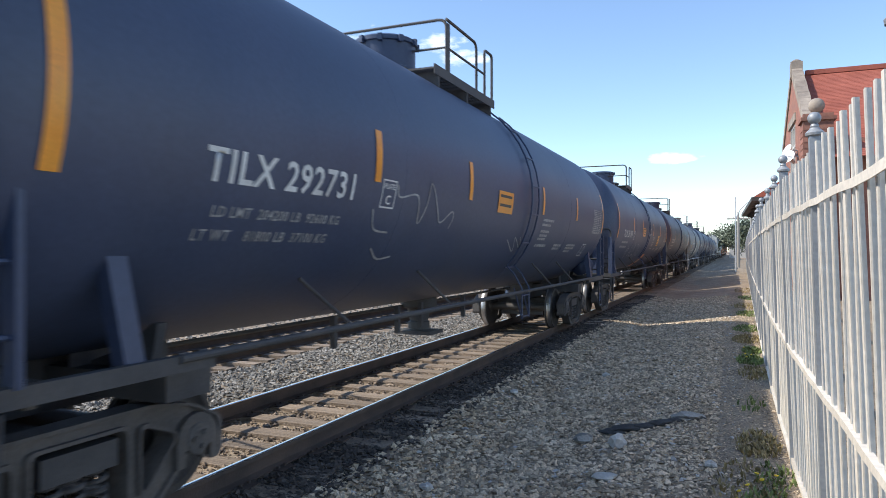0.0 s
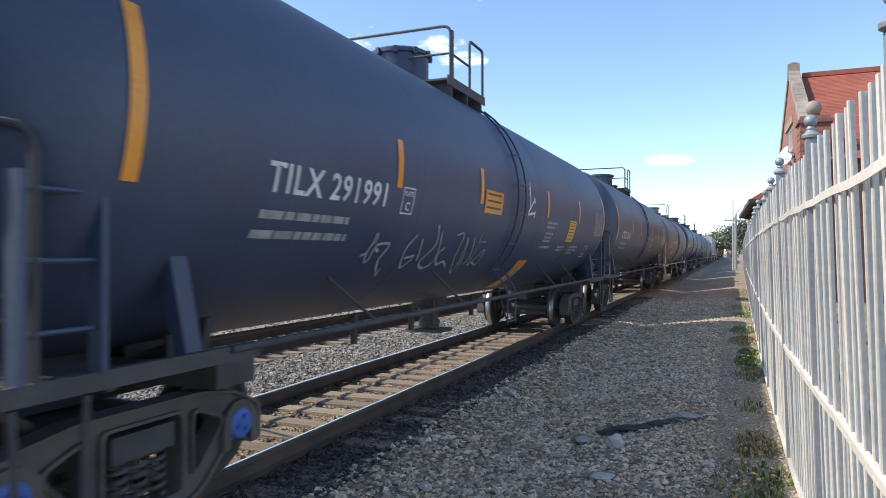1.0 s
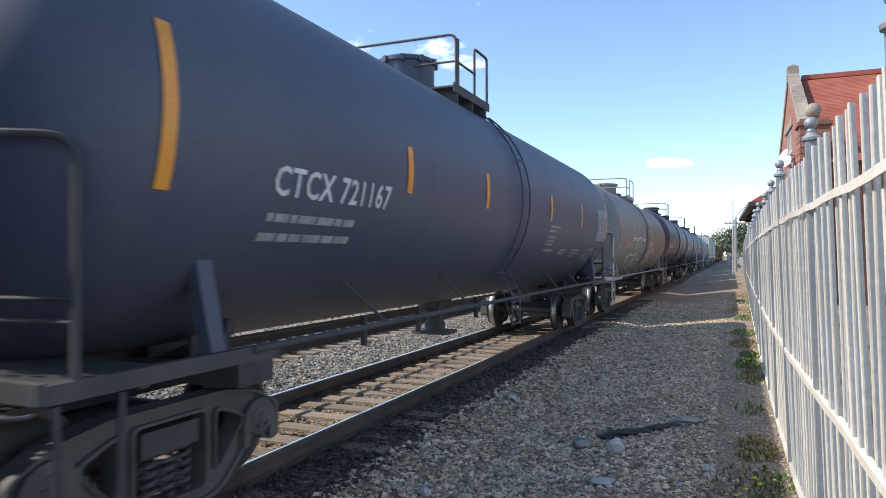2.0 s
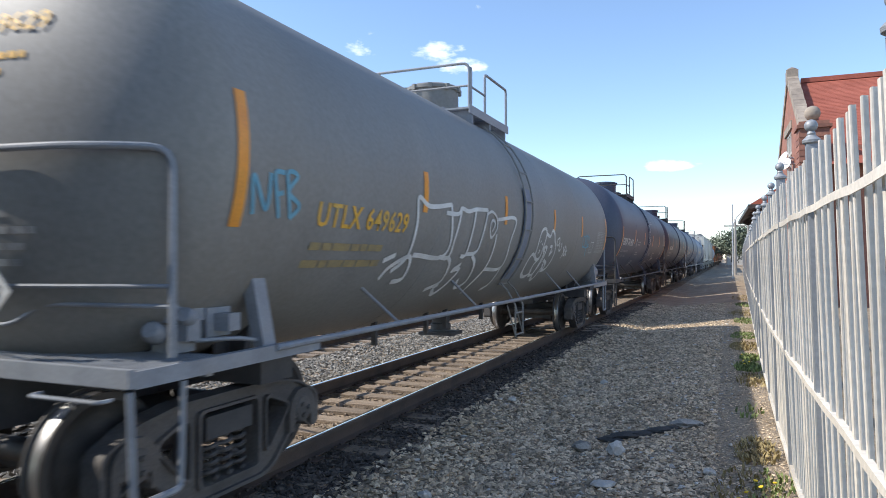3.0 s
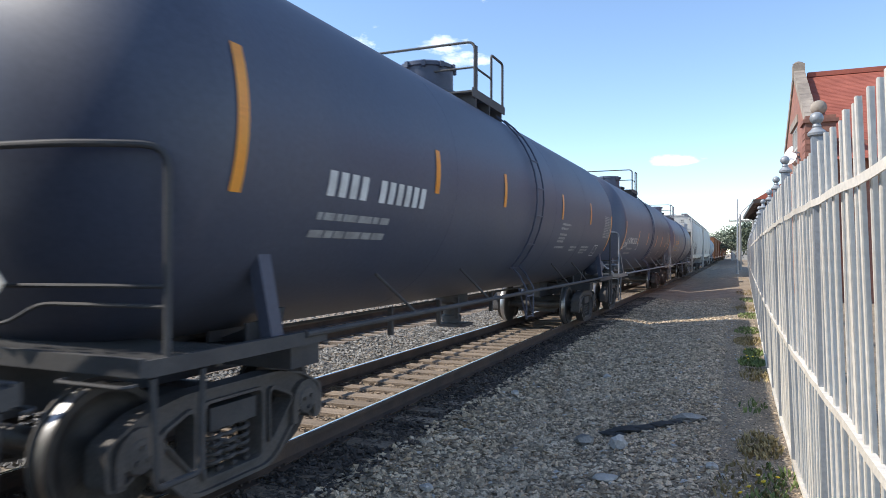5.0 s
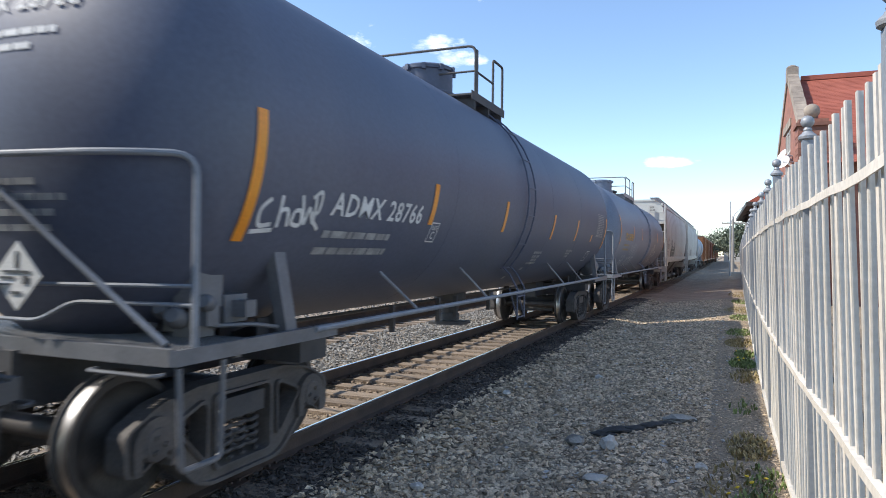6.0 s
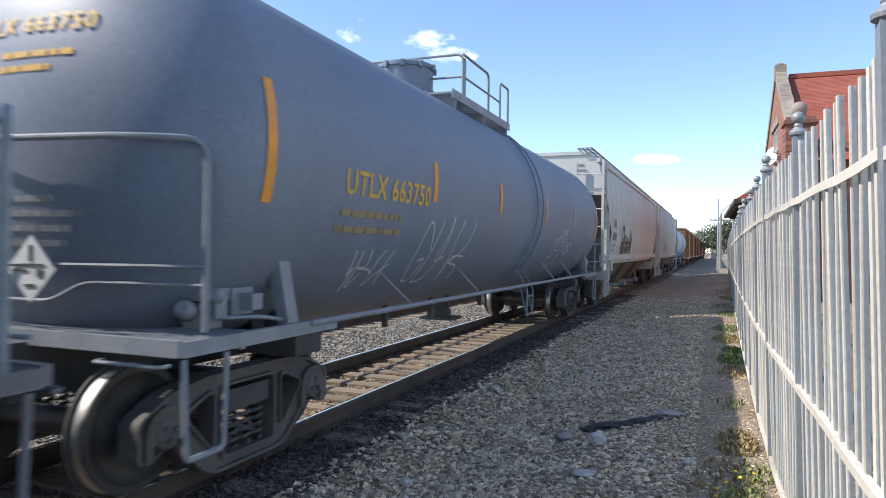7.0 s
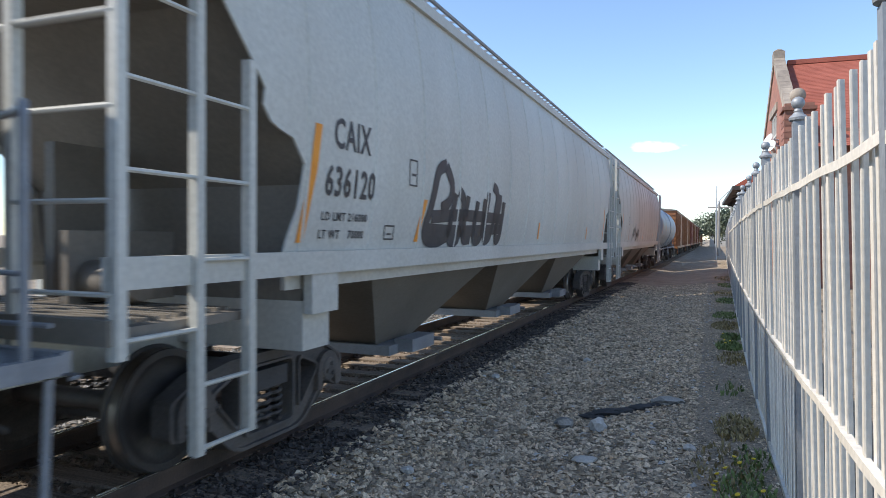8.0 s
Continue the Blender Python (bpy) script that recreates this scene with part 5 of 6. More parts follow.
# ---- beyond the fence ----
def tile_roof(bm, corner, along, up, n_along, n_up):
    """Overlapping tile courses on a slope: corner, the vector along the eave, the vector up the slope."""
    corner, along, up = Vector(corner), Vector(along), Vector(up)
    nrm = along.cross(up).normalized()
    if nrm.z < 0:
        nrm = -nrm
    for j in range(n_up):
        a = corner + up * (j / n_up)
        b = corner + up * ((j + 1.12) / n_up)
        vs = [bm.verts.new(p) for p in (a + nrm * 0.012, a + along + nrm * 0.012, b + along + nrm * 0.004, b + nrm * 0.004)]
        lo = [bm.verts.new(p) for p in (a, a + along)]
        bm.faces.new(vs)
        bm.faces.new((lo[0], lo[1], vs[1], vs[0]))


def build_station():
    st = thing("station_building", "brick station building with a red tile roof and stone-coped gable", "building")
    gx, ym, zr, zl, half = 7.45, 33.7, 9.75, 5.9, 5.8
    # gable wall towards the line, with its window opening
    wall = bmesh.new()
    outline = [(ym - half, 0), (ym - 1.15, 0), (ym - 1.15, 7.4), (ym + 1.15, 7.4), (ym + 1.15, 0), (ym + half, 0), (ym + half, zl), (ym, zr), (ym - half, zl)]
    extrude_outline(wall, outline, gx, gx + 0.3, "yz")
    box(wall, gx, gx + 0.3, ym - 1.15, ym + 1.15, 0, 4.9)
    box(wall, gx + 0.3, 24, ym - half, ym - half + 0.4, 0, zl)
    box(wall, gx + 0.3, 24, ym + half - 0.4, ym + half, 0, zl)
    box(wall, 24, 24.4, ym - half, ym + half, 0, zl + 3.5)
    part("wall", wall, BRICK, st, "red-brown brick wall")
    # stone coping rising over the roof, and kneelers
    for s in (-1, 1):
        n = 11
        for k in range(n):
            cop = bmesh.new()
            u0, u1 = k / n, (k + 0.96) / n
            y0, y1 = ym + s * half * (1 - u0) * 1.02, ym + s * half * (1 - u1) * 1.02
            z0, z1 = zl + (zr - zl) * u0, zl + (zr - zl) * u1
            extrude_outline(cop, [(y0, z0 - 0.1), (y1, z1 - 0.1), (y1, z1 + 0.34), (y0, z0 + 0.34)], gx - 0.06, gx + 0.36 + 0.01 * (k % 2), "yz")
            bevel(cop, 0.02, 1)
            part("coping_stone", cop, SANDSTONE, st, "weathered stone gable coping")
    cop = bmesh.new()
    box(cop, gx - 0.08, gx + 0.38, ym - 0.32, ym + 0.32, zr - 0.2, zr + 0.45)
    lathe(cop, [(0.22, 0), (0.24, 0.05), (0.15, 0.12), (0.05, 0.16)], 12, pose(gx + 0.15, ym, zr + 0.45))
    part("apex_stone", cop, SANDSTONE, st, "weathered apex stone of the gable")
    pier = bmesh.new()
    box(pier, gx - 0.25, gx + 0.7, ym - half - 0.75, ym - half + 0.2, 0, 6.5)
    box(pier, gx - 0.33, gx + 0.78, ym - half - 0.83, ym - half + 0.28, 6.5, 6.62)
    box(pier, gx - 0.25, gx + 0.7, ym - half - 0.75, ym - half + 0.2, 6.62, 6.75)
    part("pier", pier, BRICK, st, "banded brick corner pier")
    band = shared("pier_band", lambda bm: box(bm, gx - 0.262, gx + 0.712, ym - half - 0.762, ym - half + 0.212, 2.0, 2.16))
    for k in range(20):
        part("brick_band", band, BRICK, st, m=pose(0, 0, 0.22 * k))
    orb = bmesh.new()
    lathe(orb, [(0.2, 0.0), (0.12, 0.1)] + [(max(0.01, 0.27 * math.sin(a)), 0.35 - 0.27 * math.cos(a)) for a in [0.3 + 0.26 * i for i in range(11)]], 18, pose(gx + 0.22, ym - half - 0.28, 6.75))
    part("stone_ball", orb, SANDSTONE, st, "dark weathered stone ball on the pier")
    roof = bmesh.new()
    box(roof, gx + 0.5, 24, ym - 0.14, ym + 0.14, zr - 0.14, zr + 0.06)
    pieces("tile_course", "station_tiles", lambda bm: (tile_roof(bm, (gx + 0.35, ym - half - 0.9, zl - 0.75), (16.5, 0, 0), (0, half + 0.9, zr - zl + 0.65), 1, 56), tile_roof(bm, (gx + 0.35, ym + half + 0.9, zl - 0.75), (16.5, 0, 0), (0, -half - 0.9, zr - zl + 0.65), 1, 56)), ROOF, st)
    part("ridge", roof, ROOF, st, "red ridge tiles")
    win = part("window", (lambda b: (box(b, gx + 0.16, gx + 0.20, ym - 1.12, ym + 1.12, 4.92, 7.38), b)[1])(bmesh.new()), GLASS_DARK, st, "tall dark gable window")
    fr = bmesh.new()
    for y in (-1.15, -0.40, 0.34, 1.05):
        box(fr, gx + 0.02, gx + 0.16, ym + y, ym + y + 0.1, 4.9, 7.4)
    for z in (4.9, 6.4, 7.3):
        box(fr, gx + 0.03, gx + 0.15, ym - 1.15, ym + 1.15, z, z + 0.1)
    part("window_frame", fr, CONCRETE, win)
    lintel = bmesh.new()
    box(lintel, gx - 0.06, gx + 0.1, ym - 1.5, ym + 1.5, 7.42, 7.75)
    part("lintel", lintel, SANDSTONE, st)
    sill = bmesh.new()
    box(sill, gx - 0.08, gx + 0.1, ym - 1.4, ym + 1.4, 4.72, 4.9)
    part("sill", sill, SANDSTONE, st)
    # low wing with deep bracketed eaves
    wing = thing("station_wing", "low station wing with deep dark eaves and a red hipped roof", "building")
    w = bmesh.new()
    box(w, gx + 0.3, 22, 39.6, 56, 0, 4.7)
    part("wall", w, BRICK, wing)
    r = bmesh.new()
    x0, x1, y0, y1, ze, zt = 6.1, 23.0, 39.7, 57.5, 4.75, 7.6
    b = [bm_v for bm_v in (r.verts.new((x0, y0, ze)), r.verts.new((x1, y0, ze)), r.verts.new((x1, y1, ze)), r.verts.new((x0, y1, ze)))]
    t = [r.verts.new((x0 + 4.5, y0 + 0.2, zt)), r.verts.new((x1 - 4, y0 + 0.2, zt)), r.verts.new((x1 - 4, y1 - 5, zt)), r.verts.new((x0 + 4.5, y1 - 5, zt))]
    for i in range(4):
        r.faces.new((b[i], b[(i + 1) % 4], t[(i + 1) % 4], t[i]))
    r.faces.new(t)
    part("roof", r, ROOF, wing, "red hipped roof")
    ev = bmesh.new()
    box(ev, x0 - 0.08, x1, y0 - 0.05, y1, ze - 0.22, ze - 0.004)
    for k in range(12):
        y = y0 + 0.4 + 1.5 * k
        extrude_outline(ev, [(x0 + 0.1, ze - 0.22), (gx + 0.3, ze - 0.22), (gx + 0.3, ze - 1.3), (gx + 0.2, ze - 1.3), (gx + 0.05, ze - 0.6)], y - 0.08, y + 0.08)
    part("eave_board", ev, DARK_WOOD, wing, "dark timber eaves with brackets")
    # loudspeaker horns on the gable
    hs = thing("loudspeaker_horns", "pair of white horn loudspeakers on a wall bracket", "loudspeaker")
    h = bmesh.new()
    for y, z, a in ((31.6, 6.05, -30), (31.2, 5.75, 20)):
        lathe(h, [(0.06, -0.45), (0.09, -0.3), (0.07, -0.28), (0.10, -0.15), (0.26, 0.0), (0.30, 0.03), (0.28, 0.035), (0.08, -0.12)], 18, pose(7.05, y, z, 60, a, -50))
    part("horn", h, HORN, hs)
    br = bmesh.new()
    tube(br, [(7.05, 31.6, 6.05), (7.5, 31.6, 6.05)], 0.03)
    tube(br, [(7.05, 31.2, 5.75), (7.5, 31.2, 5.75)], 0.03)
    part("bracket", br, LAMP_STEEL, hs)


def street_lamp(x, y, h):
    lamp = thing("street_lamp", "grey steel street lamp with a curved arm", "street lamp", m=pose(x, y, 0))
    bm = bmesh.new()
    tube(bm, [(0, 0, -0.1), (0, 0, h * 0.5), (0, 0, h)], [0.085, 0.065, 0.045], 12)
    part("pole", bm, LAMP_STEEL, lamp)
    bm = bmesh.new()
    tube(bm, [(0, 0, h - 1.9), (0.35, 0, h - 1.1), (0.9, 0, h - 0.55), (1.6, 0, h - 0.2), (2.4, 0, h - 0.1)], 0.045, 8)
    part("arm", bm, LAMP_STEEL, lamp)
    bm = bmesh.new()
    box(bm, 2.3, 3.0, -0.14, 0.14, h - 0.18, h - 0.06)
    bevel(bm, 0.03, 1)
    part("lamp_head", bm, LAMP_STEEL, lamp)


def utility_pole(x, y, h, arm):
    ob = thing("utility_pole", "weathered wooden utility pole with a cross arm", "pole", "utility poles beyond the fence", m=pose(x, y, 0))
    bm = bmesh.new()
    tube(bm, [(0, 0, -0.1), (0, 0, h)], [0.17, 0.11], 10)
    part("pole", bm, POLE_WOOD, ob)
    if arm:
        bm = bmesh.new()
        box(bm, -1.1, 1.1, -0.06, 0.06, h - 0.8, h - 0.66)
        for x0 in (-1.0, -0.5, 0.5, 1.0):
            lathe(bm, [(0.03, 0), (0.05, 0.05), (0.03, 0.14)], 8, pose(x0, 0, h - 0.66))
        part("cross_arm", bm, POLE_WOOD, ob)


def tree(x, y, h, w, seed):
    rng = random.Random(seed)
    ob = thing("tree", "broad green deciduous tree in the distance", "tree", "trees beyond the fence", m=pose(x, y, -0.1))
    bm = bmesh.new()
    tube(bm, [(0, 0, 0), (0.1, 0, h * 0.25), (0, 0.1, h * 0.5), (0.1, 0, h * 0.8)], [0.25, 0.2, 0.14, 0.05], 8)
    tips = []
    for k in range(9):
        a = k * 2.4 + rng.uniform(-0.3, 0.3)
        z0 = h * rng.uniform(0.28, 0.6)
        tip = (w * 0.7 * math.cos(a), w * 0.7 * math.sin(a), z0 + h * rng.uniform(0.12, 0.3))
        tube(bm, [(0, 0, z0), tuple(0.5 * c for c in tip[:2]) + ((z0 + tip[2]) / 2,), tip], [0.1, 0.07, 0.03], 6)
        tips.append(tip)
    part("trunk", bm, BARK, ob, "brown trunk and limbs")
    verts, faces = [], []
    tips += [(0, 0, h * 0.85), (0.3 * w, 0, h * 0.75), (-0.3 * w, 0.2 * w, h * 0.8)]
    for k in range(2200):
        c = tips[rng.randrange(len(tips))]
        s = w * 0.42
        p = Vector((c[0] + rng.gauss(0, s * 0.6), c[1] + rng.gauss(0, s * 0.6), c[2] + rng.gauss(0, s * 0.5)))
        u = Vector((rng.gauss(0, 1), rng.gauss(0, 1), rng.gauss(0, 1))).normalized()
        v = u.orthogonal().normalized()
        r = rng.uniform(0.12, 0.3)
        i = len(verts)
        verts += [p - u * r, p + v * r * 0.6, p + u * r, p - v * r * 0.6]
        faces.append((i, i + 1, i + 2, i + 3))
    me = bpy.data.meshes.new("crown")
    me.from_pydata(verts, [], faces)
    part("crown", me, LEAF, ob, "uneven crown of small green leaves")


build_station()
street_lamp(5.75, 64.0, 6.55)
utility_pole(6.3, 78.0, 6.0, True)
utility_pole(8.6, 105.0, 8.0, True)
for tx, ty, th, tw, ts in ((9.5, 118, 7.2, 3.4, 1), (14, 124, 8.0, 4.0, 2), (19, 116, 7.5, 3.8, 3), (7.6, 150, 7.6, 3.6, 4), (25, 130, 8.5, 4.2, 5), (11, 170, 9.0, 4.2, 6), (31, 140, 9, 4.5, 7), (4.9, 205, 8.5, 4, 8)):
    tree(tx, ty, th, tw, ts)


def far_shed():
    ob = thing("trackside_shed", "small pale rendered shed far along the line", "shed", m=pose(9.5, 190, 0))
    bm = bmesh.new()
    box(bm, -2.6, 2.6, -4, 4, -0.1, 3.2)
    part("wall", bm, CONCRETE, ob)
    bm = bmesh.new()
    extrude_outline(bm, [(-2.9, 3.2), (2.9, 3.2), (0, 4.4)], -4.3, 4.3)
    part("roof", bm, DARK_WOOD, ob)
    bm = bmesh.new()
    box(bm, -1.6, -0.4, -4.06, -4.0, 0.8, 2.2)
    part("window", bm, GLASS_DARK, ob)


far_shed()


# ---- things lying on the path ----
def lump(name, x, y, size, squash, mat, label, category, seed, turn=0.0, long=1.0):
    bm = bmesh.new()
    bmesh.ops.create_icosphere(bm, subdivisions=2, radius=1.0)
    for v in bm.verts:
        n = 0.35 * noise.noise(v.co * 1.3 + Vector((seed * 7.1, 0, 0))) + 0.12 * noise.noise(v.co * 3.1 + Vector((0, seed * 3.3, 0)))
        v.co *= 1 + n
        v.co = Vector((v.co.x * long, v.co.y, v.co.z * squash)) * size
    me = finish(bm, name, 20)
    me.materials.append(mat)
    ob = new(name, me)
    ob.matrix_basis = pose(x, y, ground_z(x, y) + size * squash * 0.55 + 0.01, 0, 0, turn)
    return tagged(ob, label, category, "stones on the path" if category == "stone" else "")


lump("stone", 3.49, 6.80, 0.08, 1.0, PALE_STONE, "pale angular stone lying on the gravel", "stone", 1, 20)
lump("stone", 3.12, 6.98, 0.10, 0.6, STONE, "rounded grey stone half sunk in the gravel", "stone", 2, 50)
lump("stone", 2.14, 5.2, 0.055, 0.7, PALE_STONE, "small pale stone lying on the gravel", "stone", 3, 70)
lump("stone", 3.52, 5.75, 0.07, 0.6, PALE_STONE, "pale chipped stone lying on the gravel", "stone", 4, 10, 1.4)
lump("stone", 1.83, 8.9, 0.06, 0.6, PALE_STONE, "small pale stone by the ballast", "stone", 5, 15)
lump("stone", 4.10, 7.95, 0.12, 0.4, STONE, "flat tan stone lying on the dirt", "stone", 6, 15, 1.5)
lump("stone", 2.75, 10.9, 0.06, 0.7, PALE_STONE, "small pale stone on the gravel", "stone", 7, 15)
lump("stone", 4.35, 6.1, 0.05, 0.7, PALE_STONE, "small pale stone on the dirt", "stone", 9, 15)
for k, (ax, ay, asz, al) in enumerate(((3.36, 7.38, 0.085, 1.6), (3.52, 7.47, 0.10, 1.9), (3.68, 7.57, 0.08, 2.1), (3.82, 7.70, 0.085, 1.9), (3.95, 7.82, 0.06, 1.8), (3.44, 7.30, 0.055, 1.3))):
    lump("asphalt_piece", ax, ay, asz, 0.36, ASPHALT_BIT, "dark lump of broken asphalt on the path", "rubble", 8 + k, 30 + 6 * k, al)


def grass(name, spots, mat, label, seed, tall):
    """Blades and small leaves in tufts, one mesh."""
    rng = random.Random(seed)
    verts, faces = [], []
    for x, y, r, n in spots:
        for k in range(n):
            a, d = rng.uniform(0, 6.28), r * math.sqrt(rng.random())
            px, py = x + d * math.cos(a) * 0.6, y + d * math.sin(a) * 1.5
            pz = ground_z(px, py) - 0.005
            h = tall * rng.uniform(0.4, 1.0)
            b = rng.uniform(0, 6.28)
            lx, ly = math.cos(b) * h * 0.6, math.sin(b) * h * 0.6
            wx, wy = -math.sin(b) * 0.006, math.cos(b) * 0.006
            i = len(verts)
            wide = rng.uniform(0.8, 2.6)
            verts += [(px - wx, py - wy, pz), (px + wx, py + wy, pz), (px + lx * 0.5 + wx * wide, py + ly * 0.5 + wy * wide, pz + h * 0.7), (px + lx * 0.5 - wx * wide, py + ly * 0.5 - wy * wide, pz + h * 0.7), (px + lx, py + ly, pz + h)]
            faces += [(i, i + 1, i + 2, i + 3), (i + 3, i + 2, i + 4)]
    me = bpy.data.meshes.new(name)
    me.from_pydata(verts, [], faces)
    me.materials.append(mat)
    return tagged(new(name, me), label, "grass", kind="stuff")


grass("weeds", [(4.74, 5.1, 0.30, 240), (4.82, 5.9, 0.25, 90), (4.62, 4.5, 0.25, 150), (4.88, 12.2, 0.35, 420), (4.95, 13.3, 0.3, 260), (4.75, 8.6, 0.25, 50), (5.0, 17, 0.5, 300), (5.2, 21, 0.6, 400), (5.6, 28, 0.9, 500), (4.8, 3.6, 0.3, 250)], WEED, "low green weeds along the foot of the fence", 5, 0.075)
grass("dry_weeds", [(4.74, 6.9, 0.32, 420), (4.6, 5.7, 0.4, 160), (4.9, 10.9, 0.4, 260), (4.95, 15, 0.5, 500), (5.3, 24, 0.9, 500), (4.7, 4.3, 0.4, 300), (5.9, 33, 1.5, 700)], DRY, "dry yellow grass tufts along the foot of the fence", 6, 0.07)


def flowers():
    rng = random.Random(9)
    def bloom(bm):
        lathe(bm, [(0.004, 0), (0.016, 0.006), (0.018, 0.012), (0.006, 0.016)], 8)
    me = shared("bloom", bloom)
    def stalk(bm):
        tube(bm, [(0, 0, -0.14), (0.01, 0, 0)], 0.0025, 5)
    st = shared("stalk", stalk)
    for k in range(16):
        x, y = (rng.uniform(4.5, 4.85), rng.uniform(4.3, 5.9)) if k < 12 else (rng.uniform(4.7, 4.9), rng.uniform(12, 14))
        f = thing("flower", "small yellow dandelion-like flower in the weeds", "flower", "yellow flowers by the fence", m=pose(x, y, ground_z(x, y) + rng.uniform(0.06, 0.10), rng.uniform(-25, 25), rng.uniform(-25, 25), 0))
        part("bloom", me, FLOWER, f)
        part("stalk", st, WEED, f)


flowers()


tank_car(-24.60, BLACK, None, "", WHITE, "black tank car ahead in the train", 1, raised=0.09)
tank_car(-7.55, BLACK, None, "", WHITE, "black tank car coupled ahead of the next", 2, raised=0.09)
LIMITS = ("LD LMT  204200 LB  92600 KG", "LT WT    81800 LB  37100 KG")
car1, tank1 = tank_car(9.65, BLACK, None, "TILX 292731", WHITE, "dusty black tank car with sprayed outlines on its side", 3, cage=True, raised=0.09, ladder_at=0.85, rails=(-1.1, 0.08, 0.45, 0.8, 0.69), manway_at=-1.1, clearance=(-4.16, -3.89, 2.20, 2.46), loads=LIMITS)
car2, tank2 = tank_car(26.95, BLACK, None, "TILX 291991", WHITE, "black tank car with yellow placards and white tags", 4, cage=True, cap=BLUE_CAP, raised=0.09, mark_at=(-6.25, 2.22), clearance=(-4.16, -3.90, 2.18, 2.44))
car3, tank3 = tank_car(44.05, BLACK_C, None, "CTCX 721167", WHITE, "black tank car with a blue-grey data panel", 5, raised=0.09, stripes=STRIPES[:5] + ((7.50, 2.20, 3.10),), rear=7.6, data=(6.32, 7.28, 2.26, 2.82), frame_box=(5.97, 6.37, 1.68, 1.96))
car4, tank4 = tank_car(61.15, TAN_GREY, STEEL, "UTLX 649629", YELLOW, "weathered grey tank car covered in white graffiti", 6, rail_paint=STEEL, raised=-0.05, rail_drop=0.05, ladder_at=-0.33, plate=True, stripes=((-7.03, 2.15, 3.04), (-4.15, 2.42, 2.84), (-1.38, 2.42, 2.82), (1.55, 2.40, 2.82), (4.08, 2.40, 2.84), (7.15, 2.15, 2.95)), end_shift=0.4, truck_at=-6.52, rear=7.27, rails=(-1.08, -1.08, -0.37, 0.74, 0.60), manway_at=-0.3, mark_at=(-6.10, 2.19), mark_size=(1.6, 0.20), lines=(), data=(5.95, 6.95, 2.08, 2.57), frame_box=(5.25, 5.61, 2.06, 2.32))
car5, tank5 = tank_car(78.30, BLACK_C, None, "GBRX 701430", WHITE, "dark dusty tank car with a white sprayed tag", 7, raised=0.11, ladder_at=-0.27, stripes=((-6.88, 1.84, 2.74), (-4.02, 2.27, 2.73), (-1.27, 2.27, 2.73), (1.57, 2.25, 2.71), (4.30, 2.28, 2.74), (7.03, 1.75, 2.77)), end_shift=0.45, truck_at=-6.5, rear=7.12, rails=(-1.38, -1.38, -0.52, 0.61, 0.68), manway_at=-0.6, mark_at=(-6.70, 2.18), mark_size=(2.28, 0.23), clearance=(-3.63, -3.40, 2.19, 2.44), loads=LIMITS, data=(6.05, 6.98, 2.37, 2.86), frame_box=(5.40, 5.82, 1.75, 2.03),
                        lines=((-3.10, -2.40, 2.34), (-3.10, -2.47, 2.25), (-3.12, -2.52, 1.98), (-3.12, -2.40, 1.91), (-3.12, -2.50, 1.68), (-3.12, -2.55, 1.61), (-3.10, -2.60, 1.54), (1.23, 1.50, 3.25), (1.25, 1.66, 3.17), (1.27, 1.53, 1.97), (1.26, 1.69, 1.91), (1.29, 1.93, 1.65), (1.29, 1.93, 1.58), (1.31, 1.93, 1.51), (2.01, 2.21, 1.72), (2.55, 3.19, 1.99), (2.57, 2.90, 1.91), (2.59, 2.90, 1.84)))
car6, tank6 = tank_car(95.20, BLACK_C, None, "", WHITE, "dark grey tank car with faded stencils", 8, raised=0.09, stripes=STRIPES[:5] + ((7.03, 1.85, 2.73),), rear=7.12, data=(6.04, 6.95, 2.18, 2.68), frame_box=(5.48, 5.93, 1.72, 1.98))
car7, tank7 = tank_car(112.30, BLACK_B, DARK_STEEL, "ADMX 28766", WHITE, "dark grey tank car with a white tag by its number", 9, raised=0.09, pipe_paint=STEEL, rail_drop=-0.03, ladder_at=-0.6, end_shift=0.05, truck_at=-6.88, rear=7.15, stripes=((-7.38, 1.85, 2.75), (-4.33, 2.09, 2.53), (-1.72, 2.09, 2.53), (1.27, 2.05, 2.50), (3.42, 2.06, 2.50), (5.25, 2.08, 2.24), (7.02, 1.93, 2.70)), rails=(-1.35, -1.35, -0.5, 0.0, 0.70), manway_at=-1.1, mark_at=(-6.36, 2.08), mark_size=(1.77, 0.20), clearance=(-4.27, -4.05, 1.90, 2.12), data=(5.75, 6.65, 2.22, 2.76), frame_box=(5.50, 5.87, 1.62, 1.85),
                        lines=((0.65, 1.20, 1.80), (0.70, 1.18, 1.73), (0.76, 1.11, 1.67), (0.63, 1.21, 1.61), (0.55, 0.72, 1.51), (0.10, 0.22, 1.36), (3.17, 3.75, 1.85), (3.20, 3.62, 1.79), (3.30, 3.56, 1.73)))
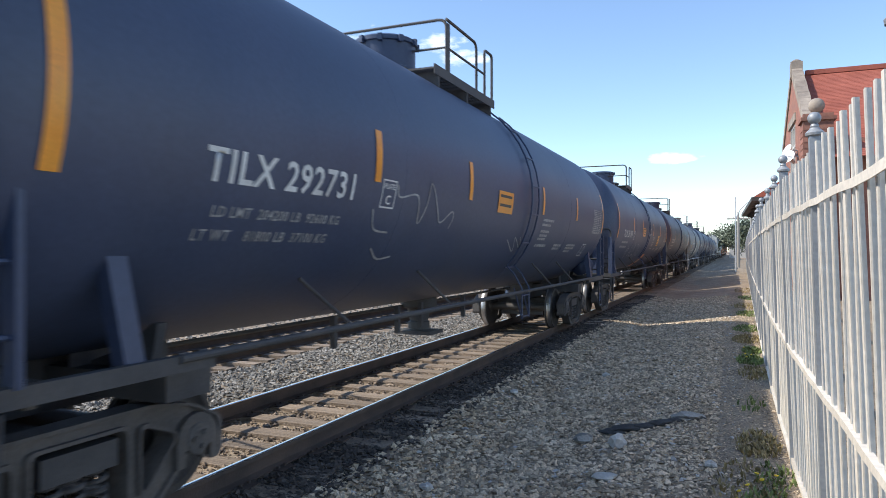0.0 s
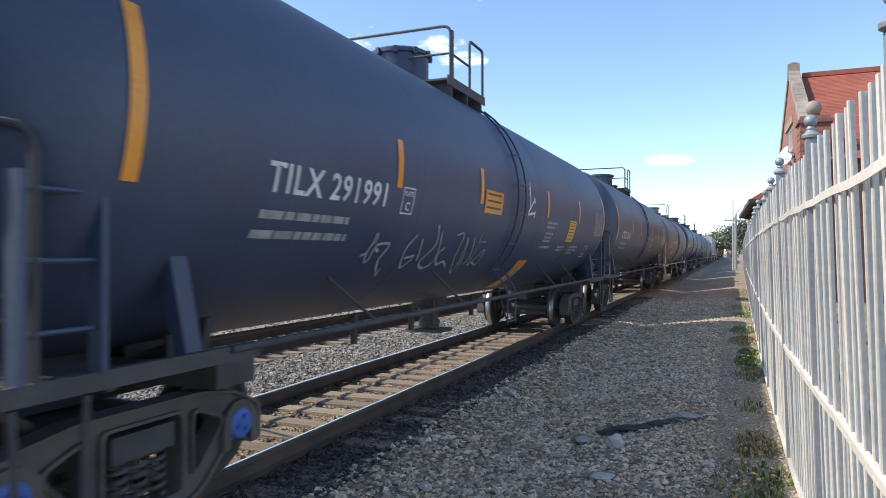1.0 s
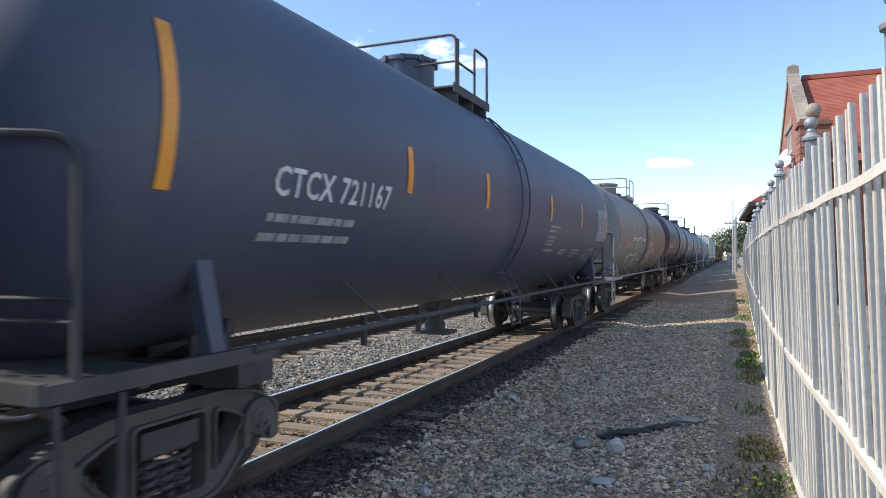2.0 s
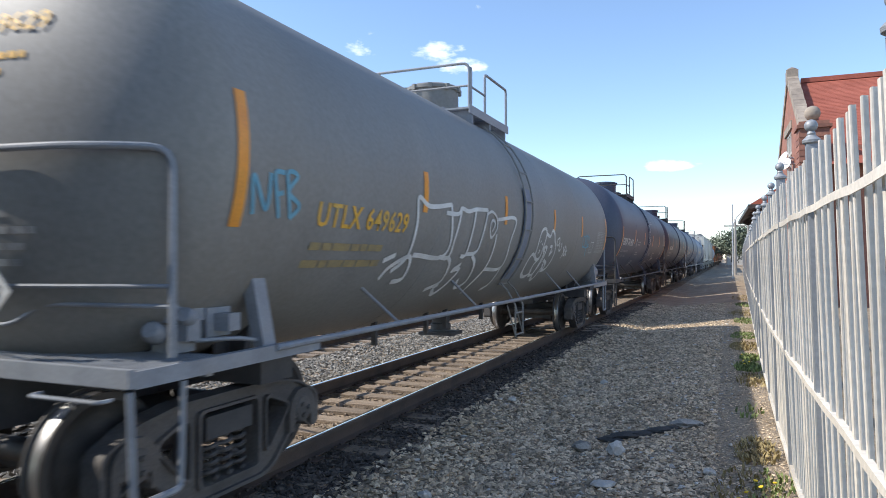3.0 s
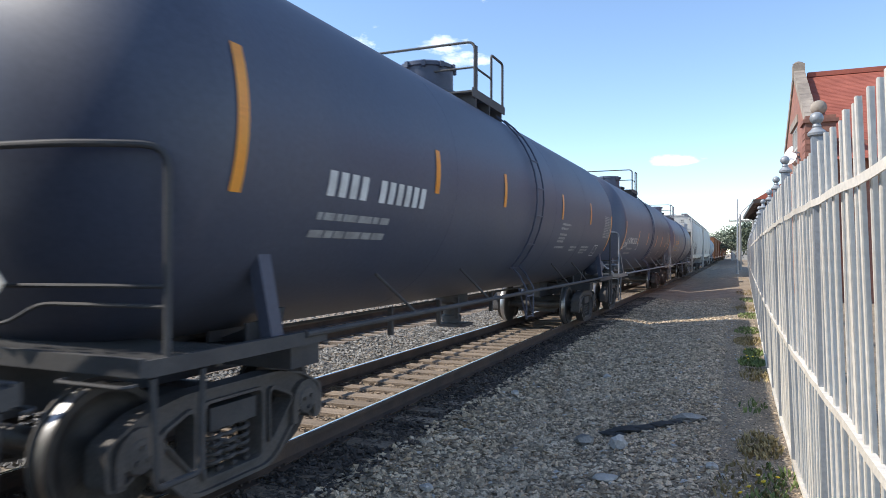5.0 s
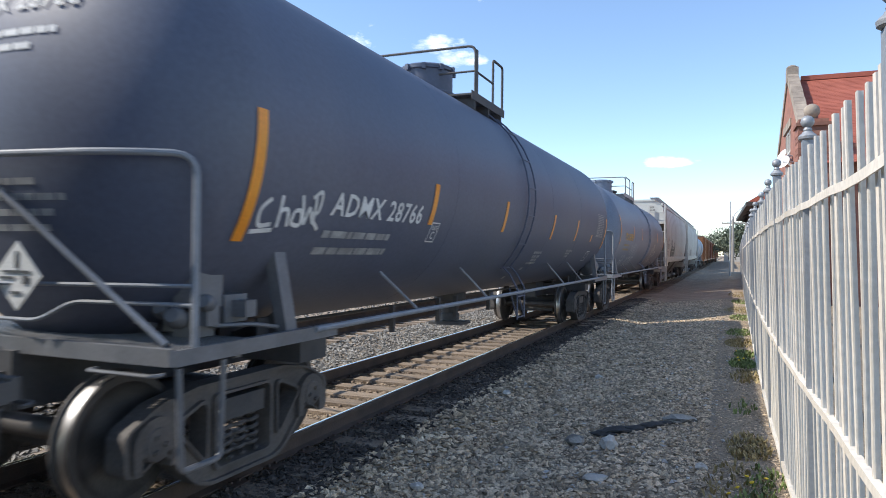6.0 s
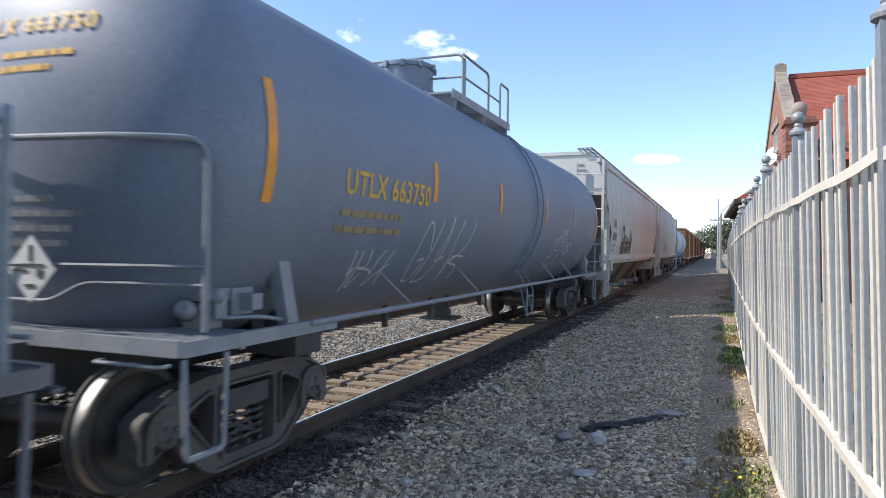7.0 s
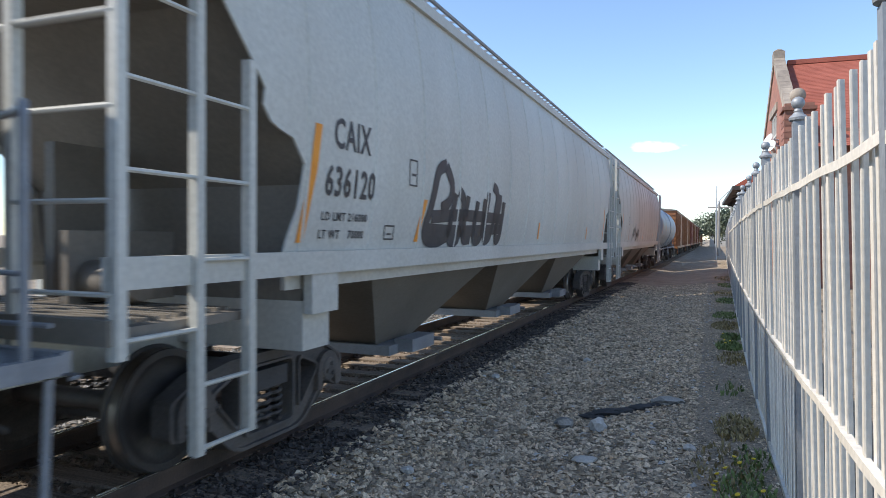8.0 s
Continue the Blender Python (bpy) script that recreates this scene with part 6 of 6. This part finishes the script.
car8, tank8 = tank_car(129.25, BLUE_GREY, STEEL, "UTLX 663750", YELLOW, "blue-grey tank car with thin white graffiti", 10, rail_paint=STEEL, raised=-0.05, rail_drop=0.05, ladder_at=0.56, end_shift=0.16, truck_at=-6.77, rear=7.25, stripes=((-7.24, 2.23, 3.11), (-4.21, 2.44, 2.88), (-1.69, 2.45, 2.88), (1.25, 2.43, 2.87), (4.08, 2.46, 2.89), (7.12, 2.20, 3.0)), rails=(-1.56, -0.31, 0.35, 0.85, 0.60), manway_at=-1.6, mark_at=(-6.18, 2.37), mark_size=(1.82, 0.23), data=(5.75, 6.80, 2.30, 2.81), lines=())

tank_car(186.80, PALE_BLUE, STEEL, "", WHITE, "pale blue tank car far along the train", 11, rail_paint=STEEL)
hop1, body1 = covered_hopper(147.3, HOPPER, "CAIX", "636120", "light grey covered hopper with dark graffiti on its side", 21)
hop2, body2 = covered_hopper(167.2, HOPPER, "", "", "light grey covered hopper with bowed ribbed sides", 22)
for i, paint in enumerate((BROWN, BROWN, RED_BROWN, BROWN, RED_BROWN, BROWN, BROWN, RED_BROWN)):
    boxcar(204.5 + 17.3 * i, paint, "weathered orange-brown ribbed steel boxcar" if paint is BROWN else "weathered dark red ribbed steel boxcar")


# -- sprayed paint and panels on the cars
def spray(tank, name, mat, label, lines, width, put=on_tank):
    """Sprayed lines, each stroke a part of its own."""
    for line in lines:
        bm = bmesh.new()
        stroke(bm, line, width, put)
        sheet_part(name + "_stroke", bm, mat, tank, label)


def tags(tank, mat, label, rows, put=on_tank):
    bm = bmesh.new()
    for y, z, w, h, n, width, seed in rows:
        scribble(bm, y, z, w, h, n, width, seed, put)
    sheet_part("graffiti", bm, mat, tank, label)


def sign(tank, mat, y0, y1, z0, z1, label, slant=0.0, lines=0, line_mat=None):
    bm = bmesh.new()
    patch(bm, y0, y1, z0, z1, on_tank, 0.007, 6, slant)
    ob = sheet_part("panel", bm, mat, tank, label)
    if lines:
        bm = bmesh.new()
        for i in range(lines):
            z = z1 - (z1 - z0) * (i + 0.7) / (lines + 0.4)
            s = slant * ((z - z0) / (z1 - z0) - 0.5)
            patch(bm, y0 + 0.06 + s, y1 - 0.08 + s, z, z + (z1 - z0) * 0.25 / lines, on_tank, 0.009, 1)
        tagged(sheet_part("panel_lines", bm, line_mat or INK, ob), kind="stuff")


# panels
sign(tank1, ORANGE, -0.86, -0.20, 2.33, 2.63, "orange rectangular panel with dark lines", lines=2)
sign(tank2, ORANGE, -1.78, -1.05, 2.32, 2.62, "orange rectangular panel with dark lines", lines=3)
sign(tank2, YELLOW, 3.39, 3.99, 2.02, 2.44, "yellow notice panel with fine print", slant=0.02, lines=6)
sign(tank2, ORANGE, 0.86, 1.42, 1.20, 1.67, "orange rectangular panel low on the tank", slant=-0.06)
sign(tank2, DIM_WHITE, 1.08, 1.39, 1.31, 1.53, "pale patch on the orange panel", slant=-0.03)
sign(tank3, PANEL_BLUE, 6.22, 7.42, 2.16, 2.92, "blue-grey painted data panel")
tags(tank3, DIM_WHITE, "pale blue sprayed letters", [(5.35, 1.68, 0.5, 0.26, 8, 0.022, 11), (6.95, 1.72, 0.32, 0.22, 6, 0.02, 12)])

# sprayed lettering, car by car
spray(tank1, "graffiti", DIM_WHITE, "thin white sprayed heartbeat line", [[(-3.87, 2.43), (-3.79, 2.32), (-3.4, 2.36), (-3.27, 2.09), (-3.15, 2.27), (-3.09, 2.51), (-2.83, 2.23), (-2.69, 2.12), (-2.44, 2.25), (-2.36, 2.19), (-2.41, 2.06)], [(-4.26, 2.18), (-4.14, 2.01), (-3.84, 1.98)], [(-4.02, 1.83), (-3.79, 1.73), (-3.52, 1.75)], [(-0.03, 1.97), (0.5, 1.8), (0.32, 2.01), (0.8, 1.84), (0.59, 2.02)]], 0.018)
spray(tank2, "graffiti", DIM_WHITE, "row of faint worn sprayed letters", [[(-4.58, 1.77), (-4.49, 1.81), (-4.46, 1.97), (-4.42, 1.92), (-4.49, 1.83), (-4.45, 1.72), (-4.38, 1.73), (-4.39, 1.84), (-4.28, 1.81)], [(-4.38, 1.87), (-4.24, 1.89), (-4.11, 1.87), (-4.17, 1.72), (-3.99, 1.57), (-4.01, 1.64)], [(-3.57, 1.99), (-3.7, 1.83), (-3.56, 1.64), (-3.4, 1.76), (-3.61, 1.74)], [(-3.4, 1.95), (-3.26, 1.71)], [(-3.11, 2.11), (-2.98, 1.89), (-3.15, 1.7), (-2.95, 1.62), (-2.77, 1.72), (-2.95, 2.04)], [(-2.66, 1.86), (-2.77, 1.78), (-2.62, 1.66), (-2.46, 1.69), (-2.24, 1.62)]], 0.03)
spray(tank2, "graffiti", DIM_WHITE, "thin sprayed letters low on the tank", [[(-2.46, 2.01), (-2.23, 2.02), (-2.17, 1.74), (-1.87, 1.54), (-2.05, 1.99), (-1.76, 1.57)], [(-1.82, 2), (-1.64, 1.74), (-1.7, 1.64)], [(-1.59, 2.04), (-1.55, 1.84), (-1.5, 1.63), (-1.21, 1.84), (-1.18, 1.64), (-1.42, 1.67)], [(-1.31, 1.95), (-1.51, 1.94)]], 0.022)
spray(tank2, "graffiti", WHITE, "white sprayed tag beside the ladder", [[(0.35, 2.91), (0.35, 2.71), (0.35, 2.53)], [(0.3, 2.83), (0.32, 2.76), (0.28, 2.7)], [(0.28, 2.43), (0.42, 2.54), (0.62, 2.66)], [(0.56, 2.68), (0.65, 2.6)], [(0.28, 2.4), (0.46, 2.42), (0.68, 2.44)], [(0.68, 2.47), (0.65, 2.37)]], 0.04)
spray(tank4, "graffiti", CYAN, "faded light blue sprayed letters", [[(-6.88, 2.24), (-6.92, 2.5), (-6.75, 2.28), (-6.74, 2.53)], [(-6.59, 2.23), (-6.69, 2.52), (-6.58, 2.55)], [(-6.65, 2.39), (-6.58, 2.41)], [(-6.46, 2.24), (-6.55, 2.54), (-6.43, 2.54), (-6.52, 2.42), (-6.37, 2.33), (-6.46, 2.23)]], 0.035)
spray(tank4, "graffiti", WHITE, "large white outlined graffiti letters", [[(-3.57, 2.45), (-3.22, 2.46), (-3.12, 2.53), (-2.89, 2.51), (-2.63, 2.55), (-2.19, 2.57)], [(-3.12, 2.53), (-3.17, 2.18), (-3.17, 1.96), (-3.46, 1.96)], [(-3.17, 1.96), (-3.02, 1.87), (-2.97, 1.66), (-3.28, 1.57)], [(-2.63, 2.55), (-2.65, 2.24), (-2.64, 1.99), (-2.79, 1.97)], [(-2.64, 1.87), (-2.83, 1.79), (-2.6, 1.8), (-2.72, 1.61), (-2.88, 1.5), (-3.03, 1.58), (-2.95, 1.63)], [(-2.19, 2.57), (-2.25, 2.24), (-2.29, 2.03), (-2.64, 1.99)], [(-2.38, 1.98), (-2.14, 1.86), (-2.04, 1.63), (-2.26, 1.56), (-2.41, 1.67)], [(-1.74, 2.47), (-0.92, 2.52), (-0.98, 2.19), (-0.91, 1.81), (-1.62, 1.79)], [(-1.69, 2.27), (-1.61, 1.85), (-1.77, 1.58), (-1.8, 1.46)], [(-0.91, 1.81), (-0.9, 1.56), (-1.08, 1.48)]], 0.05)
spray(tank4, "graffiti", WHITE, "large white outlined graffiti letters", [[(-3.44, 2.55), (-4.03, 2.49), (-4.33, 2.56), (-4.29, 2.28), (-4.29, 1.96), (-4.5, 1.81)], [(-4.67, 1.74), (-4.57, 1.86), (-4.22, 1.96), (-4.12, 1.74), (-4.35, 1.7)], [(-3.44, 2.55), (-3.3, 1.99), (-4.17, 1.98)], [(-4.77, 1.92), (-4.56, 1.98)]], 0.05)
spray(tank4, "graffiti", WHITE, "white sprayed spiral", [[(-2.19, 2.52), (-2.01, 2.56), (-1.8, 2.49), (-1.73, 2.35), (-1.88, 2.22), (-2.02, 2.34), (-1.97, 2.45), (-1.84, 2.41), (-1.9, 2.3)]], 0.035)
spray(tank4, "graffiti", WHITE, "white sprayed round figure with a face", [[(1.01, 1.72), (0.9, 1.64), (0.67, 1.63), (0.46, 1.71), (0.39, 1.89), (0.49, 2.01), (0.67, 1.98)], [(0.67, 1.98), (0.63, 2.26), (0.71, 2.41), (0.92, 2.45), (1.04, 2.36), (1.03, 2.12), (1.04, 1.96), (0.88, 1.92), (0.68, 1.98)], [(1.04, 2.37), (1.32, 2.33), (1.43, 2.44), (1.6, 2.39), (1.73, 2.27), (1.91, 2.16), (2.01, 1.96), (1.93, 1.75), (1.64, 1.71)], [(1.05, 1.94), (0.92, 1.86), (0.91, 1.76), (1.07, 1.64), (1.24, 1.67), (1.23, 1.85), (1.22, 2.03), (1.08, 2.12), (1.28, 2.13), (1.31, 1.96), (1.28, 1.65), (1.54, 1.55), (1.56, 1.77)], [(1.51, 2.16), (1.65, 2.14), (1.65, 2), (1.77, 2.08)], [(1.42, 1.91), (1.7, 1.84), (1.71, 1.72), (1.5, 1.85)]], 0.055)
spray(tank4, "graffiti", WHITE, "white sprayed eyes and mouth", [[(0.74, 2.24), (0.77, 2.21)], [(0.89, 2.2), (0.92, 2.17)], [(0.81, 2.08), (0.87, 2.06), (0.82, 2.02)]], 0.035)
spray(tank4, "graffiti", WHITE, "small white sprayed letters", [[(2.03, 2.32), (1.93, 2.28), (1.98, 2.19), (2.12, 2.2), (2.1, 2.3), (2.03, 2.32)], [(2.16, 2.24), (2.24, 2.11), (2.36, 2.09), (2.38, 2.18), (2.32, 2.23)], [(2.57, 2.17), (2.72, 2.07)], [(2.76, 2.19), (2.71, 2.06), (2.67, 1.94)], [(2.72, 2.19), (2.78, 2.02), (2.88, 2.01), (2.85, 2.16)], [(2.97, 2.09), (2.88, 2.06), (3.02, 1.99)]], 0.035)
spray(tank4, "graffiti", CYAN, "light blue sprayed tag with drips", [[(4.31, 2.41), (4.34, 2.21), (4.57, 2.21), (4.48, 2.41), (4.31, 2.41)], [(4.65, 2.21), (4.58, 2.45), (4.73, 2.41), (4.69, 2.32), (4.88, 2.22)], [(4.81, 2.45), (4.9, 2.22), (5.04, 2.27)], [(4.84, 2.48), (5, 2.33)], [(4.42, 2.2), (4.75, 2.18), (5.06, 2.21)], [(4.77, 2.18), (4.99, 1.98)]], 0.03)
spray(tank5, "graffiti", WHITE, "small white sprayed signature", [[(2.8, 1.66), (3.01, 1.74), (3.03, 1.85), (3.2, 1.68), (3.27, 1.79), (3.35, 1.68), (3.41, 1.82), (3.66, 1.7), (3.62, 1.82)], [(3.05, 1.75), (3.58, 1.78)]], 0.025)
spray(tank7, "graffiti", WHITE, "white sprayed rounded letters", [[(-7.16, 2.16), (-7.25, 2.08), (-7.22, 1.97), (-7.09, 1.98)], [(-7.04, 2.19), (-7.01, 1.96), (-7.02, 2.07), (-6.94, 2.09), (-6.89, 1.97)], [(-6.85, 2.09), (-6.85, 2), (-6.74, 1.99), (-6.77, 2.09), (-6.85, 2.09)], [(-6.8, 2.21), (-6.69, 2), (-6.67, 2.12), (-6.57, 2.01), (-6.62, 2.23)], [(-6.66, 2.2), (-6.55, 2.25), (-6.54, 2.1), (-6.63, 2.07), (-6.47, 1.96)], [(-7.29, 1.92), (-7.05, 1.94)]], 0.032)
spray(tank8, "graffiti", WHITE, "thin white spiky sprayed letters", [[(-3.9, 1.89), (-4.11, 2.21), (-4.24, 2.09), (-4.26, 1.78), (-4.13, 1.55), (-3.98, 1.57), (-3.96, 1.79), (-4.12, 1.77)], [(-3.8, 2.25), (-3.85, 1.85), (-3.82, 1.53), (-3.54, 1.55)], [(-3.57, 1.53), (-3.47, 1.89), (-3.47, 2.31), (-3.52, 2.06), (-3.59, 1.78), (-3.37, 1.82)], [(-3.1, 2.29), (-3.19, 1.98), (-3.06, 1.51), (-3.07, 1.8), (-2.64, 1.82)], [(-2.65, 2.28), (-2.76, 1.94), (-3.06, 1.75), (-2.73, 1.69), (-2.65, 1.52)]], 0.02)
spray(tank8, "graffiti", WHITE, "thin white sprayed letters beside them", [[(-5.47, 1.49), (-5.53, 1.72), (-5.56, 1.65), (-5.64, 1.89)], [(-5.51, 1.89), (-5.41, 1.53), (-5.32, 1.68)], [(-5.34, 1.9), (-5.29, 1.74), (-5.44, 1.72), (-5.2, 1.7), (-5.08, 1.65)], [(-5.04, 1.9), (-5.11, 1.76), (-5.07, 1.53), (-4.98, 1.64), (-4.81, 1.75)], [(-4.84, 1.9), (-4.9, 1.72), (-4.82, 1.53)]], 0.02)
spray(tank8, "graffiti", WHITE, "thin white sprayed wing of looping letters", [[(2.76, 1.55), (2.46, 1.7), (2.51, 1.77), (2.64, 1.78), (2.51, 1.9), (2.48, 2.09), (2.6, 2.17), (2.66, 2.07), (2.73, 1.9)], [(2.65, 2.04), (2.83, 2.21), (2.85, 2.11), (2.84, 2)], [(2.96, 2.08), (3.05, 2.31), (3.16, 2.3), (3.12, 2.13)], [(3.2, 2.12), (3.34, 2.32), (3.42, 2.32), (3.41, 2.14)], [(2.98, 1.45), (2.88, 1.66), (2.77, 1.9), (3, 1.9)], [(2.94, 1.48), (3.15, 1.63), (3.19, 1.84), (3.21, 2.11), (3.33, 2)], [(3.01, 1.49), (3.33, 1.68), (3.44, 1.87), (3.5, 2.13), (3.59, 2.12), (3.66, 1.99), (3.68, 1.87)], [(3.68, 1.87), (3.99, 1.85), (4.29, 1.97), (4.01, 2.08), (3.99, 2)], [(3.74, 2), (3.99, 2), (3.94, 1.91), (4.09, 1.93)]], 0.022)


def end_brace(car):
    bm = bmesh.new()
    tube(bm, [(-0.25, -8.24, 2.55), (1.30, -7.92, 1.29)], 0.022, 8)
    part("brace", bm, STEEL, car, "diagonal end brace")


end_brace(car7)
# a worn, unreadable number
bm = bmesh.new()
for k in (0, 1, 2, 3, 5, 6, 7, 8, 9, 10):
    patch(bm, -6.35 + 0.17 * k, -6.24 + 0.17 * k, 2.24, 2.44, n=4)
tagged(sheet_part("number_bars", bm, WHITE, tank6), "worn white stencilled number", kind="stuff")

loops = random.Random(31)
spray(tank5, "graffiti", WHITE, "tall white sprayed stack of loops", [[(0.26 + 0.012 * k + 0.19 * (k % 3 - 1) + r * 0.75 * math.cos(j * 0.9), 3.20 - 0.058 * k + r * math.sin(j * 0.9)) for j in range(8)] for k, r in ((k, loops.uniform(0.07, 0.12)) for k in range(15))] + [[(0.10, 3.2), (0.18, 2.9), (0.4, 2.7), (0.28, 2.38)]], 0.026)
spray(body1, "graffiti", INK, "broad dark sprayed graffiti letters", [
    [(-5, 2.72), (-5.25, 2.6), (-5.4, 2.2), (-5.5, 1.9), (-5.15, 1.82), (-4.75, 1.9)], [(-5, 2.7), (-4.8, 2.5), (-4.85, 2.3), (-5.1, 2.2)],
    [(-4.65, 2.4), (-4.75, 1.9), (-4.45, 1.85), (-4.35, 2.3), (-4.55, 2.45)], [(-4.2, 2.4), (-4.25, 1.9), (-3.95, 1.85)], [(-3.8, 2.35), (-3.85, 1.9), (-3.55, 1.88), (-3.5, 2.4)],
    [(-3.35, 2.5), (-3.4, 1.9), (-3.15, 1.88), (-3, 2.2), (-2.95, 2.5), (-3.15, 2.6)], [(-2.8, 2.5), (-2.85, 1.9), (-2.65, 1.9), (-2.6, 2.4)], [(-5.45, 1.95), (-4.25, 1.95), (-2.65, 2.0)], [(-5.35, 2.1), (-4.25, 2.15), (-2.65, 2.15)]], 0.15, on_hopper)
tags(body2, INK, "dark scrawl low on the hopper side", [(-4.5, 1.85, 2.4, 0.5, 12, 0.06, 24)], on_hopper)


def motions():
    for car, y0 in CARS:
        rows = []
        for i in range(17):
            t = i * 0.5
            y = y0 - SPEED * t
            rows.append((t, pose(bend(y), y, 0, 0, 0, -math.degrees(heading(y)))))
        walk(car, rows)
    for ws, y in WHEELSETS:
        turn = math.degrees(SPEED / FPS / 0.4425)
        start = (y * 37.0) % 360
        walk(ws, [(i / FPS, pose(0, y, 0.61, start + turn * i, 0, 0)) for i in range(241)])


motions()
